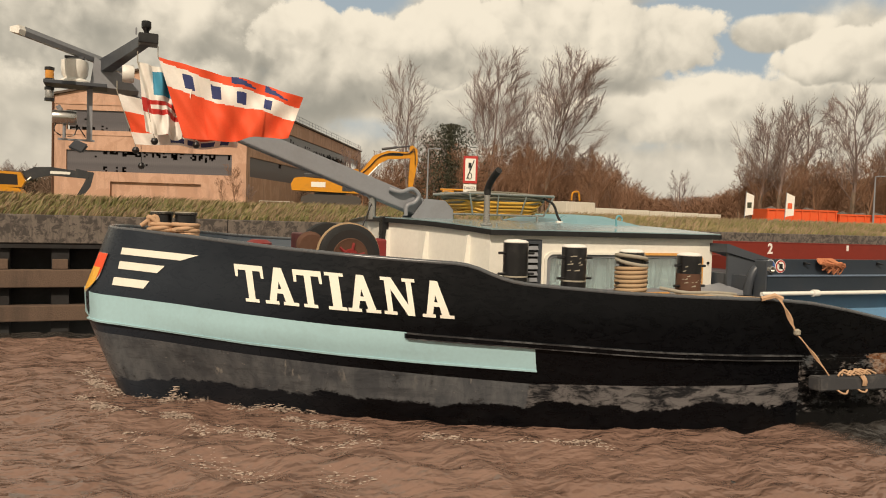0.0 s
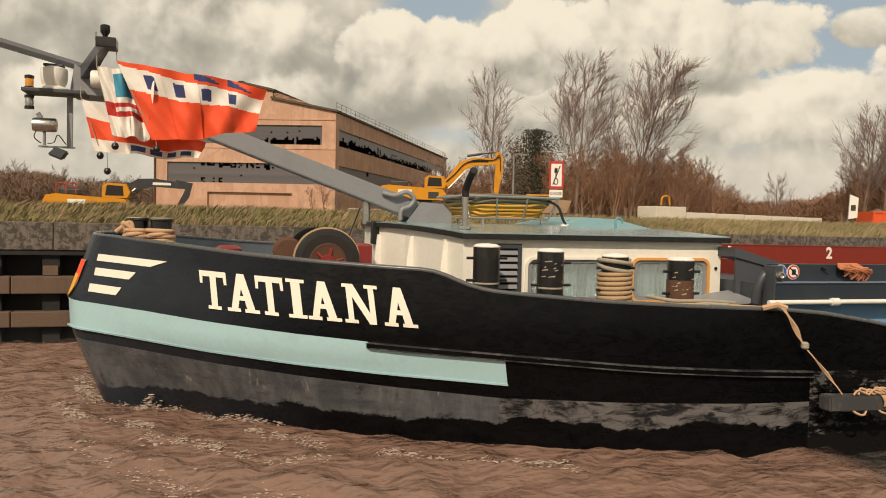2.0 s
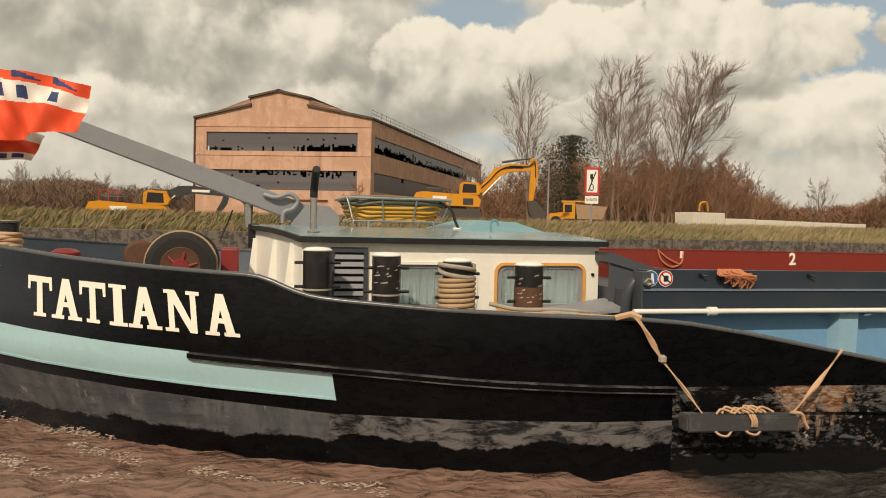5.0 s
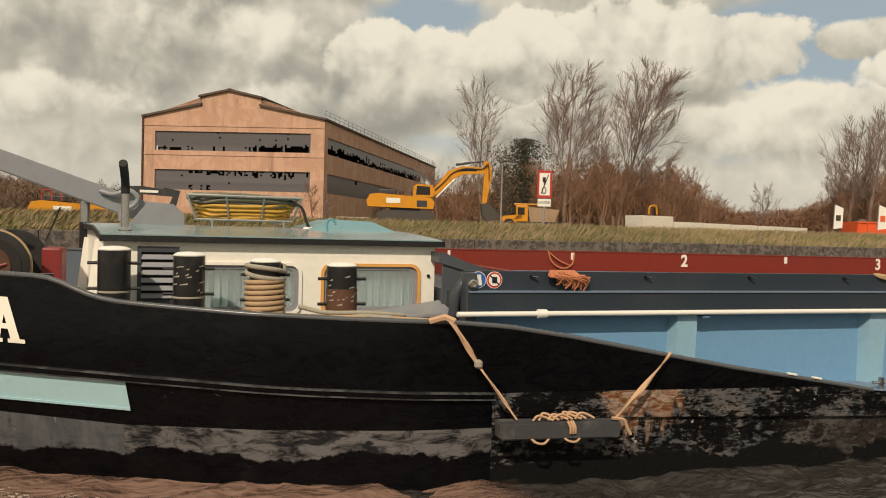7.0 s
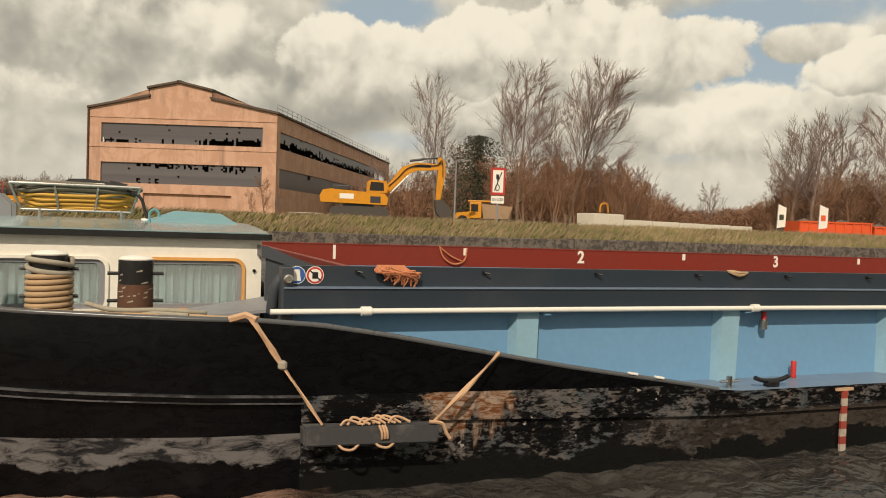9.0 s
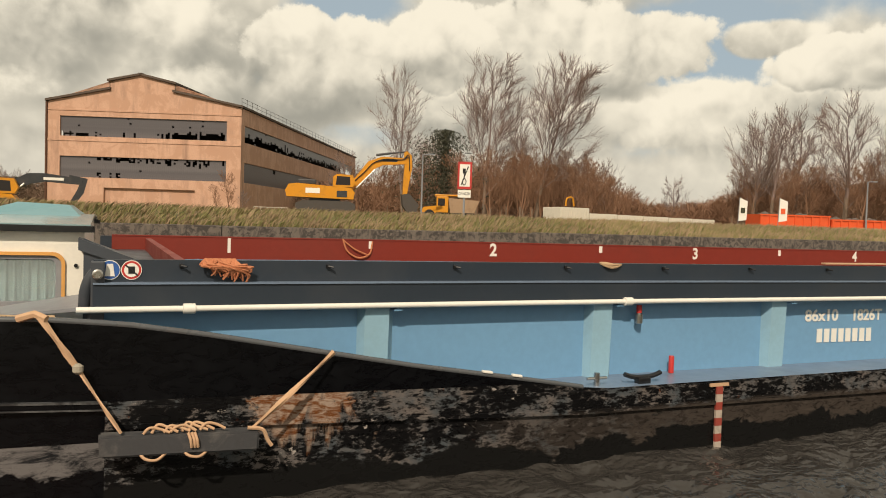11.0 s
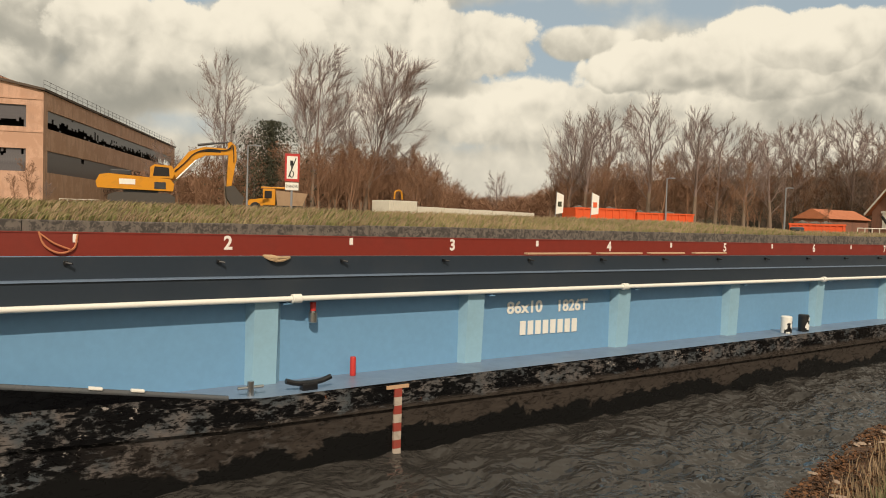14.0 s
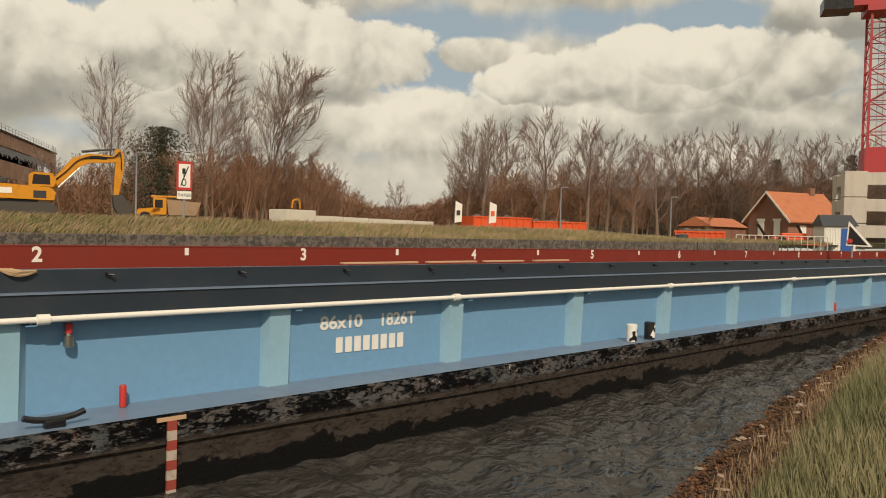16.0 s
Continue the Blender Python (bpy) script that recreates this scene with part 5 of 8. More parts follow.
def vase_tree(seed, height, trunk_r, lean, limbs=15, boughs=8, twigs=11, wide=.62, start=.16, upward=.55):
    """A wind-combed bare tree: one stem, long rising limbs, fans of fine twigs bent down the wind."""
    r = random.Random(seed)
    vs, fs = [], []

    def shoot(p, d, length, r0, r1, n, sides, curl, wob):
        pts, rings = [], []
        cur, dirn = p.copy(), d.normalized()
        for i in range(n + 1):
            rr = r0 + (r1 - r0) * i / n
            _, u, w = frame_of(dirn)
            rings.append(len(vs))
            for j in range(sides):
                a = 2 * math.pi * j / sides
                vs.append(tuple(cur + (u * math.cos(a) + w * math.sin(a)) * rr))
            pts.append((cur.copy(), dirn.copy()))
            dirn = (dirn + curl / n + Vector((r.uniform(-wob, wob), r.uniform(-wob, wob), r.uniform(-wob, wob)))).normalized()
            cur = cur + dirn * (length / n)
        for a, b in zip(rings, rings[1:]):
            for j in range(sides):
                k = (j + 1) % sides
                fs.append((a + j, a + k, b + k, b + j))
        return pts

    def along(pts, k):
        f = k * (len(pts) - 1)
        i = min(len(pts) - 2, int(f))
        return pts[i][0].lerp(pts[i + 1][0], f - i), pts[i][1]

    def aside(d, ang, a):
        _, u, w = frame_of(d)
        return d * math.cos(ang) + (u * math.cos(a) + w * math.sin(a)) * math.sin(ang)

    wind = Vector((lean, 0, .12))
    stem = shoot(Vector((0, 0, -.2)), Vector((lean * .12, 0, 1)), height * .86, trunk_r, .03, 12, 6, wind * .5, .07)
    for c in range(limbs + 1):
        k = start + (.97 - start) * (c + .4 * r.random()) / limbs
        p, d = along(stem, min(k, .99))
        ln = height * (.50 - .27 * k) * r.uniform(.8, 1.15)
        limb = shoot(p, aside(d, wide * r.uniform(.75, 1.15), c * 2.4 + r.uniform(-.5, .5)), ln, trunk_r * (.26 - .16 * k), .012, 8, 4, Vector((lean * .55, 0, upward)), .09)
        for b in range(boughs):
            q, e = along(limb, .22 + .76 * (b + r.random()) / boughs)
            bl = ln * r.uniform(.22, .42)
            bough = shoot(q, aside(e, r.uniform(.35, .75), r.uniform(0, 6.28)), bl, .015, .009, 4, 3, Vector((lean * .9, 0, upward * .8)), .12)
            for t in range(twigs):
                o, g = along(bough, .12 + .86 * (t + r.random()) / twigs)
                shoot(o, aside(g, r.uniform(.25, .8), r.uniform(0, 6.28)), bl * r.uniform(.32, .75), .012, .006, 2, 3, Vector((lean * 1.3, 0, .35)), .12)
    crown = bpy.data.meshes.new("crown")
    crown.from_pydata(vs, [], fs)
    crown.materials.append(M["poplartwig"])
    bm = B()
    pipe(bm, [stem[i][0] for i in range(5)], trunk_r * 1.06, 8, trunk_r * .72)
    trunk = bpy.data.meshes.new("trunk")
    bm.to_mesh(trunk)
    bm.free()
    trunk.materials.append(M["bark"])
    return {"trunk": trunk, "crown": crown}


def polar(az, dist):
    a = radians(az)
    return dist * math.sin(a), dist * math.cos(a)


def plant(name, me_list, az, dist, height_el, base_h, label, material="bark", group="", turn=0.0, z=2.75):
    """A bare tree whose top stands at the given angle over the eye's level."""
    x, y = polar(az, dist)
    top = EYE + dist * math.tan(radians(height_el))
    me = me_list
    s = (top - z) / base_h
    t = thing(name, label, "tree", group, at=(x, y, z))
    t.scale = (s, s, s)
    t.rotation_euler = (0, 0, radians(turn))
    for nm, m_ in me.items():
        ob = new(nm, m_)
        ob.parent = t
    return t


def split_tree(seed, height, trunk_r, spread, lean, mat_a, mat_b, **kw):
    """Trunk with limbs as one mesh, fine twigs as another."""
    full = tree_mesh("crown", seed, height, trunk_r, spread, lean, **kw)
    full.materials.append(M[mat_b])
    bm = B()
    pipe(bm, [(lean * .02 * k, 0, -.3 + height * .30 * k / 6) for k in range(7)], trunk_r * 1.12, 8, trunk_r * .78)
    trunk = bpy.data.meshes.new("trunk")
    bm.to_mesh(trunk)
    bm.free()
    trunk.materials.append(M[mat_a])
    return {"trunk": trunk, "crown": full}


def true_height(d):
    return max(v.co.z for v in d["crown"].vertices)


def build_trees():
    poplars = [vase_tree(1, 15, .16, .14, 16, 8, 14, .50, .22, .26), vase_tree(2, 15, .18, .16, 21, 10, 18, .60, .18, .28), vase_tree(9, 15, .20, .12, 22, 11, 18, .64, .18, .28)]
    broad = [vase_tree(s, 12, .24, .06, 17, 9, 13, wd, st, .40) for s, wd, st in ((4, .80, .20), (5, .92, .16), (6, .62, .30))]
    shrub = [split_tree(s, 7, .12, .7, .25, "bark", "twigred", levels=4, kids=6, start=.05, up=.6) for s in (7, 8)]
    ph, bh, sh = [true_height(d) for d in poplars], [true_height(d) for d in broad], [true_height(d) for d in shrub]
    pop = "tall bare poplar leaning in the wind"
    for i, (az, dist, el) in enumerate(((20.5, 78, 11.8), (26.5, 80, 12.9), (30.4, 82, 12.7))):
        plant("poplar", poplars[i], az, dist, el, ph[i], pop, group="poplars behind the quay", turn=0)
    bare = "bare broad-crowned tree among winter scrub"
    for az, dist, el, k, tn in ((40.2, 95, 3.9, 1, 20), (45.3, 92, 8.3, 0, 80), (46.6, 90, 8.6, 2, 10), (48.0, 96, 8.8, 1, 200), (51.0, 88, 9.6, 0, 130), (54.2, 86, 8.6, 2, 250), (55.6, 92, 8.0, 1, 300), (59.2, 84, 7.5, 1, 30), (60.8, 92, 7.6, 0, 200), (62.2, 100, 7.9, 1, 60), (64.0, 96, 8.2, 0, 120), (65.4, 90, 7.4, 1, 320), (66.6, 104, 7.7, 0, 160), (68.3, 100, 7.2, 1, 220), (69.6, 96, 7.4, 0, 100), (71.2, 98, 7.4, 1, 280), (74.5, 100, 7.2, 0, 310), (23.2, 96, 6.7, 1, 140), (22.4, 92, 6.3, 2, 260), (8.9, 70, 1.9, 2, 40), (16.4, 92, 5.2, 1, 70), (34.0, 90, 5.6, 2, 200), (35.5, 92, 5.0, 0, 260), (57.5, 90, 7.0, 2, 12), (-12.3, 110, 3.4, 0, 20), (-9.6, 115, 3.2, 1, 60), (-6.4, 112, 2.8, 2, 90), (-5.0, 112, 2.7, 1, 190), (-14.5, 110, 3.6, 2, 150)):
        plant("bare_tree", broad[k], az, dist + (32 if az > 58 else 0), el, bh[k], bare, group="bare trees behind the quay", turn=tn)
    bush = "leafless reddish shrub at the wood's edge"
    r = random.Random(21)
    for k in range(34):
        az = 23.5 + 14 * k / 34 + r.uniform(-.3, .3)
        plant("shrub", shrub[k % 2], az, r.uniform(70, 92), lerp(az, [22, 25, 31, 34, 36, 38], [4.4, 5.2, 5.8, 5.2, 3.8, 2.2]) * r.uniform(.75, 1.05), sh[k % 2], bush, group="shrubs by the wood", turn=r.uniform(0, 360))
    for k in range(36):
        az = 44 + 29 * k / 36 + r.uniform(-.3, .3)
        plant("shrub", shrub[k % 2], az, r.uniform(80, 98) + (34 if az > 58 else 0), r.uniform(3.2, 5.6), sh[k % 2], bush, group="shrubs by the wood", turn=r.uniform(0, 360))
    for az, d, el in ((7.2, 68, 2.2), (8.0, 68, 3.2), (56.6, 70, 1.6), (58.2, 72, 1.8), (60.0, 74, 1.5), (62.5, 76, 1.7), (17.2, 80, 4.2), (18.4, 82, 4.6), (19.4, 84, 4.8), (21.6, 84, 5.0)):
        plant("shrub", shrub[0], az, d, el, sh[0], bush, group="shrubs by the factory", turn=az * 40)
    build_woods()


def build_woods():
    """Far thicket: thousands of thin twigs in mounds, and dark ivy-clad stuff lower down."""
    r = random.Random(31)
    heaps = {"twigred": ([], []), "twigdark": ([], [])}
    azs = [-40, -16, -12, -8, -4, 6, 15, 19, 22, 25, 31, 34, 36.5, 38.5, 43, 45, 52, 58, 64, 72, 80, 95]
    els = [3.2, 2.6, 2.9, 2.5, 2.2, 2.0, 3.0, 4.0, 4.8, 5.0, 5.4, 5.0, 3.4, 1.9, 2.3, 4.6, 5.4, 5.6, 6.1, 6.0, 6.0, 5.0]
    for k in range(2500):
        az = r.uniform(-38, 90)
        if 0 < az < 13 and r.random() < .8:
            continue
        dist = r.uniform(92, 122) + (24 if az > 57 else 0)
        cx, cy = polar(az, dist)
        top = 2.7 + dist * math.tan(radians(lerp(az, azs, els))) * r.uniform(.55, 1.0) - 2.7
        count = 130
        vs, fs = heaps["twigdark" if az > 56 or az < 14 else "twigred"]
        rad = r.uniform(1.4, 2.8)
        for j in range(count):
            h = .12 + .86 * r.random() ** .7
            wide = rad * (1.15 - .75 * h)
            px_, py_ = cx + r.gauss(0, wide * .6), cy + r.gauss(0, wide * .6)
            z0 = 2.6 + top * h * .92
            ln = r.uniform(.35, 1.1)
            a = r.uniform(0, 6.28)
            tilt = r.uniform(.2, 2.2)
            w = r.uniform(.02, .065)
            dx, dy = math.cos(a) * tilt * ln * .6, math.sin(a) * tilt * ln * .6
            ln *= r.uniform(.2, .9)
            i = len(vs)
            vs += [(px_ - w, py_, z0), (px_ + w, py_, z0), (px_ + dx, py_ + dy, z0 + ln)]
            fs.append((i, i + 1, i + 2))
    for mt, lab in (("twigred", "leafless reddish-brown woodland behind the site"), ("twigdark", "dark leafless woodland behind the lock house")):
        me = bpy.data.meshes.new("far_woods")
        me.from_pydata(heaps[mt][0], [], heaps[mt][1])
        me.materials.append(M[mt])
        tagged(new("far_woods", me), lab, "woods", "", "stuff")
    # rising backdrop of wood floor and dense growth behind the twigs; darkened for shade between trees
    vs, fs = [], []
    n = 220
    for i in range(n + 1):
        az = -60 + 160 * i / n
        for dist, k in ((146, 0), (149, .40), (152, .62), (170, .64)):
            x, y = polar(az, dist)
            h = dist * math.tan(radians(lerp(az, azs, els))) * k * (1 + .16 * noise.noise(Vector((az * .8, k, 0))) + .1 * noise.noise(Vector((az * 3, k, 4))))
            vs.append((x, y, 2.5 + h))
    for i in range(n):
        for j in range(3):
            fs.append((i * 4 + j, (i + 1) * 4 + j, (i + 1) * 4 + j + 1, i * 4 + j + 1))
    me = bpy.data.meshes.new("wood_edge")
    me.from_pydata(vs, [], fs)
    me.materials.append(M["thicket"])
    tagged(new("wood_edge", me), "dense far woodland thicket, dark brown for the shade between trees", "woods", "", "stuff")
    # dark evergreen clumps
    for az, dist, el, wd in ((23.5, 76, 6.7, 6.4), (-5.4, 100, 2.0, 2.0), (71.5, 132, 5.6, 3.4), (67.0, 136, 5.4, 3.0)):
        x, y = polar(az, dist)
        top = dist * math.tan(radians(el))
        vs, fs = [], []
        for j in range(8000):
            h = r.random()
            lobe = .75 + .45 * noise.noise(Vector((h * 5, az, j % 7)))
            rr = abs(r.gauss(0, wd * .5)) * lobe * (1 - abs(h - .5) ** 2.2 * 3.2)
            a = r.uniform(0, 6.28)
            p = Vector((math.cos(a) * rr, math.sin(a) * rr, top * h))
            u = Vector((r.gauss(0, 1), r.gauss(0, 1), r.gauss(0, 1))).normalized() * .17
            w = Vector((r.gauss(0, 1), r.gauss(0, 1), r.gauss(0, 1))).normalized() * .06
            i = len(vs)
            vs += [p - u, p + w, p + u, p - w]
            fs.append((i, i + 1, i + 2, i + 3))
        me = bpy.data.meshes.new("foliage")
        me.from_pydata([tuple(v) for v in vs], [], fs)
        me.materials.append(M["evergreen"])
        t = thing("ivy_tree", "dark ivy-clad evergreen clump", "tree", "evergreen clumps", at=(x, y, 2.7))
        ob = new("foliage", me)
        ob.parent = t
        bm = B()
        rod(bm, (0, 0, -.2), (0, 0, top * .7), .16, .06, 7)
        part("trunk", bm, "bark", t)


# ---- factory ----
def build_factory():
    fac = thing("factory_hall", "derelict ochre factory hall with long rows of broken windows", "factory")
    C = Vector((11.4, 74.1, 0))
    FD = Vector((.933, -.36, 0))   # left to right along the front
    SD = Vector((.468, .883, 0))   # along the side, away
    W, LEN = 17.8, 56.0
    L0 = C - FD * W
    base, eave = 2.4, 12.72
    nF = Vector((-.36, -.933, 0))
    nS = Vector((.883, -.468, 0))

    def quad_wall(name, o, d, nrm, length, holes, z0, z1, material, thick=.35):
        """Wall with rectangular openings, built as bands and piers."""
        bm = B()

        def blk(a, b, za, zb):
            p, q = o + d * a, o + d * b
            i = -nrm * thick
            hexa(bm, [tuple(v + Vector((0, 0, za))) for v in (p, q, q + i, p + i)], [tuple(v + Vector((0, 0, zb))) for v in (p, q, q + i, p + i)])

        zs = sorted({z0, z1, *(h[2] for h in holes), *(h[3] for h in holes)})
        for za, zb in zip(zs, zs[1:]):
            cut = sorted((h[0], h[1]) for h in holes if h[2] <= za and h[3] >= zb)
            a = 0.0
            for ha, hb in cut:
                if ha > a:
                    blk(a, ha, za, zb)
                a = hb
            if a < length:
                blk(a, length, za, zb)
        return part(name, bm, material, fac)

    fh = [(1.15, 16.45, 9.6, 11.45), (1.15, 16.45, 5.8, 7.75), (5.2, 13.6, 2.4, 4.9)]
    quad_wall("front_wall", L0, FD, nF, W, fh, base, eave, "render")
    sh = [(1.0, 54.0, 9.6, 11.2), (1.0, 54.0, 5.8, 7.7)]
    quad_wall("side_wall", C, SD, nS, LEN, sh, base, eave, "render")
    # gable with its raised middle
    bm = B()
    prof = [(0, eave), (.315, 14.0), (.315, 14.72), (.475, 15.4), (.65, 14.66), (.65, 13.95), (1.0, eave)]
    lo = [L0 + FD * (W * u) + Vector((0, 0, z)) for u, z in prof]
    hi = [p - nF * .35 for p in lo]
    hexa(bm, [tuple(p) for p in lo], [tuple(p) for p in hi])
    bmesh.ops.triangulate(bm, faces=[f for f in bm.faces if len(f.verts) > 4])
    part("gable", bm, "render", fac)
    # roofs
    for (ua, za), (ub, zb) in zip(prof, prof[1:]):
        if ua == ub:
            continue
        bm = B()
        a, b = L0 + FD * (W * ua - .15) + nF * .25, L0 + FD * (W * ub + .15) + nF * .25
        far = SD * (LEN + .3)
        hexa(bm, [tuple(a + Vector((0, 0, za + .02))), tuple(b + Vector((0, 0, zb + .02))), tuple(b + far + Vector((0, 0, zb + .02))), tuple(a + far + Vector((0, 0, za + .02)))],
             [tuple(a + Vector((0, 0, za + .22))), tuple(b + Vector((0, 0, zb + .22))), tuple(b + far + Vector((0, 0, zb + .22))), tuple(a + far + Vector((0, 0, za + .22)))])
        part("roof", bm, "factoryroof", fac, "dark felted roof slope")
    for u, z0, z1 in ((.315, 13.9, 14.72), (.65, 13.9, 14.66)):
        a = L0 + FD * (W * u)
        bm = B()
        hexa(bm, [tuple(a + Vector((0, 0, z0))), tuple(a + FD * .1 + Vector((0, 0, z0))), tuple(a + FD * .1 + SD * LEN + Vector((0, 0, z0))), tuple(a + SD * LEN + Vector((0, 0, z0)))],
             [tuple(a + Vector((0, 0, z1))), tuple(a + FD * .1 + Vector((0, 0, z1))), tuple(a + FD * .1 + SD * LEN + Vector((0, 0, z1))), tuple(a + SD * LEN + Vector((0, 0, z1)))])
        part("lantern_wall", bm, "factoryroof", fac, "dark wall of the raised roof lantern")
    # cornice lines
    for z in (11.95, 9.15):
        bm = B()
        a, b = L0 + nF * .06, C + nF * .06
        hexa(bm, [tuple(v + Vector((0, 0, z))) for v in (a, b, b - nF * .1, a - nF * .1)], [tuple(v + Vector((0, 0, z + .16))) for v in (a, b, b - nF * .1, a - nF * .1)])
        part("cornice", bm, "render", fac)
    # interior darkness: near-black sheets stand for the shade inside the hall
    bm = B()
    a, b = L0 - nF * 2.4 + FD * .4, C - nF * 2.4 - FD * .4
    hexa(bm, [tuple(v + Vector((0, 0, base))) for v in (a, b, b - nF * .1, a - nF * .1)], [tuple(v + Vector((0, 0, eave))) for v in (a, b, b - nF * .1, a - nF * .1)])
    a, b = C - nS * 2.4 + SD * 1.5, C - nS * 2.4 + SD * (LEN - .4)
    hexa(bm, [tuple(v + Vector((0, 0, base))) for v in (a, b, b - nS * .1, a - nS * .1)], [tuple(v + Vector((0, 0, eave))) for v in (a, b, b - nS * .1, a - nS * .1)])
    part("hall_shade_sheet", bm, "void", fac)
    # glazing: panes with missing ones
    r = random.Random(13)

    def glaze(o, d, nrm, a0, a1, z0, z1, cols, rows, gone):
        w, h = (a1 - a0) / cols, (z1 - z0) / rows
        i_ = -nrm * .16
        protos = {}
        for c in range(cols):
            run = [r.random() < gone(c / cols, k / rows) for k in range(rows)]
            k = 0
            while k < rows:
                if run[k]:
                    k += 1
                    continue
                e = k
                while e < rows and not run[e]:
                    e += 1
                p = o + d * (a0 + w * c + .0005) + i_
                q = o + d * (a0 + w * (c + 1) - .0005) + i_
                key = (k, e)
                if key not in protos:
                    bm = B()
                    t_ = -nrm * .03
                    org = Vector((0, 0, 0))
                    dq = q - p
                    za, zb = z0 + h * k + .004, z0 + h * e - .004
                    hexa(bm, [tuple(v + Vector((0, 0, za))) for v in (org, dq, dq + t_, t_)], [tuple(v + Vector((0, 0, zb))) for v in (org, dq, dq + t_, t_)])
                    ob = part("pane", bm, "oldglass", fac)
                    protos[key] = ob.data
                else:
                    ob = new("pane", protos[key])
                    ob.parent = fac
                ob.location = p
                k = e

    def g1(u, v):
        k = .5 + .5 * math.sin(u * 97 + 4 * math.sin(u * 31))
        if u > .62:
            return .97 if v < .18 + .16 * k and k > .12 else .02
        return .8 if v < .12 + .10 * k and (u < .16 or k > .93) else .004

    def g2(u, v):
        k = .5 + .5 * math.sin(u * 83 + 5 * math.sin(u * 23))
        if .2 < u < .98 and .97 - (.12 + .34 * k * u) < v < .93:
            return .75 if k > .35 else .05
        return .7 if v < .25 * k and .1 < u < .4 and k > .8 else .006

    glaze(L0, FD, nF, 1.15, 16.45, 9.6, 11.45, 78, 12, g1)
    glaze(L0, FD, nF, 1.15, 16.45, 5.8, 7.75, 78, 12, g2)
    glaze(C, SD, nS, 1.0, 54.0, 9.6, 11.2, 110, 8, lambda u, v: .92 if v < .22 + .30 * (.5 + .5 * math.sin(u * 130 + 5 * math.sin(u * 47))) else .01)
    glaze(C, SD, nS, 1.0, 54.0, 5.8, 7.7, 60, 4, lambda u, v: .03)
    bm = B()
    a, b = L0 + FD * 5.2 - nF * .3, L0 + FD * 13.6 - nF * .3
    hexa(bm, [tuple(v + Vector((0, 0, base))) for v in (a, b, b - nF * .05, a - nF * .05)], [tuple(v + Vector((0, 0, 4.9))) for v in (a, b, b - nF * .05, a - nF * .05)])
    part("roller_door", bm, "render", fac, "closed brown roller door")
    # roof-edge railing along the side
    bm = B()
    for k in range(38):
        p = C + SD * (k * 1.5) + Vector((0, 0, eave + .2))
        rod(bm, p, p + Vector((0, 0, .75)), .025, n=4)
    for z in (.4, .75):
        rod(bm, C + Vector((0, 0, eave + .2 + z)), C + SD * LEN + Vector((0, 0, eave + .2 + z)), .022, n=4)
    part("roof_railing", bm, "grey", fac)
    bm = B()
    rod(bm, L0 + nF * .1 - FD * .05 + Vector((0, 0, base)), L0 + nF * .1 - FD * .05 + Vector((0, 0, eave)), .09, n=8)
    part("downpipe", bm, "iron", fac)


# ---- site machines and small structures ----
def build_excavator(name, az0, dist, flip, boom_mat, label, body_el):
    """Tracked excavator seen from its side; x runs from counterweight to bucket."""
    x0, y0 = polar(az0, dist)
    t = thing(name, label, "excavator", "excavators on the site", at=(x0, y0, 2.75))
    for y in (-1.2, 1.2):
        bm = B()
        pts = [(0.7, .05), (4.2, .05), (4.75, .3), (4.75, .75), (4.3, .98), (.7, .98), (.15, .75), (.15, .3)]
        hexa(bm, [(px_, y - .28, pz_) for px_, pz_ in pts], [(px_, y + .28, pz_) for px_, pz_ in pts])
        part("track", bm, "track", t)
    for i in range(9):
        bm = B()
        lathe(bm, [(.17, -.06), (.17, .0)], (.55 + .48 * i, -1.48, .30), 10, "y")
        part("track_roller", bm, "track", t)
    bm = B()
    box(bm, 1.2, 3.6, -1.0, 1.0, .8, 1.15)
    part("turntable", bm, "diggerdark", t)
    bm = B()
    pts = [(-.55, 1.25), (4.6, 1.15), (4.7, 1.7), (4.4, 2.05), (2.4, 2.15), (.2, 2.3), (-.4, 2.2), (-.65, 1.7)]
    hexa(bm, [(a, -1.3, b) for a, b in pts], [(a, 1.3, b) for a, b in pts])
    bmesh.ops.triangulate(bm, faces=[f for f in bm.faces if len(f.verts) > 4])
    part("upper_body", bm, "digger", t, "yellow upper structure with counterweight")
    bm = B()
    box(bm, .9, 2.0, -1.32, -1.31, 1.55, 1.95)
    part("maker_bars", bm, "white", t)
    bm = B()
    box(bm, 3.3, 4.1, -1.325, -1.31, 1.3, 1.8)
    part("side_panel", bm, "diggerdark", t)
    bm = B()
    pts = [(3.0, 2.1), (4.55, 2.1), (4.75, 2.5), (4.5, 3.05), (3.3, 3.1), (3.0, 2.9)]
    hexa(bm, [(a, -1.3, b) for a, b in pts], [(a, -.35, b) for a, b in pts])
    part("cab", bm, "digger", t)
    bm = B()
    hexa(bm, [(3.2, -1.31, 2.25), (4.35, -1.31, 2.25), (4.3, -1.31, 2.9), (3.3, -1.31, 2.95)], [(3.2, -1.29, 2.25), (4.35, -1.29, 2.25), (4.3, -1.29, 2.9), (3.3, -1.29, 2.95)])
    part("cab_window", bm, "void", t, "dark cab window")
    bm = B()
    box(bm, .3, 1.7, -.9, .9, 2.25, 2.62, .06)
    part("engine_hood", bm, "diggerdark", t)
    return t


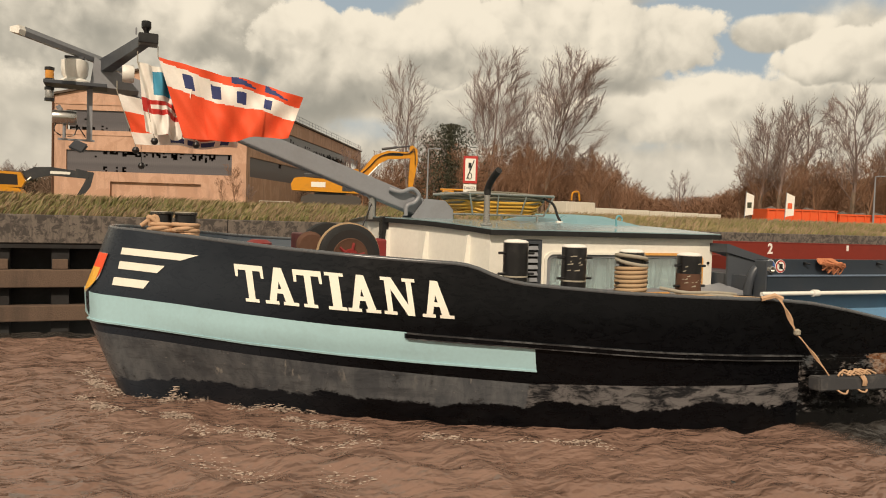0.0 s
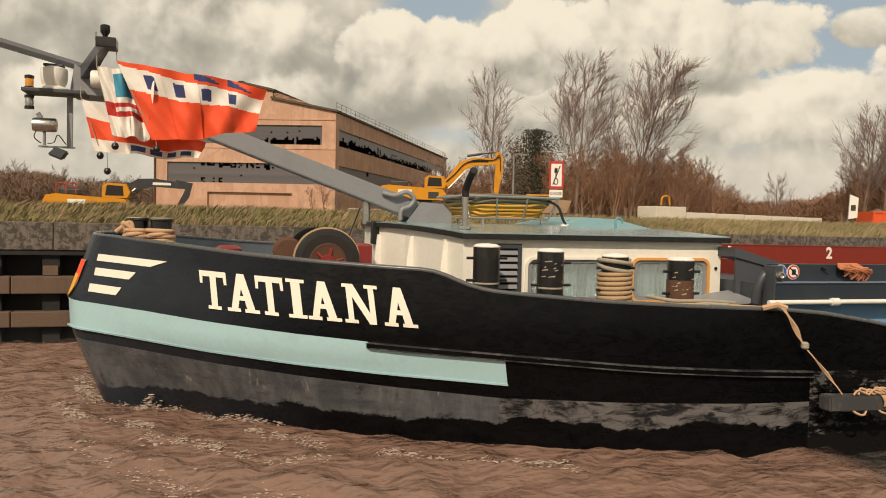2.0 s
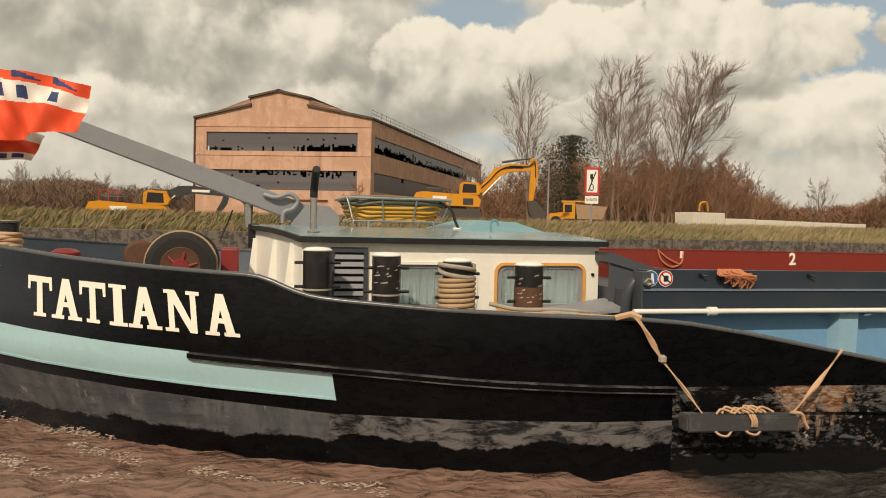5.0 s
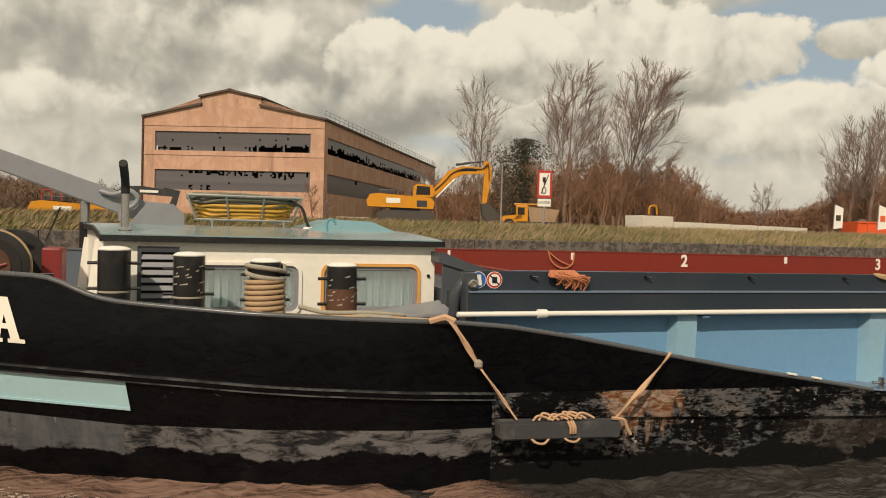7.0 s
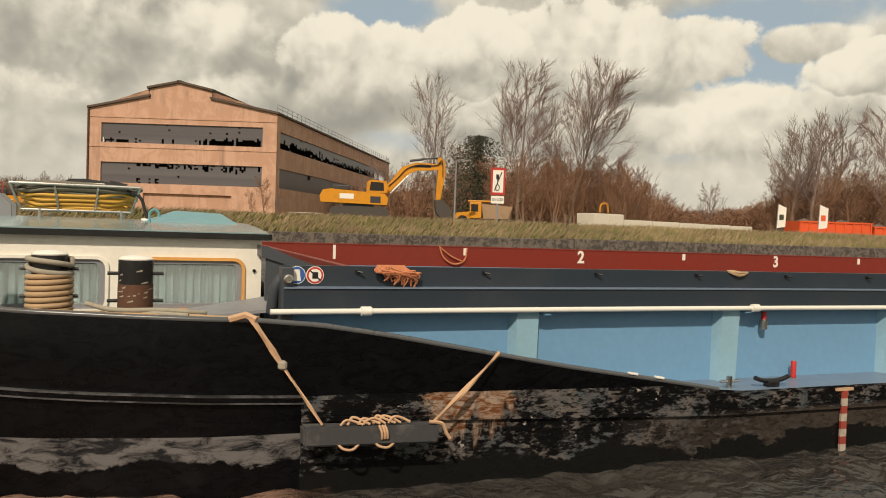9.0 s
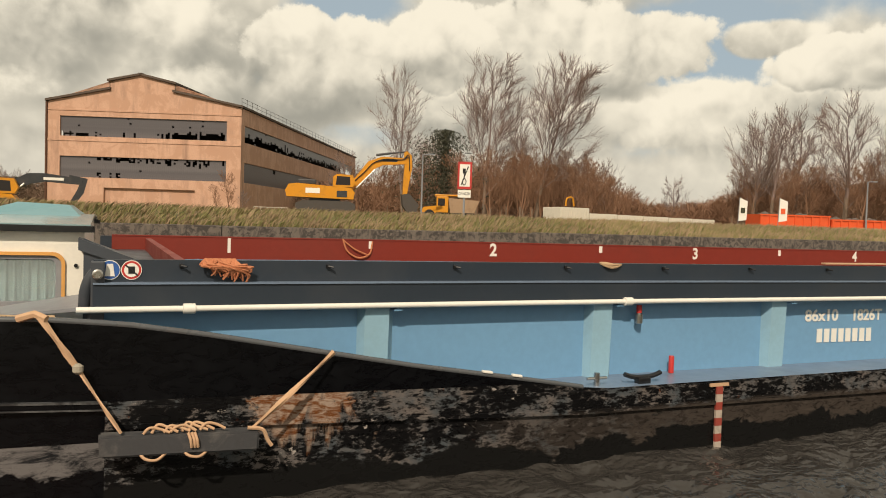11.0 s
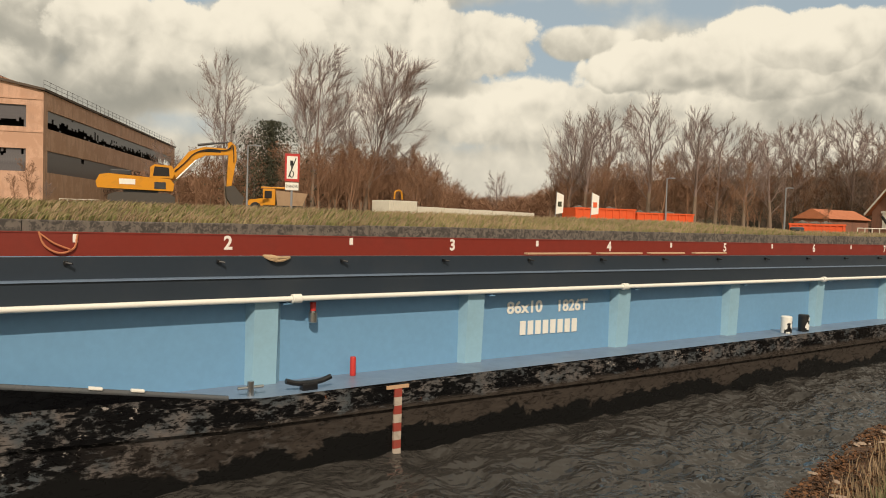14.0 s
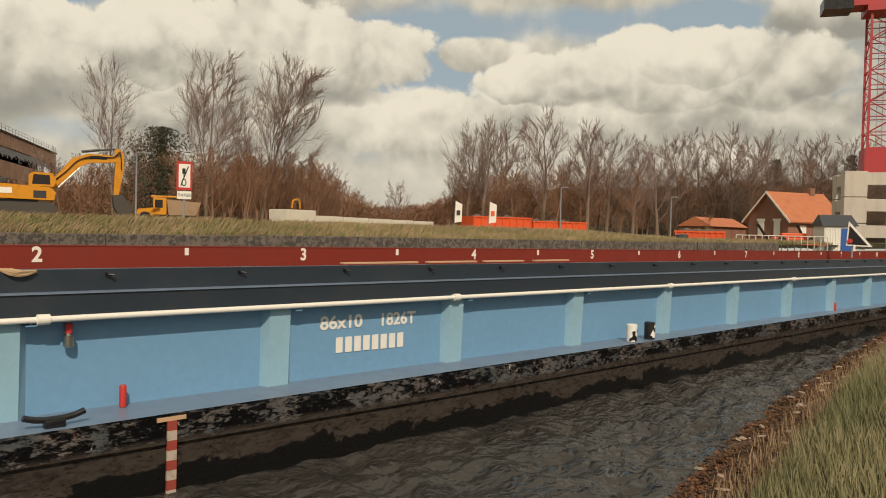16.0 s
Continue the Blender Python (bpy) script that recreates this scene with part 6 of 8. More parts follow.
def beam(bm, pts, half_w, y0=0.0):
    """Tapered box beam: pts are (x, z, depth)."""
    rings = []
    for i, (x, z, d) in enumerate(pts):
        a = pts[max(0, i - 1)]
        b = pts[min(len(pts) - 1, i + 1)]
        tx, tz = b[0] - a[0], b[1] - a[1]
        l = math.hypot(tx, tz)
        nx, nz = -tz / l * d / 2, tx / l * d / 2
        rings.append([bm.verts.new(p) for p in ((x + nx, y0 - half_w, z + nz), (x + nx, y0 + half_w, z + nz), (x - nx, y0 + half_w, z - nz), (x - nx, y0 - half_w, z - nz))])
    for a, b in zip(rings, rings[1:]):
        for j in range(4):
            bm.faces.new((a[j], a[(j + 1) % 4], b[(j + 1) % 4], b[j]))
    bm.faces.new(rings[0])
    bm.faces.new(rings[-1][::-1])
    bmesh.ops.recalc_face_normals(bm, faces=bm.faces)
    return bm


def build_site():
    # yellow excavator with raised boom
    t = build_excavator("excavator", 12.55, 62, 1, "digger", "yellow tracked excavator with its boom raised", 2)
    t.rotation_euler = (0, 0, radians(-14))
    t.location.z = 3.05
    bm = B()
    beam(bm, [(4.0, 1.7, .45), (5.2, 3.0, .62), (6.0, 3.95, .78), (6.9, 4.35, .66), (8.9, 4.40, .46)], .2)
    part("boom", bm, "digger", t, "cranked yellow boom")
    bm = B()
    beam(bm, [(8.75, 5.15, .25), (8.95, 4.8, .62), (9.0, 3.9, .62), (8.85, 2.6, .46), (8.75, 1.5, .32)], .17)
    part("dipper_arm", bm, "digger", t)
    bm = B()
    hexa(bm, [(8.5, -.5, 1.7), (9.1, -.5, 1.8), (9.9, -.5, .9), (9.7, -.5, .35), (9.0, -.5, .25), (8.6, -.5, .8)], [(8.5, .5, 1.7), (9.1, .5, 1.8), (9.9, .5, .9), (9.7, .5, .35), (9.0, .5, .25), (8.6, .5, .8)])
    part("bucket", bm, "track", t, "worn steel bucket")
    bm = B()
    rod(bm, (4.4, -.28, 1.6), (6.3, -.28, 3.6), .07, n=8)
    part("hydraulic_ram", bm, "steel", t)
    bm = B()
    rod(bm, (6.4, 0, 4.80), (7.6, 0, 5.0), .10, n=8)
    rod(bm, (7.6, 0, 5.0), (8.8, 0, 5.15), .06, n=8)
    part("dipper_ram", bm, "diggerdark", t)
    for k, dy in enumerate((-.24, -.27)):
        bm = B()
        pipe(bm, curve_points([(4.3, dy, 2.2 + .1 * k), (5.4, dy, 3.3), (6.2, dy, 4.15), (7.2, dy, 4.5 - .1 * k), (8.5, dy, 4.5), (9.0, dy, 4.9 - .2 * k), (9.1, dy, 3.6)], 24), .035, 5)
        part("hydraulic_hose", bm, "rubber", t)
    bm = B()
    box(bm, 6.9, 8.1, -.212, -.205, 4.30, 4.48)
    part("maker_bars", bm, "diggerdark", t)
    # second excavator, dark boom stretched low
    t = build_excavator("excavator", -9.9, 58, 1, "diggerdark", "tracked excavator with a lowered charcoal boom", 1)
    t.location.z = 1.55
    bm = B()
    beam(bm, [(3.4, 1.6, .45), (4.3, 2.6, .65), (5.3, 3.15, .7), (6.2, 3.25, .55), (8.4, 3.05, .4)], .2)
    part("boom", bm, "diggerdark", t, "charcoal boom")
    bm = B()
    beam(bm, [(7.6, 3.35, .3), (8.5, 3.1, .6), (8.3, 2.4, .45), (7.7, 1.4, .3)], .17)
    part("dipper_arm", bm, "diggerdark", t)
    bm = B()
    rod(bm, (3.6, -.3, 1.4), (5.0, -.3, 2.8), .06, n=8)
    part("hydraulic_ram", bm, "steel", t)
    bm = B()
    box(bm, 6.1, 7.3, -.23, -.21, 3.08, 3.26)
    part("maker_bars", bm, "white", t)
    bm = B()
    for a in (.2, .8, 1.4):
        rod(bm, (a, -1.2, 2.3), (a, -1.2, 3.0), .03, n=5)
    rod(bm, (.2, -1.2, 3.0), (1.4, -1.2, 3.0), .03, n=5)
    part("handrail", bm, "signred", t)

    # navigation sign
    x, y = polar(25.05, 37)
    s = thing("navigation_sign", "white sign with red border over a danger plate on a post", "sign", at=(x, y, 2.8))
    s.rotation_euler = (0, 0, radians(-20))
    bm = B()
    rod(bm, (0, .03, -.2), (0, .03, 2.75), .05, n=8)
    part("post", bm, "grey", s)
    bm = B()
    box(bm, -.34, .34, -.02, .02, 1.48, 2.78, .008)
    part("border", bm, "signred", s)
    bm = B()
    box(bm, -.25, .25, -.026, -.018, 1.6, 2.66)
    part("board", bm, "white", s)
    bm = B()
    pipe(bm, [(.09 * math.cos(a) - .02, -.032, 1.83 + .15 * math.sin(a)) for a in span(0, 2 * math.pi, 16)], .022, 5)
    rod(bm, (-.16, -.032, 1.68), (.17, -.032, 2.58), .024, n=5)
    box(bm, -.10, .04, -.036, -.028, 2.22, 2.46)
    rod(bm, (-.03, -.032, 2.0), (-.03, -.032, 2.25), .02, n=5)
    part("symbol", bm, "black", s)
    bm = B()
    box(bm, -.31, .31, -.02, .02, 1.07, 1.43, .006)
    part("danger_plate", bm, "white", s)
    writing("danger_lettering", "DANGER", .19, Matrix.Translation((0, -.026, 1.25)) @ FACING, "black", s, sx=.72)

    # lamp posts
    for az, d, el, group in ((21.9, 60, 4.9, 1), (52.3, 70, 3.4, -1), (60.1, 72, 2.8, 1)):
        x, y = polar(az, d)
        h = d * math.tan(radians(el)) + 2.7 - 2.6
        t = thing("street_lamp", "slender grey street lamp with a short arm", "street lamp", "street lamps", at=(x, y, 2.6))
        bm = B()
        rod(bm, (0, 0, -.2), (0, 0, h), .085, .05, 8)
        rod(bm, (0, 0, h), (.7, 0, h + .05), .035, n=6)
        part("pole", bm, "grey", t)
        bm = B()
        box(bm, .45, 1.0, -.12, .12, h, h + .1, .02)
        part("lamp_head", bm, "grey", t)

    # dump truck
    x, y = polar(22.3, 66)
    t = thing("dump_truck", "yellow articulated dump truck with a dusty tan body", "truck", at=(x, y, 2.6))
    t.rotation_euler = (0, 0, radians(-24))
    t.scale = (.84, .84, .95)
    bm = B()
    hexa(bm, [(-.6, -1.1, .9), (1.0, -1.1, .8), (1.0, -1.1, 1.5), (-.3, -1.1, 1.35)], [(-.6, 1.1, .9), (1.0, 1.1, .8), (1.0, 1.1, 1.5), (-.3, 1.1, 1.35)])
    part("bonnet", bm, "digger", t)
    bm = B()
    box(bm, 1.0, 2.2, -1.1, 1.1, .9, 2.35, .05)
    part("cab", bm, "digger", t)
    bm = B()
    box(bm, .8, 4.0, -1.15, 1.15, 2.36, 2.5, .03)
    part("canopy", bm, "digger", t)
    bm = B()
    hexa(bm, [(2.4, -1.2, .9), (4.8, -1.2, .9), (4.8, 1.2, .9), (2.4, 1.2, .9)], [(2.2, -1.35, 2.2), (5.3, -1.35, 2.0), (5.3, 1.35, 2.0), (2.2, 1.35, 2.2)])
    part("dump_body", bm, "tanbody", t, "dusty tan dump body")
    bm = B()
    box(bm, 1.15, 1.85, -1.12, -1.10, 1.5, 2.15)
    part("cab_window", bm, "void", t, "dark cab window")
    for a in (.3, 3.0, 4.3):
        bm = B()
        lathe(bm, [(.5, -1.2), (.6, -1.15), (.6, -.75), (.5, -.7)], (a, 0, .55), 14, "y")
        part("wheel", bm, "rubber", t)

    # pale barrier blocks in a row, receding
    p0, p1 = Vector((*polar(32.2, 52), 2.5)), Vector((*polar(43.0, 64), 2.35))
    d = (p1 - p0)
    n = 6
    for i in range(n):
        a = p0 + d * (i / n)
        b = p0 + d * ((i + .97) / n)
        u = (b - a)
        o = Vector((-u.y, u.x, 0)).normalized() * 1.2
        t = thing("pale_container", "low pale grey site container", "container", "pale containers in a row", at=tuple(a))
        bm = B()
        h = 1.40 if i == 0 else 1.08
        ln = u.length
        box(bm, 0, ln, 0, 1.8, 0, h, .03)
        part("body", bm, "paleskip", t)
        bm = B()
        for k in range(14):
            box(bm, .1 + k * (ln - .2) / 14, .1 + (k + .5) * (ln - .2) / 14, -.03, .0, .12, h - .12)
        part("ribs", bm, "paleskip", t)
        t.rotation_euler = (0, 0, math.atan2(u.y, u.x))
        if i == 0:
            bm = B()
            pipe(bm, curve_points([(.6, .2, 1.5), (.7, .2, 2.0), (1.2, .2, 2.05), (1.35, .2, 1.5)], 14), .06, 6)
            part("lifting_frame", bm, "digger", t)

    # orange-red containers
    for az0, az1, dist0, dist1, h, z, grp in ((45.9, 50.2, 66, 69, 1.25, 2.2, "a"), (50.3, 54.2, 69, 72, 1.0, 2.2, "a"), (60.4, 63.8, 60, 60, .55, 2.0, "b")):
        a, b = Vector((*polar(az0, dist0), z)), Vector((*polar(az1, dist1), z))
        u = b - a
        t = thing("skip_container", "orange-red open waste container", "container", "orange containers", at=tuple(a))
        t.rotation_euler = (0, 0, math.atan2(u.y, u.x))
        bm = B()
        ln = u.length
        box(bm, 0, ln, 0, .12, 0, h + .6)
        box(bm, 0, ln, 2.2, 2.32, 0, h + .6)
        box(bm, 0, .12, .12, 2.2, 0, h + .6)
        box(bm, ln - .12, ln, .12, 2.2, 0, h + .6)
        box(bm, .12, ln - .12, .12, 2.2, 0, .1)
        part("body", bm, "skip", t)
        bm = B()
        for k in range(9):
            xx = .1 + k * (ln - .2) / 8
            box(bm, xx - .06, xx + .06, -.07, 0, .05, h + .55)
        box(bm, -.04, ln + .04, -.08, .0, h + .5, h + .62)
        part("ribs", bm, "skip", t)
        bm = B()
        for k in range(12):
            lathe(bm, [(.5, 0), (.35, .25), (.05, .4)], (.6 + k * (ln - 1.2) / 11, 1.2, h + .3 + .15 * math.sin(k * 1.7)), 7)
        part("rubble_load", bm, "quay", t)

    # two leaning banner flags
    for az in (44.45, 47.0):
        x, y = polar(az, 62)
        t = thing("banner_flag", "white banner flag with an orange print on a pole", "flag", "banner flags by the containers", at=(x, y, 2.5))
        t.rotation_euler = (0, 0, radians(-45))
        bm = B()
        rod(bm, (0, 0, -.1), (.1, 0, 2.7), .03, n=6)
        part("pole", bm, "grey", t)
        bm = B()
        hexa(bm, [(.06, -.01, .9), (.62, -.05, 1.0), (.66, -.05, 2.4), (.12, -.01, 2.65)], [(.06, .01, .9), (.62, -.03, 1.0), (.66, -.03, 2.4), (.12, .01, 2.65)])
        part("cloth", bm, "flagwhite", t)
        bm = B()
        box(bm, .2, .5, -.06, -.05, 1.5, 1.9)
        part("print", bm, "skip" if az > 45 else "evergreen", t)

    # house by the lock
    x, y = polar(66.5, 92)
    h = thing("brick_house", "brick lock house with an orange tiled gable roof", "house", at=(x, y, 2.0))
    h.rotation_euler = (0, 0, radians(-110.5))
    h.scale = (0.90, 1.05, 0.93)
    bm = B()
    box(bm, -3.1, 3.1, 0, 7.5, 0, 3.1)
    part("wall", bm, "brick", h)
    bm = B()
    hexa(bm, [(-3.1, 0, 3.1), (3.1, 0, 3.1), (0, 0, 6.1)], [(-3.1, 7.5, 3.1), (3.1, 7.5, 3.1), (0, 7.5, 6.1)])
    part("gable", bm, "brick", h)
    bm = B()
    for s_ in (-1, 1):
        hexa(bm, [(s_ * 3.7, -.35, 2.65), (0, -.35, 6.2), (0, -.35, 6.4), (s_ * 3.75, -.35, 2.8)], [(s_ * 3.7, 7.9, 2.65), (0, 7.9, 6.2), (0, 7.9, 6.4), (s_ * 3.75, 7.9, 2.8)])
    bmesh.ops.recalc_face_normals(bm, faces=bm.faces)
    part("roof", bm, "tileroof", h, "orange tiled roof")
    bm = B()
    for s_ in (-1, 1):
        hexa(bm, [(s_ * 3.75, -.42, 2.6), (0, -.42, 6.15), (0, -.42, 6.4), (s_ * 3.8, -.42, 2.85)], [(s_ * 3.75, -.36, 2.6), (0, -.36, 6.15), (0, -.36, 6.4), (s_ * 3.8, -.36, 2.85)])
    bmesh.ops.recalc_face_normals(bm, faces=bm.faces)
    part("bargeboard", bm, "white", h)
    for a in (-1.5, 1.0):
        bm = B()
        box(bm, a, a + .95, -.06, .02, 1.2, 2.9)
        w = part("window", bm, "white", h, "white shuttered window")
        bm = B()
        box(bm, a - .15, a + 1.1, -.10, -.02, 2.9, 3.15)
        part("lintel", bm, "white", w)
    for yy in (1.6, 4.6):
        bm = B()
        box(bm, 3.08, 3.14, yy, yy + .9, .9, 2.4)
        part("window", bm, "white", h)
    bm = B()
    box(bm, -.35, .35, 5.6, 6.3, 5.6, 7.0, .03)
    part("chimney", bm, "brick", h)
    # low brick wing
    x, y = polar(62.8, 94)
    lw = thing("brick_annexe", "low tiled brick annexe half hidden by scrub", "building", at=(x, y, 2.0))
    bm = B()
    box(bm, 0, 9, 0, 4, 0, 2.0)
    part("wall", bm, "brick", lw)
    bm = B()
    hexa(bm, [(-.2, -.3, 2.0), (9.2, -.3, 2.0), (9.2, 4.2, 2.0), (-.2, 4.2, 2.0)], [(-.2, 1.8, 3.1), (9.2, 1.8, 3.1), (9.2, 2.0, 3.1), (-.2, 2.0, 3.1)])
    part("roof", bm, "tileroof", lw)

    # tower crane on its ballast
    x, y = polar(73.0, 66)
    c = thing("tower_crane", "red lattice tower crane on concrete ballast blocks", "crane", at=(x, y, 2.0))
    c.rotation_euler = (0, 0, radians(-62))
    H0, H1 = 7.6, 17.6
    hw = .95
    for sx_ in (-1, 1):
        for sy in (-1, 1):
            bm = B()
            box(bm, sx_ * hw - .08, sx_ * hw + .08, sy * hw - .08, sy * hw + .08, H0 - 1.6, H1)
            part("mast_chord", bm, "cranered", c)
    bm = B()
    k, z = 0, H0
    while z < H1 - .2:
        for sy in (-1, 1):
            rod(bm, (-hw, sy * hw, z), (hw, sy * hw, z), .04, n=5)
            rod(bm, (sy * hw, -hw, z), (sy * hw, hw, z), .04, n=5)
            s_ = 1 if k % 2 else -1
            rod(bm, (-hw * s_, sy * hw, z), (hw * s_, sy * hw, z + 1.15), .04, n=5)
            rod(bm, (sy * hw, -hw * s_, z), (sy * hw, hw * s_, z + 1.15), .04, n=5)
        z += 1.15
        k += 1
    part("mast_lattice", bm, "cranered", c)
    bm = B()
    for sx_ in (-.2, .2):
        rod(bm, (sx_, .3, H0), (sx_, .3, H1), .02, n=4)
    z = H0
    while z < H1:
        rod(bm, (-.2, .3, z), (.2, .3, z), .015, n=4)
        z += .35
    part("ladder", bm, "grey", c)
    bm = B()
    box(bm, -1.15, 1.15, -1.15, 1.15, H0 - 1.9, H0 - .05)
    part("mast_foot", bm, "cranered", c)
    bm = B()
    box(bm, -1.3, 1.3, -1.3, 1.3, H1, H1 + .5)
    box(bm, -3.2, 4.0, -1.0, 1.0, H1 + .5, H1 + 1.5)
    part("slewing_platform", bm, "cranered", c)
    bm = B()
    box(bm, -4.2, -2.2, -1.1, 1.1, H1 + .3, H1 + 1.2)
    part("machine_deck", bm, "black", c)
    for lv in range(3):
        for sx_ in (-1, 1):
            for sy in (-1, 1):
                bm = B()
                zz = .1 + lv * 1.9
                box(bm, sx_ * 1.9 - .75, sx_ * 1.9 + .75, sy * 1.9 - .75, sy * 1.9 + .75, zz, zz + 1.85, .03)
                part("ballast_block", bm, "concrete", c)
        bm = B()
        zz = .95 + lv * 1.9
        box(bm, -1.9, 1.9, -2.6, -2.2, zz, zz + .9, .03)
        part("ballast_beam", bm, "concrete", c)
        bm = B()
        box(bm, -2.6, -2.2, -1.9, 1.9, zz, zz + .9, .03)
        part("ballast_beam", bm, "concrete", c)

    # control shed, railing and signal by the lock
    x, y = polar(70.0, 56)
    s = thing("lock_shed", "small corrugated shed with a grey roof and blue door", "shed", at=(x, y, 1.9))
    s.rotation_euler = (0, 0, radians(-55))
    bm = B()
    box(bm, 0, 1.9, 0, 2.6, 0, 1.75)
    part("wall", bm, "white", s)
    bm = B()
    for k in range(12):
        rod(bm, (.08 + k * .155, -.01, .05), (.08 + k * .155, -.01, 1.7), .03, n=5)
    part("corrugation", bm, "white", s)
    bm = B()
    hexa(bm, [(-.15, -.15, 1.75), (2.05, -.15, 1.75), (2.05, 2.75, 1.75), (-.15, 2.75, 1.75)], [(-.05, 1.2, 2.5), (1.95, 1.2, 2.5), (1.95, 1.4, 2.5), (-.05, 1.4, 2.5)])
    part("roof", bm, "darkgrey", s)
    bm = B()
    box(bm, 1.0, 1.7, -.05, -.02, .1, 1.6)
    part("door", bm, "signblue", s, "blue door")
    x, y = polar(71.3, 46)
    s = thing("lock_signal", "black triangular lock signal board with a red light", "signal", at=(x, y, 1.9))
    s.rotation_euler = (0, 0, radians(-65))
    bm = B()
    hexa(bm, [(0, -.02, .55), (1.25, -.02, .5), (.1, -.02, 1.85)], [(0, .04, .55), (1.25, .04, .5), (.1, .04, 1.85)])
    part("rim", bm, "white", s)
    bm = B()
    hexa(bm, [(.07, -.03, .62), (1.02, -.03, .58), (.14, -.03, 1.62)], [(.07, -.015, .62), (1.02, -.015, .58), (.14, -.015, 1.62)])
    part("board", bm, "black", s)
    bm = B()
    lathe(bm, [(.13, 0), (.13, -.06)], (.18, -.03, .8), 16, "y")
    part("red_lens", bm, "signred", s)
    bm = B()
    rod(bm, (.3, .08, -.1), (.3, .08, .7), .05, n=8)
    part("post", bm, "grey", s)

    f = thing("lock_railing", "pale red-and-white painted lockside railing", "railing", at=(0, 0, 0))
    a, b = Vector((*polar(64.5, 50), 1.9)), Vector((*polar(70.2, 52), 1.9))
    for k in range(15):
        p = a.lerp(b, k / 14)
        bm = B()
        rod(bm, p, p + Vector((0, 0, 1.0)), .03, n=6)
        part("baluster", bm, "paleskip", f)
    for z in (.5, 1.0):
        bm = B()
        rod(bm, a + Vector((0, 0, z)), b + Vector((0, 0, z)), .03, n=6)
        part("rail", bm, "paleskip" if z > .6 else "skip", f)

    # orange machinery near the house
    x, y = polar(66.9, 66)
    t = thing("orange_loader", "orange site machine with a black arm", "machine", at=(x, y, 2.0))
    t.rotation_euler = (0, 0, radians(-60))
    bm = B()
    box(bm, 0, 3.0, 0, 1.6, .2, .85, .08)
    box(bm, .6, 2.4, .1, 1.5, .85, 1.2, .08)
    part("body", bm, "skip", t)
    for ax_, bx_ in ((-1.2, -.2), (1.7, 2.4)):
        bm = B()
        rod(bm, (ax_, .3, 1.9), (bx_, .3, .4), .11, n=6)
        part("arm", bm, "black", t)
    bm = B()
    for a_ in (.6, 2.8):
        lathe(bm, [(.4, -.1), (.45, 0), (.45, .3), (.4, .4)], (a_, -.1, .45), 14, "y")
    part("wheels", bm, "rubber", t)
    x, y = polar(60.9, 43)
    t = thing("quay_bollard", "grey mooring bollard at the wall's end", "bollard", at=(x, y, 1.9))
    bm = B()
    lathe(bm, [(.28, 0), (.28, .75), (.34, .78), (.34, .9), (.25, .95)], (0, 0, 0), 16)
    smooth(part("post", bm, "darkgrey", t))
    # fence wire and rubble by the factory
    t = thing("site_barrier", "bent grey wire barrier lying by the factory", "barrier", at=(*polar(9.9, 58), 2.8))
    bm = B()
    for k in range(6):
        rod(bm, (k * .5, 0, 0), (k * .5 - .2, 0, .55), .02, n=4)
    rod(bm, (-.2, 0, .55), (2.3, 0, .55), .025, n=4)
    part("bars", bm, "paleskip", t)


build_ground()
build_quay()
water = build_water()
build_factory()
build_site()
build_trees()
build_grass()


CRESTS = ((.55, 6.5, .07), (1.35, 8.0, .09), (2.5, 9.0, .07))


def crest_y(x, off):
    """Line of a diverging bow wave beside the hull."""
    return YC - lerp(x, SX, SH) - off * (1 + .10 * x) + .10 * noise.noise(Vector((x * 1.2, off, 0)))


def wash_z(x, y):
    h = .8 * wave(x * 1.1 - 14, y) + lerp(x, [1, 5, 8], [.13, .10, .08])
    for off, ln, a in CRESTS:
        if -.6 + off * .4 < x < ln + 1:
            d = (y - crest_y(x, off)) / (.16 if y > crest_y(x, off) else .30)
            h += a * math.exp(-d * d) * min(1, (x + .6 - off * .4) * 1.5, (ln + 1 - x) * .5) * (.75 + .6 * noise.noise(Vector((x * 1.7, off * 3, 2))))
    return h


def build_wash():
    """Muddy water that the bow pushes along, just over the calm sheet; its paler brown stands for sunlight."""
    xs, ys = span(-14, 11.5, 300), span(1.9, 8.4, 96) + span(8.5, 16.5, 70)
    ob = grid_sheet("sunlit_bow_wash", xs, ys, wash_z, "wash", "stuff", "muddy water churned up by the bow, in the brown of sunlit water", "water")
    return aboard(ob)


build_wash()


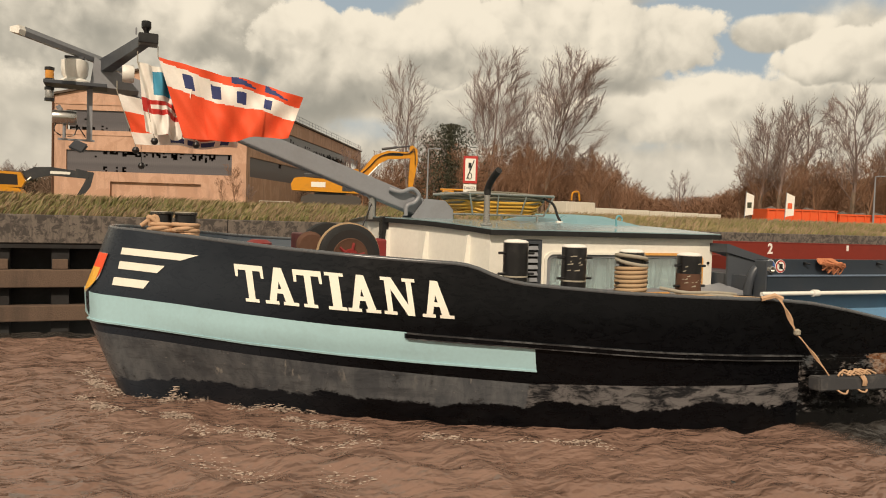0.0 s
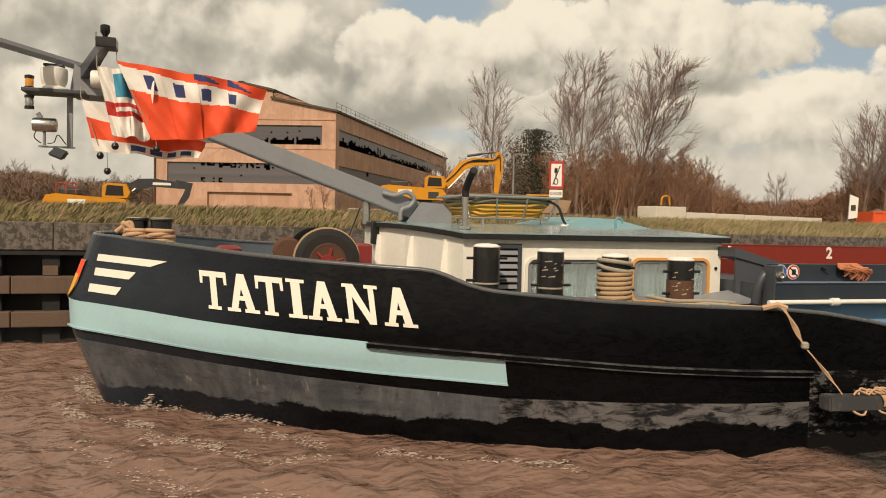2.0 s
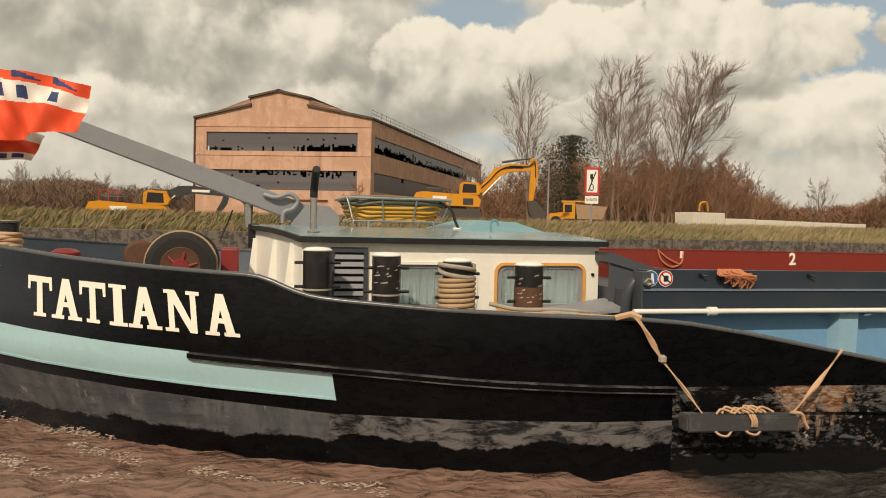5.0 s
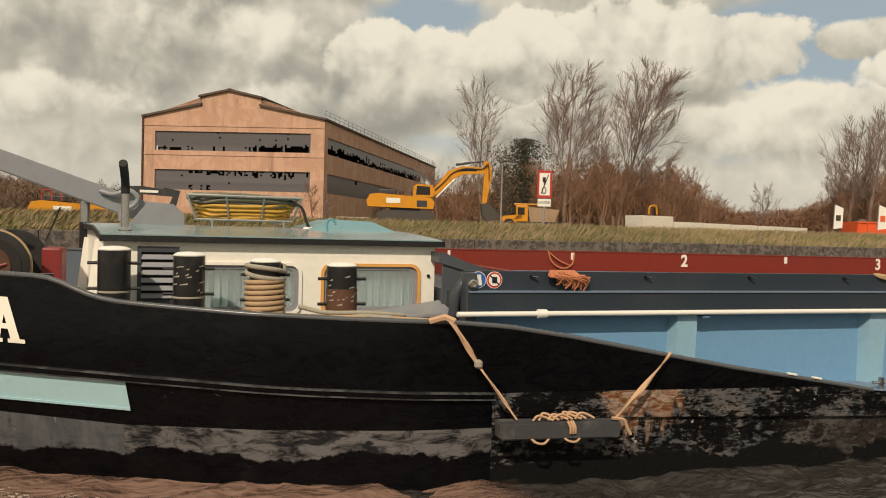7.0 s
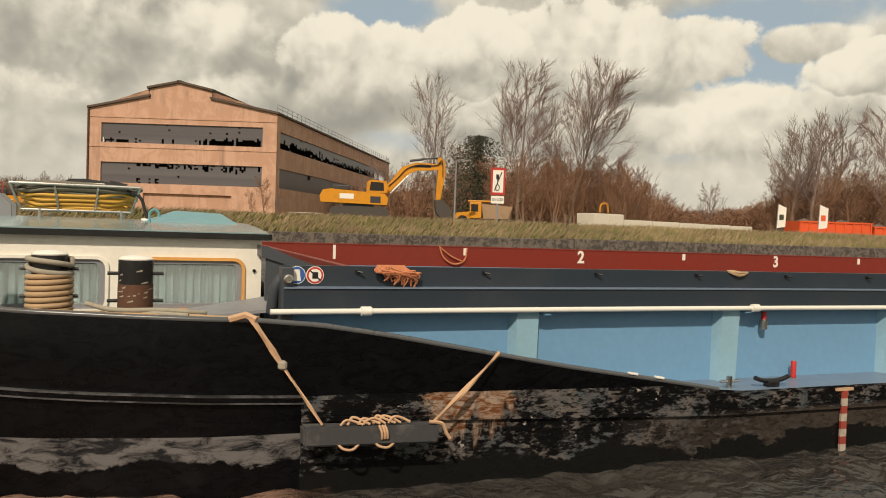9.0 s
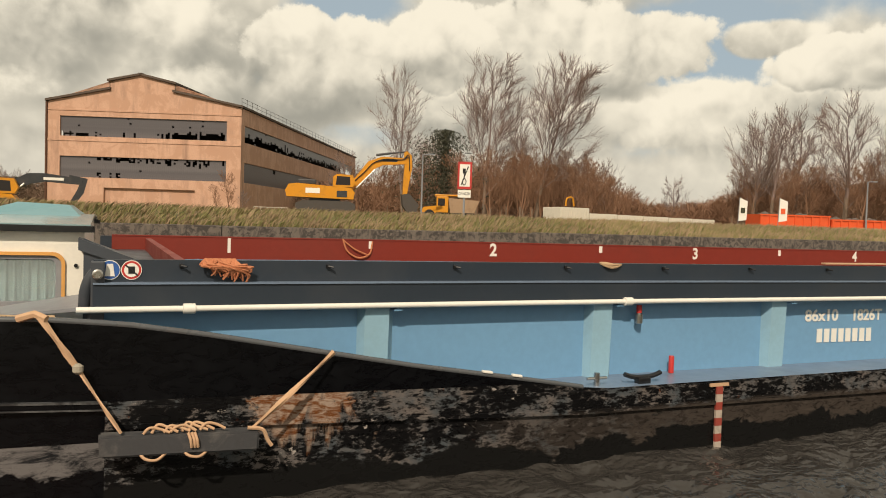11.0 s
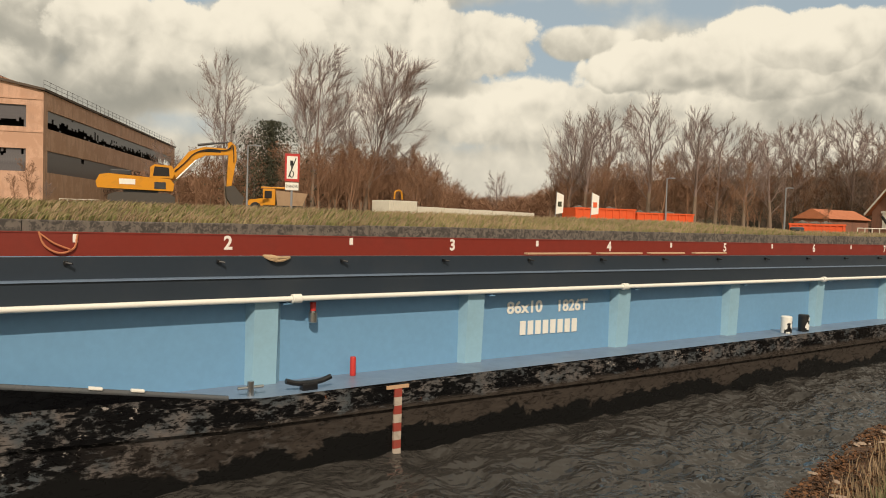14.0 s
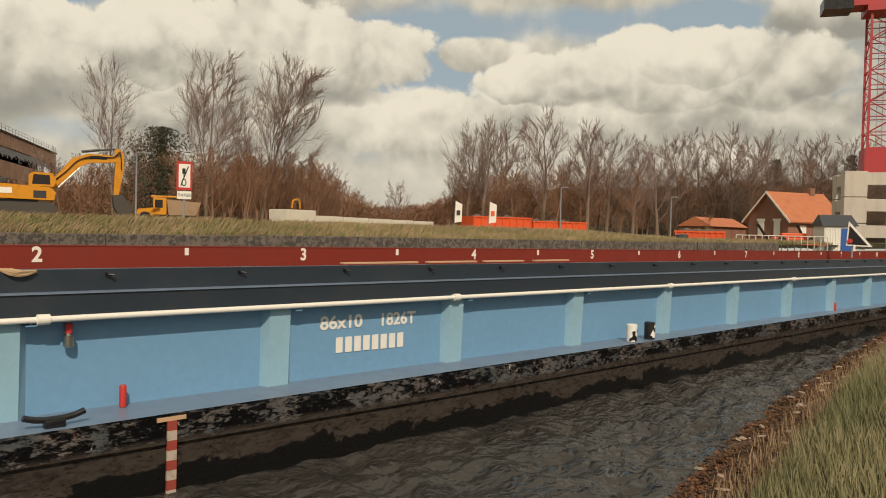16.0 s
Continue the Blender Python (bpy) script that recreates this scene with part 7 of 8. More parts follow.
# ---- gear on the barge ----
def build_bollards():
    for i, (x, y, top) in enumerate(((4.64, 8.50, 2.43), (5.37, 8.30, 2.39), (6.12, 8.12, 2.345), (6.88, 7.92, 2.32))):
        lab = ("glossy black deck bollard with a white cap", "black deck bollard with scuffed paint and a white cap", "black deck bollard wound with mooring rope", "black deck bollard worn to rusty brown below")[i]
        t = aboard(thing("bollard", lab, "bollard", "deck bollards", at=(x, y, 1.35)))
        h = top - 1.35
        bm = B()
        lathe(bm, [(.21, 0), (.21, .03), (.158, .05), (.158, h - .045), (.15, h - .035)], (0, 0, 0), 28)
        smooth(part("post", bm, "black", t), .5)
        bm = B()
        lathe(bm, [(.157, h - .04), (.16, h - .03), (.12, h - .005), (.02, h + .004)], (0, 0, 0), 28)
        smooth(part("cap", bm, "white", t), .9)
        for z in (h - .17, h - .43):
            bm = B()
            rod(bm, (-.25, -.02, z), (.25, -.02, z), .017, n=8)
            part("pin", bm, "black", t)
        bm = B()
        r = random.Random(i + 3)
        lathe(bm, [(.1595, h - (.50 if i == 3 else .47)), (.1605, h - (.49 if i == 3 else .465)), (.1605, h - (.28 if i == 3 else .455)), (.1595, h - (.27 if i == 3 else .45))], (0, 0, 0), 28)
        smooth(part("worn_ring", bm, "iron" if i == 3 else "ropeold", t))
        if i in (1, 3):
            for k in range(14):
                a = r.uniform(3.5, 5.6)
                z = h - r.uniform(.12, .46)
                d = r.uniform(.02, .07)
                bm = B()
                w = r.uniform(.12, .55)
                hexa(bm, [(.1615 * math.cos(a + s_), .1615 * math.sin(a + s_), z + dz) for s_, dz in ((0, 0), (w, .006), (w, .012 + d * .2), (0, .008))], [(.1635 * math.cos(a + s_), .1635 * math.sin(a + s_), z + dz) for s_, dz in ((0, 0), (w, .006), (w, .012 + d * .2), (0, .008))])
                part("scuff", bm, "ropeold", t)
    # rope round the third, running on along the bulwark
    x, y = 6.12, 8.12
    t = aboard(thing("mooring_rope", "tan mooring rope coiled round a bollard", "rope"))
    bm = B()
    pts = []
    for k in range(0, 7 * 18):
        a = 2 * math.pi * k / 18
        pts.append((x + .188 * math.cos(a), y + .188 * math.sin(a), 1.74 + .055 * k / 18))
    pipe(bm, pts, .027, 7)
    smooth(part("coil", bm, "rope", t), 1.2)
    bm = B()
    pts = [(x + .19 * math.cos(a), y + .19 * math.sin(a), 2.2 + .07 * math.sin(a * .5 + s_)) for s_ in (0, 1.6) for a in span(0, 2 * math.pi, 20)]
    pipe(bm, pts, .026, 7)
    smooth(part("cross_turn", bm, "ropeold", t), 1.2)
    bm = B()
    pipe(bm, curve_points([(5.98, 7.93, 1.80), (6.3, 7.92, 1.775), (6.8, 7.72, 1.775), (7.3, 7.66, 1.765), (7.75, 7.58, 1.745), (8.0, 7.6, 1.74)], 40), .027, 7)
    smooth(part("lead", bm, "rope", t), 1.2)
    t = aboard(thing("mooring_rope", "pale grey mooring rope looped on the rail", "rope"))
    bm = B()
    pipe(bm, curve_points([(6.45, 7.95, 1.86), (6.7, 7.75, 1.82), (7.1, 7.70, 1.82), (7.4, 7.68, 1.80), (7.5, 7.75, 1.78), (7.2, 7.78, 1.80), (6.9, 7.74, 1.80), (7.35, 7.62, 1.775)], 60), .024, 7)
    smooth(part("loop", bm, "ropeold", t), 1.2)
    # bow pair
    for i, (x, y) in enumerate(((.60, 11.05), (.90, 10.95))):
        t = aboard(thing("bow_bollard", "black bow bollard with pale rope turns", "bollard", "bow bollards", at=(x, y, 1.35)))
        bm = B()
        lathe(bm, [(.15, 0), (.135, .03), (.135, 1.24), (.15, 1.25), (.15, 1.275), (.12, 1.285)], (0, 0, 0), 24)
        smooth(part("post", bm, "black", t), .5)
        bm = B()
        lathe(bm, [(.151, 1.262), (.14, 1.287), (.02, 1.29)], (0, 0, 0), 24)
        part("cap", bm, "ropeold", t)
        bm = B()
        pts = [((.16 + .012 * math.sin(k)) * math.cos(k * .4), (.16 + .012 * math.sin(k)) * math.sin(k * .4), .92 + .0026 * k + .02 * math.sin(k * .21)) for k in range(80)]
        pipe(bm, pts, .03, 6)
        smooth(part("rope_coil", bm, "strap", t), 1.2)
    bm = B()
    t = aboard(thing("mooring_rope", "pale rope end heaped beside the bow bollards", "rope"))
    r = random.Random(2)
    for k in range(3):
        pipe(bm, curve_points([(.42 + r.uniform(-.1, .1), 10.98, 2.44), (.46 + r.uniform(-.08, .08), 10.95, 2.52 + r.uniform(0, .07)), (.55, 10.93, 2.46), (.48, 10.99, 2.36)], 18), .03, 6)
    smooth(part("heap", bm, "strap", t), 1.2)
    # fire-red hose coupling behind the rail
    t = aboard(thing("deck_valve", "red deck valve wheel", "valve", at=(1.75, 10.2, 1.35)))
    bm = B()
    lathe(bm, [(.14, .80), (.17, .84), (.17, .92), (.10, .96)], (0, 0, 0), 16)
    rod(bm, (0, 0, 0), (0, 0, .82), .05, n=8)
    smooth(part("wheel", bm, "winchred", t))


def build_winch():
    t = aboard(thing("anchor_winch", "anchor winch with a black drum and red frame", "winch", at=(3.06, 10.45, 2.1)))
    bm = B()
    lathe(bm, [(.40, -.02), (.44, .0), (.44, .10), (.40, .12)], (0, 0, 0), 40, "y")
    smooth(part("drum_flange", bm, "rubber", t, "black brake drum"), .5)
    bm = B()
    lathe(bm, [(.442, .06), (.462, .062), (.462, .105), (.442, .11)], (0, 0, 0), 40, "y")
    smooth(part("brake_band", bm, "rope", t, "worn pale brake band"), .5)
    # near-black disc and ring paint the shade of the drum's hollow
    bm = B()
    lathe(bm, [(.34, -.03), (.36, -.03), (.36, .0), (.34, .0)], (0, 0, 0), 40, "y")
    lathe(bm, [(.33, -.012), (.33, .0)], (0, 0, 0), 30, "y")
    smooth(part("drum_shade_disc", bm, "void", t), .5)
    bm = B()
    lathe(bm, [(.20, -.035), (.245, -.05), (.255, -.035), (.255, -.01)], (0, 0, -.01), 32, "y")
    smooth(part("inner_rim", bm, "iron", t, "rusty inner rim of the drum"), .5)
    for k in range(6):
        a = k * math.pi / 3 + .3
        bm = B()
        rod(bm, (.10 * math.cos(a), -.05, -.03 + .10 * math.sin(a)), (.21 * math.cos(a), -.03, -.03 + .21 * math.sin(a)), .022, n=6)
        part("spoke", bm, "winchred", t)
    bm = B()
    lathe(bm, [(.11, -.075), (.13, -.02)], (0, 0, -.03), 24, "y")
    lathe(bm, [(.07, -.12), (.07, -.06)], (0, 0, -.03), 16, "y")
    smooth(part("hub", bm, "winchred", t, "dull red hub"), .5)
    bm = B()
    lathe(bm, [(.24, .1), (.24, 1.2)], (0, 0, 0), 24, "y")
    part("cable_drum", bm, "rope", t)
    bm = B()
    lathe(bm, [(.42, 1.2), (.44, 1.22), (.44, 1.32), (.40, 1.34)], (0, 0, 0), 32, "y")
    smooth(part("drum_flange", bm, "rubber", t), .5)
    for y in (.25, 1.4):
        bm = B()
        hexa(bm, [(-.55, y, -.75), (.5, y, -.75), (.16, y, .1), (-.2, y, .2)], [(-.55, y + .06, -.75), (.5, y + .06, -.75), (.16, y + .06, .1), (-.2, y + .06, .2)])
        part("side_frame", bm, "winchred", t, "red side frame")
    bm = B()
    box(bm, -.60, -.44, .5, 1.1, -.2, .28, .02)
    part("gear_box", bm, "winchred", t)
    bm = B()
    lathe(bm, [(.16, 0), (.2, .05), (.2, .12), (.16, .17)], (-.52, .12, .12), 20, "y")
    smooth(part("warping_head", bm, "iron", t))
    bm = B()
    box(bm, .48, .72, .5, .9, -.3, .22, .03)
    part("motor", bm, "winchred", t)
    bm = B()
    rod(bm, (.3, -.06, -.1), (.72, -.06, -.08), .012, n=6)
    part("lever", bm, "black", t)
    bm = B()
    rod(bm, (.45, 1.0, .3), (.62, 1.0, .75), .012, n=6)
    part("lever", bm, "black", t)


def build_mast():
    t = aboard(thing("folding_mast", "grey folding mast lowered over the bow with radar and lanterns", "mast"))
    bm = B()
    a, b = Vector((5.0, YC, 2.72)), Vector((-.05, YC, 4.50))
    d = (b - a).normalized()
    up = Vector((-d.z, 0, d.x)) * (-1 if d.x < 0 else 1)
    rings = []
    for k, th, wd in ((0, .10, .12), (.06, .30, .16), (.12, .30, .17), (.95, .25, .13), (1.0, .22, .12)):
        c = a.lerp(b, k)
        rings.append([bm.verts.new(c + up * s * th / 2 + Vector((0, q * wd, 0))) for s, q in ((-1, -1), (1, -1), (1, 1), (-1, 1))])
    for r0, r1 in zip(rings, rings[1:]):
        for j in range(4):
            bm.faces.new((r0[j], r0[(j + 1) % 4], r1[(j + 1) % 4], r1[j]))
    bm.faces.new(rings[0])
    bm.faces.new(rings[-1][::-1])
    bmesh.ops.recalc_face_normals(bm, faces=bm.faces)
    bmesh.ops.bevel(bm, geom=bm.edges[:], offset=.015, segments=2, affect="EDGES")
    smooth(part("boom", bm, "grey", t, "tapered grey mast boom"), .5)
    bm = B()
    rod(bm, (3.9, YC, 2.6), (3.9, YC, 2.98), .065, n=16)
    rod(bm, (3.9, YC, 2.96), (3.68, YC, 3.18), .06, n=16)
    smooth(part("rest_post", bm, "steel", t))
    bm = B()
    pipe(bm, curve_points([(4.12, 11.9, 3.10), (4.3, 11.85, 3.06), (4.5, 11.85, 3.12), (4.62, 11.85, 3.02), (4.55, 11.85, 2.9), (4.42, 11.85, 2.84), (4.4, 11.85, 2.68)], 40), .036, 9)
    smooth(part("hydraulic_hose", bm, "grey", t), 1.2)
    pts = [(4.5, 2.64), (5.25, 2.64), (5.25, 2.80), (5.1, 2.95), (4.75, 2.97)]
    for y in (YC - .24, YC + .2):
        bm = B()
        hexa(bm, [(px_, y, pz_) for px_, pz_ in pts], [(px_, y + .04, pz_) for px_, pz_ in pts])
        part("pivot_cheek", bm, "grey", t)
    # head: bracket, platform
    bm = B()
    hexa(bm, [(-.32, 11.55, 4.30), (.30, 11.55, 4.28), (.18, 11.55, 4.42), (-.26, 11.55, 4.70)], [(-.32, 12.2, 4.30), (.30, 12.2, 4.28), (.18, 12.2, 4.42), (-.26, 12.2, 4.70)])
    part("head_bracket", bm, "grey", t)
    bm = B()
    box(bm, -.86, -.1, 11.3, 11.75, 4.26, 4.31, .008)
    part("platform", bm, "darkgrey", t)
    # crosstree towards the quay side of the camera
    bm = B()
    p, q = Vector((-.2, 11.9, 4.58)), Vector((.33, 9.85, 4.66))
    for s in (0,):
        hexa(bm, [tuple(p + Vector(v)) for v in ((-.08, 0, -.09), (.08, 0, -.09), (.08, 0, .09), (-.08, 0, .09))], [tuple(q + Vector(v)) for v in ((-.05, 0, -.06), (.05, 0, -.06), (.05, 0, .06), (-.05, 0, .06))])
    part("crosstree", bm, "darkgrey", t)
    bm = B()
    box(bm, .24, .46, 9.72, 9.98, 4.60, 4.72, .012)
    part("lantern_box", bm, "black", t)
    bm = B()
    lathe(bm, [(.025, 4.72), (.03, 4.76), (.05, 4.79), (.055, 4.80), (.055, 4.87), (.04, 4.88)], (.33, 9.85, 0), 16)
    smooth(part("mast_lantern", bm, "black", t))
    bm = B()
    rod(bm, (.22, 9.9, 4.72), (.22, 9.9, 4.80), .01, n=6)
    part("aerial", bm, "grey", t)
    # radar
    bm = B()
    lathe(bm, [(.20, 4.31), (.20, 4.33), (.13, 4.37), (.16, 4.42), (.17, 4.52), (.165, 4.60), (.10, 4.63)], (-.50, 11.5, 0), 24)
    smooth(part("radar_base", bm, "white", t, "white radar turning unit"))
    bm = B()
    box(bm, -.62, -.38, 11.4, 11.6, 4.625, 4.655, .006)
    part("scanner_mount", bm, "darkgrey", t)
    bm = B()
    c, dv = Vector((-.48, 11.5, 4.72)), Vector((-.56, -1.02, .005))
    sd = Vector((1.02, -.56, 0)).normalized()
    rings = []
    for k in (-1, 1):
        o = c + dv * k
        rings.append([tuple(o + sd * u + Vector((0, 0, w))) for u, w in ((-.07, -.03), (.05, -.055), (.07, 0), (.05, .055), (-.07, .03))])
    hexa(bm, *rings)
    bmesh.ops.recalc_face_normals(bm, faces=bm.faces)
    part("radar_scanner", bm, "grey", t, "long grey radar scanner bar")
    o = c + dv * -1
    o2 = c + dv
    for oo, s in ((o, -1), (o2, 1)):
        bm = B()
        hexa(bm, [tuple(oo + dv * (.0 * s) + sd * u * 1.05 + Vector((0, 0, w * 1.05))) for u, w in ((-.07, -.03), (.05, -.055), (.07, 0), (.05, .055), (-.07, .03))], [tuple(oo + dv * (.09 * s) + sd * u * .9 + Vector((0, 0, w * .9))) for u, w in ((-.07, -.03), (.05, -.055), (.07, 0), (.05, .055), (-.07, .03))])
        bmesh.ops.recalc_face_normals(bm, faces=bm.faces)
        part("scanner_tip", bm, "white", t)
    bm = B()
    lathe(bm, [(.05, -.06), (.10, -.06), (.11, -.04), (.11, .06), (.10, .08)], (.14, 10.6, 4.36), 18, "x")
    smooth(part("floodlight", bm, "white", t))
    # stacked lanterns
    for z, col in ((4.40, "lamp_amber"), (4.14, "steel")):
        bm = B()
        lathe(bm, [(.06, -.09), (.06, -.055), (.045, -.05)], (-.80, 11.5, z), 16)
        smooth(part("lantern_base", bm, "black", t))
        bm = B()
        lathe(bm, [(.045, .05), (.06, .055), (.06, .09), (.03, .10)], (-.80, 11.5, z), 16)
        smooth(part("lantern_cap", bm, "black", t))
        bm = B()
        lathe(bm, [(.05, -.052), (.054, -.02), (.054, .02), (.05, .052)], (-.80, 11.5, z), 16)
        smooth(part("lantern_lens", bm, col, t))
    # lamp bracket below
    bm = B()
    box(bm, -.35, -.28, 11.54, 11.60, 3.56, 4.28)
    box(bm, -.70, -.25, 11.55, 11.59, 3.55, 3.575)
    part("lamp_bracket", bm, "grey", t)
    bm = B()
    lathe(bm, [(.02, -.15), (.085, -.14), (.095, -.10), (.095, .13), (.085, .15), (.06, .152)], (-.62, 11.52, 3.85), 20, "x")
    smooth(part("searchlight", bm, "steel", t, "steel drum searchlight"))
    bm = B()
    rod(bm, (-.62, 11.52, 3.58), (-.62, 11.52, 3.78), .02, n=8)
    part("lamp_foot", bm, "grey", t)
    bm = B()
    rod(bm, (-.66, 11.52, 3.94), (-.70, 11.52, 4.0), .03, n=8)
    part("lamp_plug", bm, "grey", t)
    bm = B()
    hexa(bm, [(-.58, 11.45, 3.45), (-.40, 11.45, 3.38), (-.32, 11.45, 3.50), (-.48, 11.45, 3.56)], [(-.58, 11.60, 3.45), (-.40, 11.60, 3.38), (-.32, 11.60, 3.50), (-.48, 11.60, 3.56)])
    bmesh.ops.bevel(bm, geom=bm.edges[:], offset=.02, segments=2, affect="EDGES")
    part("floodlight", bm, "darkgrey", t)
    bm = B()
    pipe(bm, curve_points([(-.36, 11.56, 3.6), (-.45, 11.5, 3.72), (-.5, 11.5, 3.62), (-.58, 11.5, 3.6)], 16), .007, 5)
    pipe(bm, curve_points([(-.7, 11.5, 3.8), (-.74, 11.5, 3.68), (-.66, 11.5, 3.6)], 12), .007, 5)
    part("cable", bm, "black", t)


FLAGS = []


def build_flag(top, bottom, length, name, label, bands, taper, n, balls=True, bars=(), slant=(0, 0)):
    """A flag of a few folded, hinged cloth panels; bands: (from, to, material) down the hoist."""
    t = aboard(thing(name, label, "flag", "flags under the mast", at=top))
    hv = Vector(bottom) - Vector(top)
    L = length / n
    mats = []
    for m_ in [x[2] for x in bands] + [x[4] for x in bars]:
        if m_ not in mats:
            mats.append(m_)
    ph = len(FLAGS) * 1.9
    panels = []
    nu, nv = 36, 64

    def at(s, v):
        z0, z1 = taper(s)
        w = z0 + (z1 - z0) * v
        fold = .085 * min(1.0, s * 1.6) * math.sin(9.5 * s - 2.2 * v + ph) + .035 * math.sin(19 * s + 5.0 * v + ph) * min(1.0, s * 2.5) + .02 * math.sin(31 * s - 9 * v)
        ripple = .025 * math.sin(11 * s + ph) * s
        return Vector((length * s * (1 - .06 * v) + hv.x * w * (1 - s), fold, hv.z * w + ripple))

    for i in range(n):
        bm = B()
        g = [[bm.verts.new(at((i + u / nu * 1.05) / n, v / nv) - Vector((L * i, 0, 0))) for v in range(nv + 1)] for u in range(nu + 1)]
        for u in range(nu):
            for v in range(nv):
                f = bm.faces.new((g[u][v], g[u + 1][v], g[u + 1][v + 1], g[u][v + 1]))
                sc, vc = (i + (u + .5) / nu) / n, (v + .5) / nv
                vc = min(1.0, max(0.0, vc + slant[0] - slant[1] * sc))
                m_ = next(m_ for v0, v1, m_ in bands if v0 <= vc <= v1)
                for sa, sb, v0, v1, mm in bars:
                    if sa <= sc <= sb and v0 <= vc <= v1:
                        m_ = mm
                f.material_index = mats.index(m_)
        ob = part("cloth_panel", bm, mats[0], t)
        for m_ in mats[1:]:
            ob.data.materials.append(M[m_])
        smooth(ob, 2.0)
        panels.append(ob)
    FLAGS.append((panels, L))
    bm = B()
    pipe(bm, [Vector((0, 0, .12)), Vector((0, 0, 0)), hv, hv + Vector((.02, 0, -.08))], .006, 5)
    part("halyard", bm, "ropeold", t)
    if balls:
        bm = B()
        lathe(bm, [(.005, .045), (.03, .035), (.045, 0), (.03, -.035), (.005, -.045)], tuple(hv + Vector((.02, 0, -.12))), 14)
        smooth(part("weight_ball", bm, "black", t))
    return t


def build_flags():
    marks = []
    for s0 in (.13, .33, .53, .73):  # four emblems in the white band, as plain bars
        marks.append((s0, s0 + .07, .28, .47, "flagblue"))
    marks += [(.48 + .03 * k, .51 + .03 * k, .03 + .02 * k, .17, "flagblue") for k in range(6)] + [(.72 + .03 * k, .75 + .03 * k, .02 + .02 * k, .15, "flagblue") for k in range(6)]
    build_flag((.46, 9.80, 4.47), (.89, 9.80, 3.58), 1.72, "house_flag", "orange-red house flag with a white band and navy shapes", [(0, .22, "flagred"), (.22, .53, "flagwhite"), (.53, 1, "flagred")], lambda s: (.12 * s, 1 - .10 * s - .18 * s * s), 4, bars=marks, slant=(.17, .20))
    build_flag((.24, 9.86, 4.40), (.42, 9.9, 3.60), .62, "pennant_flag", "white flag with a teal print and a red stripe", [(0, .50, "flagwhite"), (.50, .70, "signred"), (.70, 1.0, "flagwhite")], lambda s: (0 + .06 * s, 1 + .04 * s), 2,
               bars=((.25, .75, .08, .42, "flagteal"), (.2, .9, .57, .62, "flagwhite")))
    build_flag((.02, 10.2, 4.08), (.22, 10.2, 3.50), 1.5, "lower_flag", "white flag with a red lower half and blue print", [(0, .35, "flagwhite"), (.35, .75, "flagred"), (.75, 1.0, "flagwhite")], lambda s: (.05 + .42 * s, 1.08 - .05 * s), 3,
               bars=((.35, .48, .80, .94, "flagblue"), (.52, .62, .80, .94, "flagblue"), (.68, .78, .80, .94, "flagblue"), (.82, .92, .80, .94, "flagblue")))
    t = aboard(thing("halyard_weight", "black ball weight on a hanging halyard", "weight", at=(.3, 10.3, 3.2)))
    bm = B()
    pipe(bm, [(0, 0, .35), (.01, 0, .05)], .004, 4)
    lathe(bm, [(.005, .045), (.03, .035), (.045, 0), (.03, -.035), (.005, -.045)], (.01, 0, 0), 12)
    smooth(part("ball", bm, "black", t))


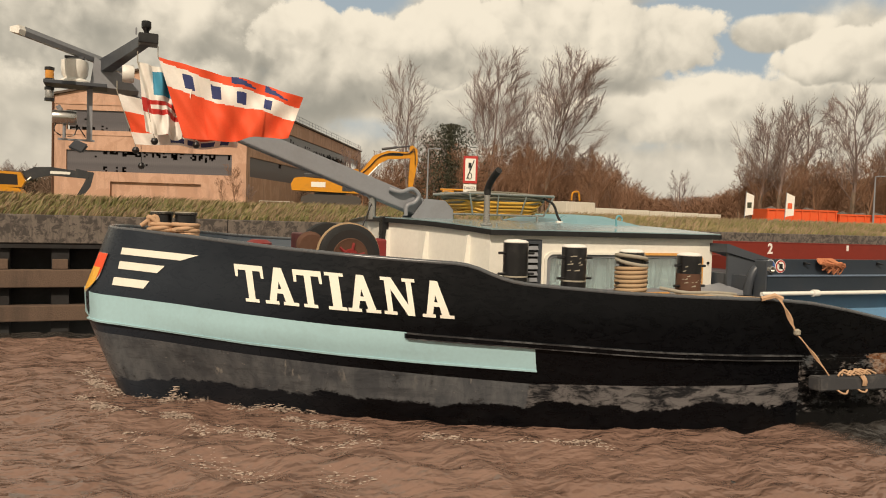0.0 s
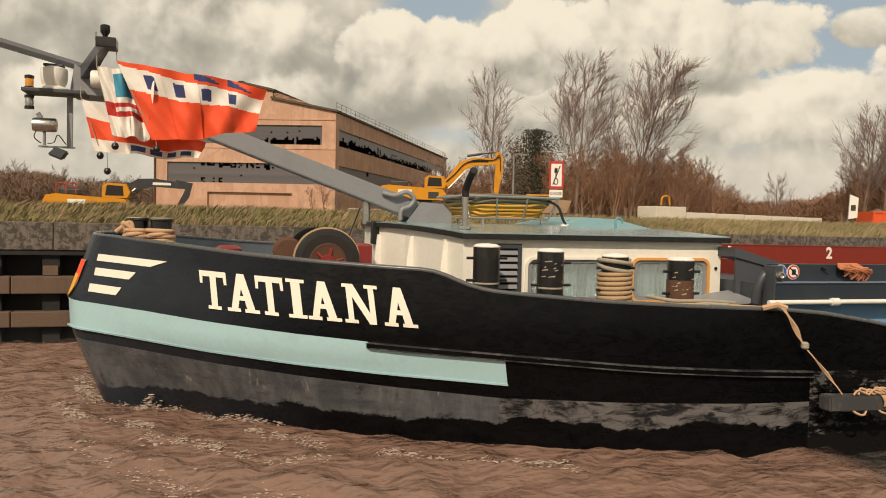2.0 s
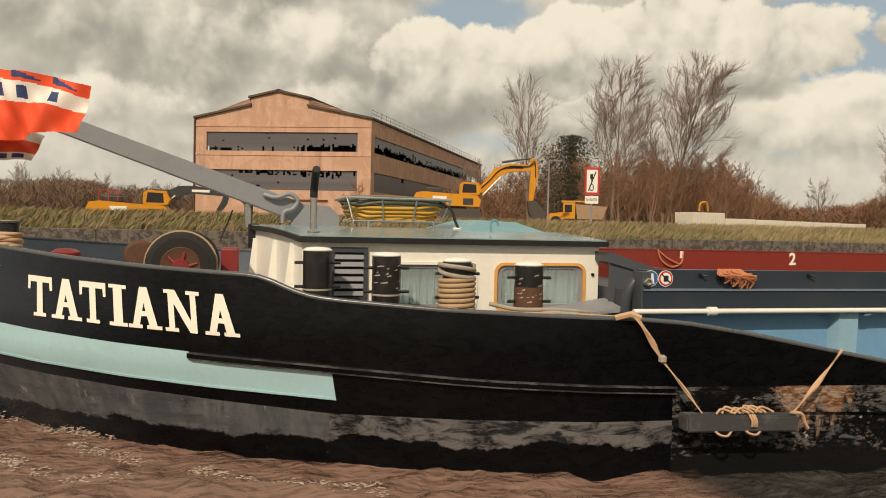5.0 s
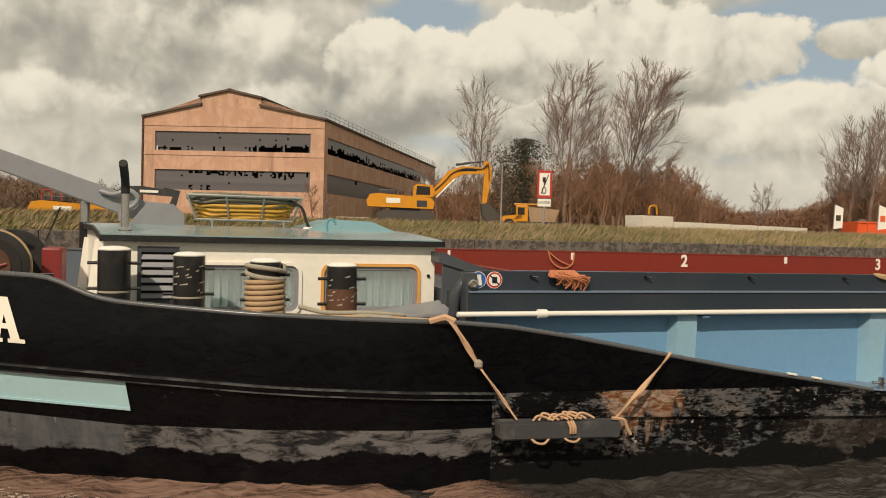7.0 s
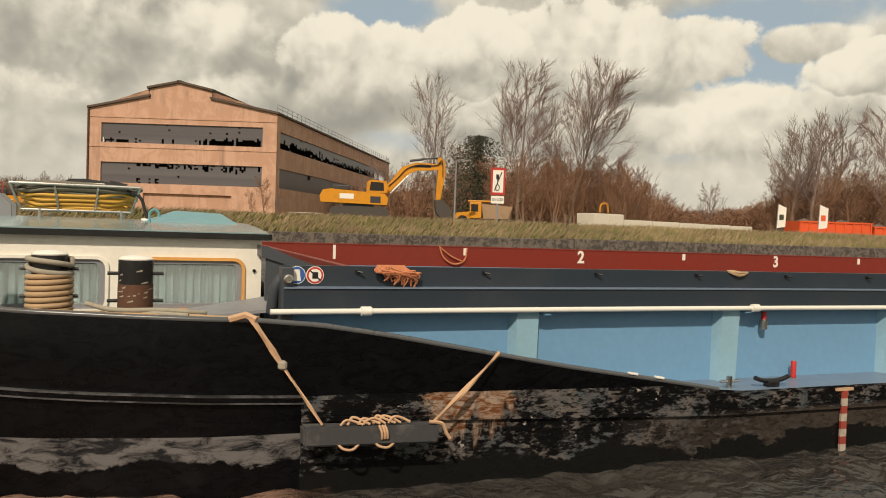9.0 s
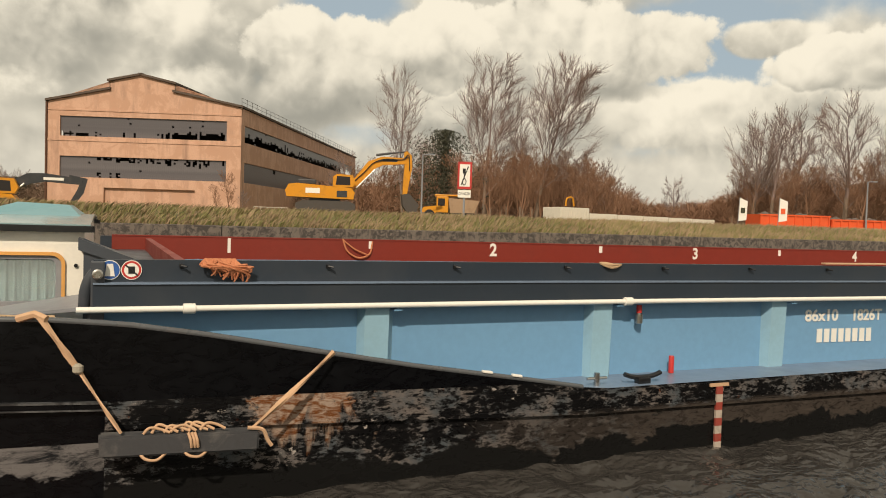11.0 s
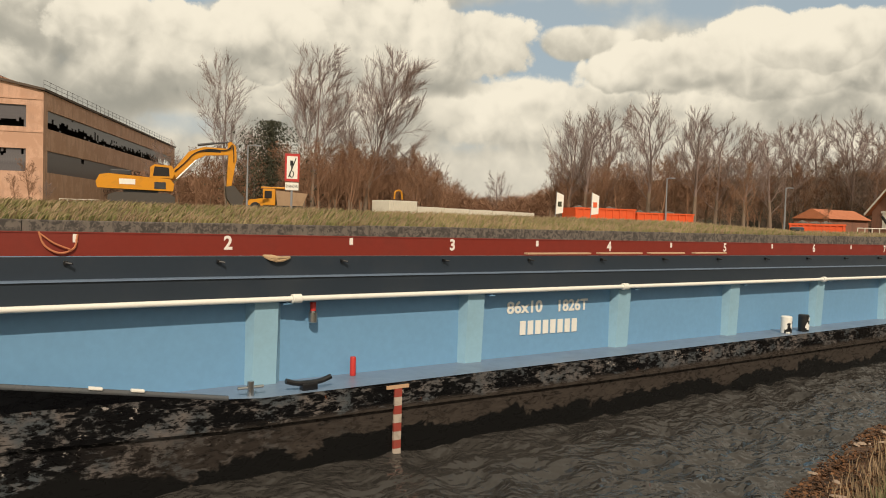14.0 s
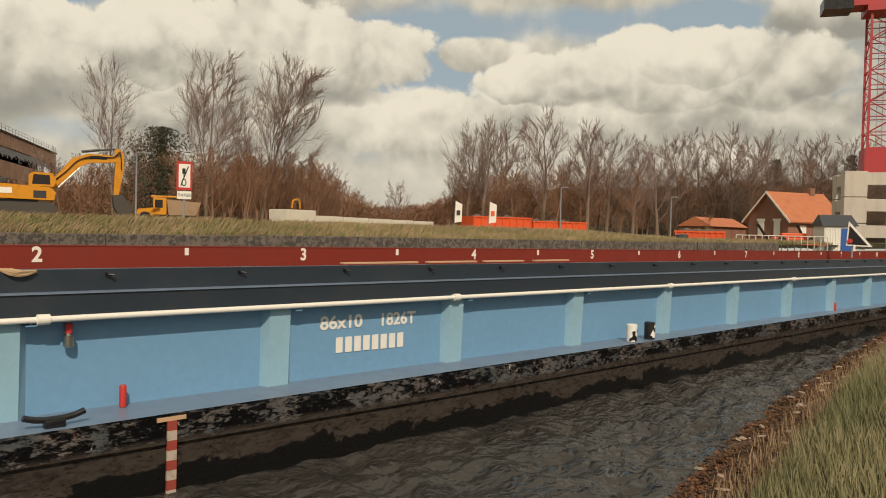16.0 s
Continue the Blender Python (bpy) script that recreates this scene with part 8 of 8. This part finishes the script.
def build_hose_rack():
    t = aboard(thing("hose_rack", "steel roof rack filled with yellow and grey hoses", "hose rack"))
    x0, x1, y0, y1 = 5.42, 6.76, 11.45, 12.75

    def loop(x0, x1, y0, y1, z, r):
        bm = B()
        for p, q in (((x0, y0), (x1, y0)), ((x1, y0), (x1, y1)), ((x1, y1), (x0, y1)), ((x0, y1), (x0, y0))):
            rod(bm, (*p, z), (*q, z), r, n=8)
        return bm

    part("lower_rail", loop(x0, x1, y0, y1, 2.74, .018), "steel", t)
    part("upper_rail", loop(x0 - .12, x1 + .12, y0 - .12, y1 + .12, 3.08, .02), "steel", t)
    for k in range(4):
        f = k / 3
        bm = B()
        rod(bm, (x0 + (x1 - x0) * f, y0, 2.74), (x0 - .12 + (x1 - x0 + .24) * f, y0 - .12, 3.08), .016, n=8)
        part("upright", bm, "steel", t)
    for px_, py_ in ((x0 + .22, y0), (x1 - .12, y0), (x0 + .22, y1), (x1 - .12, y1)):
        bm = B()
        rod(bm, (px_, py_, 2.60), (px_, py_, 2.76), .022, n=8)
        part("leg", bm, "steel", t)
    r = random.Random(9)
    for k in range(17):
        yel = k < 10
        z = 2.775 + .0195 * k
        bm = B()
        g = .02 * (k % 3) - .01 * (k // 3)
        pts = []
        ph = [r.uniform(0, 6.28) for _ in range(3)]
        for i in range(41):
            a = 2 * math.pi * i / 40
            cx, cy = math.cos(a), math.sin(a)
            e = .45
            sx_ = math.copysign(abs(cx) ** e, cx)
            sy = math.copysign(abs(cy) ** e, cy)
            out = .035 * k / 5
            pts.append(((x0 + x1) / 2 + ((x1 - x0) / 2 - .03 + out - g) * sx_, (y0 + y1) / 2 + ((y1 - y0) / 2 - .04 + out - g) * sy, z + .02 * math.sin(3 * a + ph[0]) + .012 * math.sin(7 * a + ph[1])))
        pipe(bm, pts, .023, 7)
        smooth(part("hose", bm, "hosey" if yel else "hoseg", t), 1.3)
    bm = B()
    pipe(bm, curve_points([(6.7, 11.4, 3.05), (6.88, 11.35, 2.95), (6.95, 11.3, 2.75), (6.98, 11.25, 2.66)], 20), .022, 7)
    smooth(part("hose_end", bm, "rubber", t), 1.2)
    bm = B()
    rod(bm, (6.9, 11.25, 2.64), (7.08, 11.25, 2.64), .03, n=8)
    part("nozzle", bm, "white", t)


def build_fender():
    t = aboard(thing("fender_board", "scuffed dark timber fender hung on straps", "fender"))
    bm = B()
    hexa(bm, [(8.38, 7.10, .585), (9.72, 7.08, .545), (9.72, 7.27, .545), (8.38, 7.29, .585)], [(8.37, 7.10, .77), (9.73, 7.08, .72), (9.73, 7.27, .72), (8.37, 7.29, .77)])
    bmesh.ops.bevel(bm, geom=bm.edges[:], offset=.018, segments=2, affect="EDGES")
    part("timber", bm, "fenderwood", t)
    r = random.Random(4)
    turns = []
    for k in range(7):
        a = 8.74 + .075 * k + r.uniform(-.02, .02)
        turns.append([(a, 7.13, .765), (a + .05, 7.12 + r.uniform(0, .08), .80 + r.uniform(0, .035)), (a + .13, 7.14, .795 + r.uniform(0, .02)), (a + .22, 7.12, .765)])
    for a in (8.70, 9.06):
        turns.append([(a, 7.12, .60), (a + .05, 7.08, .555), (a + .14, 7.08, .54), (a + .22, 7.12, .585)])
    for dx in (.0, .03, .055):
        turns.append([(9.10 + dx, 7.085, .76), (9.12 + dx, 7.06, .70), (9.125 + dx, 7.06, .66), (9.13 + dx, 7.07, .63)])
    for pts in turns:
        bm = B()
        pipe(bm, curve_points(pts, 12), .014, 6)
        smooth(part("lashing", bm, "strap", t), 1.2)

    def band_strap(p, q, name, w=.05, n=26):
        bm = B()
        p, q = Vector(p), Vector(q)
        cols = []
        for i in range(n + 1):
            k = i / n
            c = p.lerp(q, k) + Vector((0, -.02 * math.sin(k * math.pi), 0))
            a = .5 * math.sin(k * 5)
            side = (q - p).normalized().cross(Vector((0, 1, 0))) * w * (1 - .3 * abs(math.sin(k * 4.5)))
            tw = Vector((0, .018 * math.sin(k * 9), 0))
            cols.append([bm.verts.new(c - side - tw), bm.verts.new(c + Vector((0, -.018, 0))), bm.verts.new(c + side + tw), bm.verts.new(c + Vector((0, .018, 0)))])
        for a, b in zip(cols, cols[1:]):
            for j in range(4):
                bm.faces.new((a[j], b[j], b[(j + 1) % 4], a[(j + 1) % 4]))
        bmesh.ops.recalc_face_normals(bm, faces=bm.faces)
        return smooth(part(name, bm, "strap", t, "cream webbing strap"), 1.0)

    band_strap((7.90, 7.38, 1.78), (8.20, 7.36, 1.32), "strap", .032)
    band_strap((8.20, 7.36, 1.32), (8.55, 7.12, .79), "strap", .019)
    band_strap((10.49, 7.36, 1.38), (9.66, 7.12, .74), "strap", .030)
    bm = B()
    lathe(bm, [(.02, -.04), (.045, -.02), (.045, .03), (.02, .05)], (8.20, 7.34, 1.32), 10)
    part("knot", bm, "ropeold", t)
    bm = B()
    pipe(bm, [(7.72, 7.50, 1.75), (7.86, 7.42, 1.80), (7.95, 7.37, 1.76)], .035, 6)
    part("strap_turn", bm, "strap", t)
    bm = B()
    pipe(bm, curve_points([(9.62, 7.1, .76), (9.75, 7.08, .74), (9.80, 7.08, .64), (9.84, 7.08, .58)], 12), .018, 6)
    part("strap_tail", bm, "strap", t)


def build_loose():
    r = random.Random(17)
    t = aboard(thing("rope_bundle", "frayed orange rope bundle hung over the coaming", "rope"))
    bm = B()
    for k in range(90):
        a, b = r.uniform(9.32, 9.62), r.uniform(9.38, 9.76)
        z1 = 2.02 + .18 * r.random() + (.05 if b < 9.5 else 0)
        pipe(bm, curve_points([(a, 8.06, 2.25), (a + r.uniform(-.06, .1), 8.0 - r.uniform(0, .05), 2.18), (b + r.uniform(-.05, .05), 8.0 - r.uniform(0, .06), (z1 + 2.2) / 2), (b, 8.02, z1)], 9), .010, 4)
    part("tassel", bm, "orangerope", t)
    t = aboard(thing("tie_rope", "thin orange lashing over the far coaming", "rope"))
    bm = B()
    pipe(bm, curve_points([(13.05, 15.98, 2.26), (13.15, 15.95, 2.0), (13.4, 15.93, 1.86), (13.65, 15.95, 1.95), (13.72, 15.98, 2.22)], 24), .02, 5)
    pipe(bm, curve_points([(13.05, 15.97, 2.24), (13.3, 15.93, 2.05), (13.6, 15.93, 1.92)], 16), .016, 5)
    part("loop", bm, "orangerope", t)
    t = aboard(thing("tie_rope", "knotted tan lashing on the near coaming", "rope"))
    bm = B()
    for k in range(8):
        a = 14.26 + r.uniform(-.05, .05)
        pipe(bm, curve_points([(a - .1, 8.1, 2.24), (a, 8.04, 2.20 + r.uniform(-.03, .02)), (a + .12, 8.06, 2.22)], 10), .014, 5)
    part("knot", bm, "rope", t)
    for k, x in enumerate((12.25, 12.62)):
        t = aboard(thing("rail_pad", "small white pad on the sloping rail", "pad", "rail pads", at=(x, 7.46, lerp(x, TX, TZ) + .035)))
        t.rotation_euler = (0, radians(9), 0)
        bm = B()
        box(bm, -.06, .06, -.03, .03, -.015, .012, .008)
        part("pad", bm, "white", t)
    # boards stacked along the far coaming
    for a, b in ((18.1, 19.4), (19.6, 20.6), (20.8, 21.7), (22.0, 22.9)):
        t = aboard(thing("plank", "pale timber plank lying along the coaming", "plank", "planks on the coaming"))
        bm = B()
        box(bm, a, b, 8.10, 8.19, 2.237, 2.262, .005)
        part("board", bm, "strap", t)


def build_bow_wave():
    def hull_y(x):
        return YC - half(nominal(x, .05), .05)

    # broken foam: small flat lumps strewn along the breaking lines
    r = random.Random(8)
    lines = [
        ([(-.42, 11.2), (-.15, 10.68), (.06, 10.2), (.5, 10.0), (.9, 9.75)], .10, .05, 520),
        ([(-.35, 12.9), (-.22, 12.2), (-.14, 11.7), (.15, 11.2)], .16, .05, 420),
        ([(.1, 11.45), (.5, 11.1), (.78, 10.85), (1.3, 10.45), (1.9, 9.95), (2.4, 9.6)], .07, .06, 420),
        ([(.85, 9.25), (1.3, 8.95), (1.7, 8.6), (2.1, 8.35), (2.9, 7.9)], .10, .03, 360),
        ([(2.0, 9.4), (2.4, 9.05), (2.8, 8.75)], .10, .03, 160),
        ([(3.4, 8.25), (3.8, 8.0), (4.3, 7.65), (5.2, 7.2)], .12, .03, 190),
        ([(.2, 9.2), (.7, 8.3), (1.5, 7.5), (2.8, 6.7)], .18, .02, 160),
    ]
    vs, fs = [], []

    def lump(c, s):
        n = 6
        k = len(vs)
        st, tw = r.uniform(1.0, 2.6), r.uniform(-.9, .3)
        for ring, (f, z) in enumerate(((1.0, -.15), (.8, .22), (.3, .38))):
            for j in range(n):
                q = 2 * math.pi * j / n
                u, v = math.cos(q) * st * f * r.uniform(.75, 1.2), math.sin(q) * f * r.uniform(.75, 1.2)
                vs.append((c[0] + s * (u * math.cos(tw) - v * math.sin(tw)), c[1] + s * (u * math.sin(tw) + v * math.cos(tw)), c[2] + s * z))
        for ring in range(2):
            for j in range(n):
                i0, i1 = k + ring * n + j, k + ring * n + (j + 1) % n
                fs.append((i0, i1, i1 + n, i0 + n))
        fs.append(tuple(k + 2 * n + j for j in range(n)))

    for pts, spread, lift, count in lines:
        for _ in range(count * 6):
            u = r.random() * (len(pts) - 1.001)
            if noise.noise(Vector((u * 3.1, lift * 90, spread * 50))) < r.uniform(-.25, .35):
                continue
            i = int(u)
            x = pts[i][0] + (pts[i + 1][0] - pts[i][0]) * (u - i) + r.gauss(0, spread * .4)
            y = pts[i][1] + (pts[i + 1][1] - pts[i][1]) * (u - i) + r.gauss(0, spread * .7)
            s = .003 + .013 * r.random() ** 4
            lump((x, y, wash_z(x, y) + r.random() ** 2 * lift), s)
    # spray thrown up at the shoulder
    for cx, cy, h in ((.78, 10.95, .22), (2.0, 9.95, .12)):
        for _ in range(120):
            z = h * r.random() ** 1.8
            lump((cx + r.gauss(0, .09) * (1.2 - z / h), cy - .1 + r.gauss(0, .05), .08 + z), .006 + .014 * r.random() ** 2)
    me = bpy.data.meshes.new("bow_foam")
    me.from_pydata(vs, [], fs)
    me.polygons.foreach_set("use_smooth", [True] * len(fs))
    me.materials.append(M["foam"])
    aboard(tagged(new("bow_foam", me), "pale broken foam curling from the bow", "foam", "", "stuff"))


build_bollards()
build_winch()
build_mast()
build_flags()
build_hose_rack()
build_fender()
build_loose()
build_bow_wave()


# ---- what moves ----
def motions():
    for ob in SAIL:
        base = ob.matrix_basis.copy()
        walk(ob, [(t, Matrix.Translation((-s, 0, 0)) @ base) for t, s in WAY])
    # flags flutter: each strip hangs on the one before it; gusts lift the large one
    def lift(t):
        return lerp(t, [0, 1, 2, 2.5, 3, 3.5, 4, 4.8, 16], [8, 6, 4, -9, -4, -11, -3, 4, 4])

    for f, (strips, L) in enumerate(FLAGS):
        rows = [[] for _ in strips]
        for t in span(0, 16, 100):
            p = Vector((0, 0, 0))
            for i, ob in enumerate(strips):
                k = i / len(strips)
                yaw = (5 + 9 * k) * math.sin(7.4 * t - 2.6 * k + f * 1.7) + 5 * math.sin(3.1 * t + 1.2 * k + f) - 3
                dip = lift(t) + 1.5 * math.sin(9.1 * t - k) if f == 0 else 3 + 3 * math.sin(4.6 * t - .6 * k + f * 2.1)
                m = Matrix.Translation(p) @ pose(0, 0, 0, 6 * k * math.sin(5.3 * t - 4 * k + f), dip, yaw)
                rows[i].append((t, m))
                p = m @ Vector((L, 0, 0))
        for ob, r in zip(strips, rows):
            walk(ob, r)
    # the water drifts and heaves a little
    walk(water, [(t, pose(.10 * t, 0, .012 * math.sin(t * 2.1))) for t in span(0, 16, 32)])


motions()
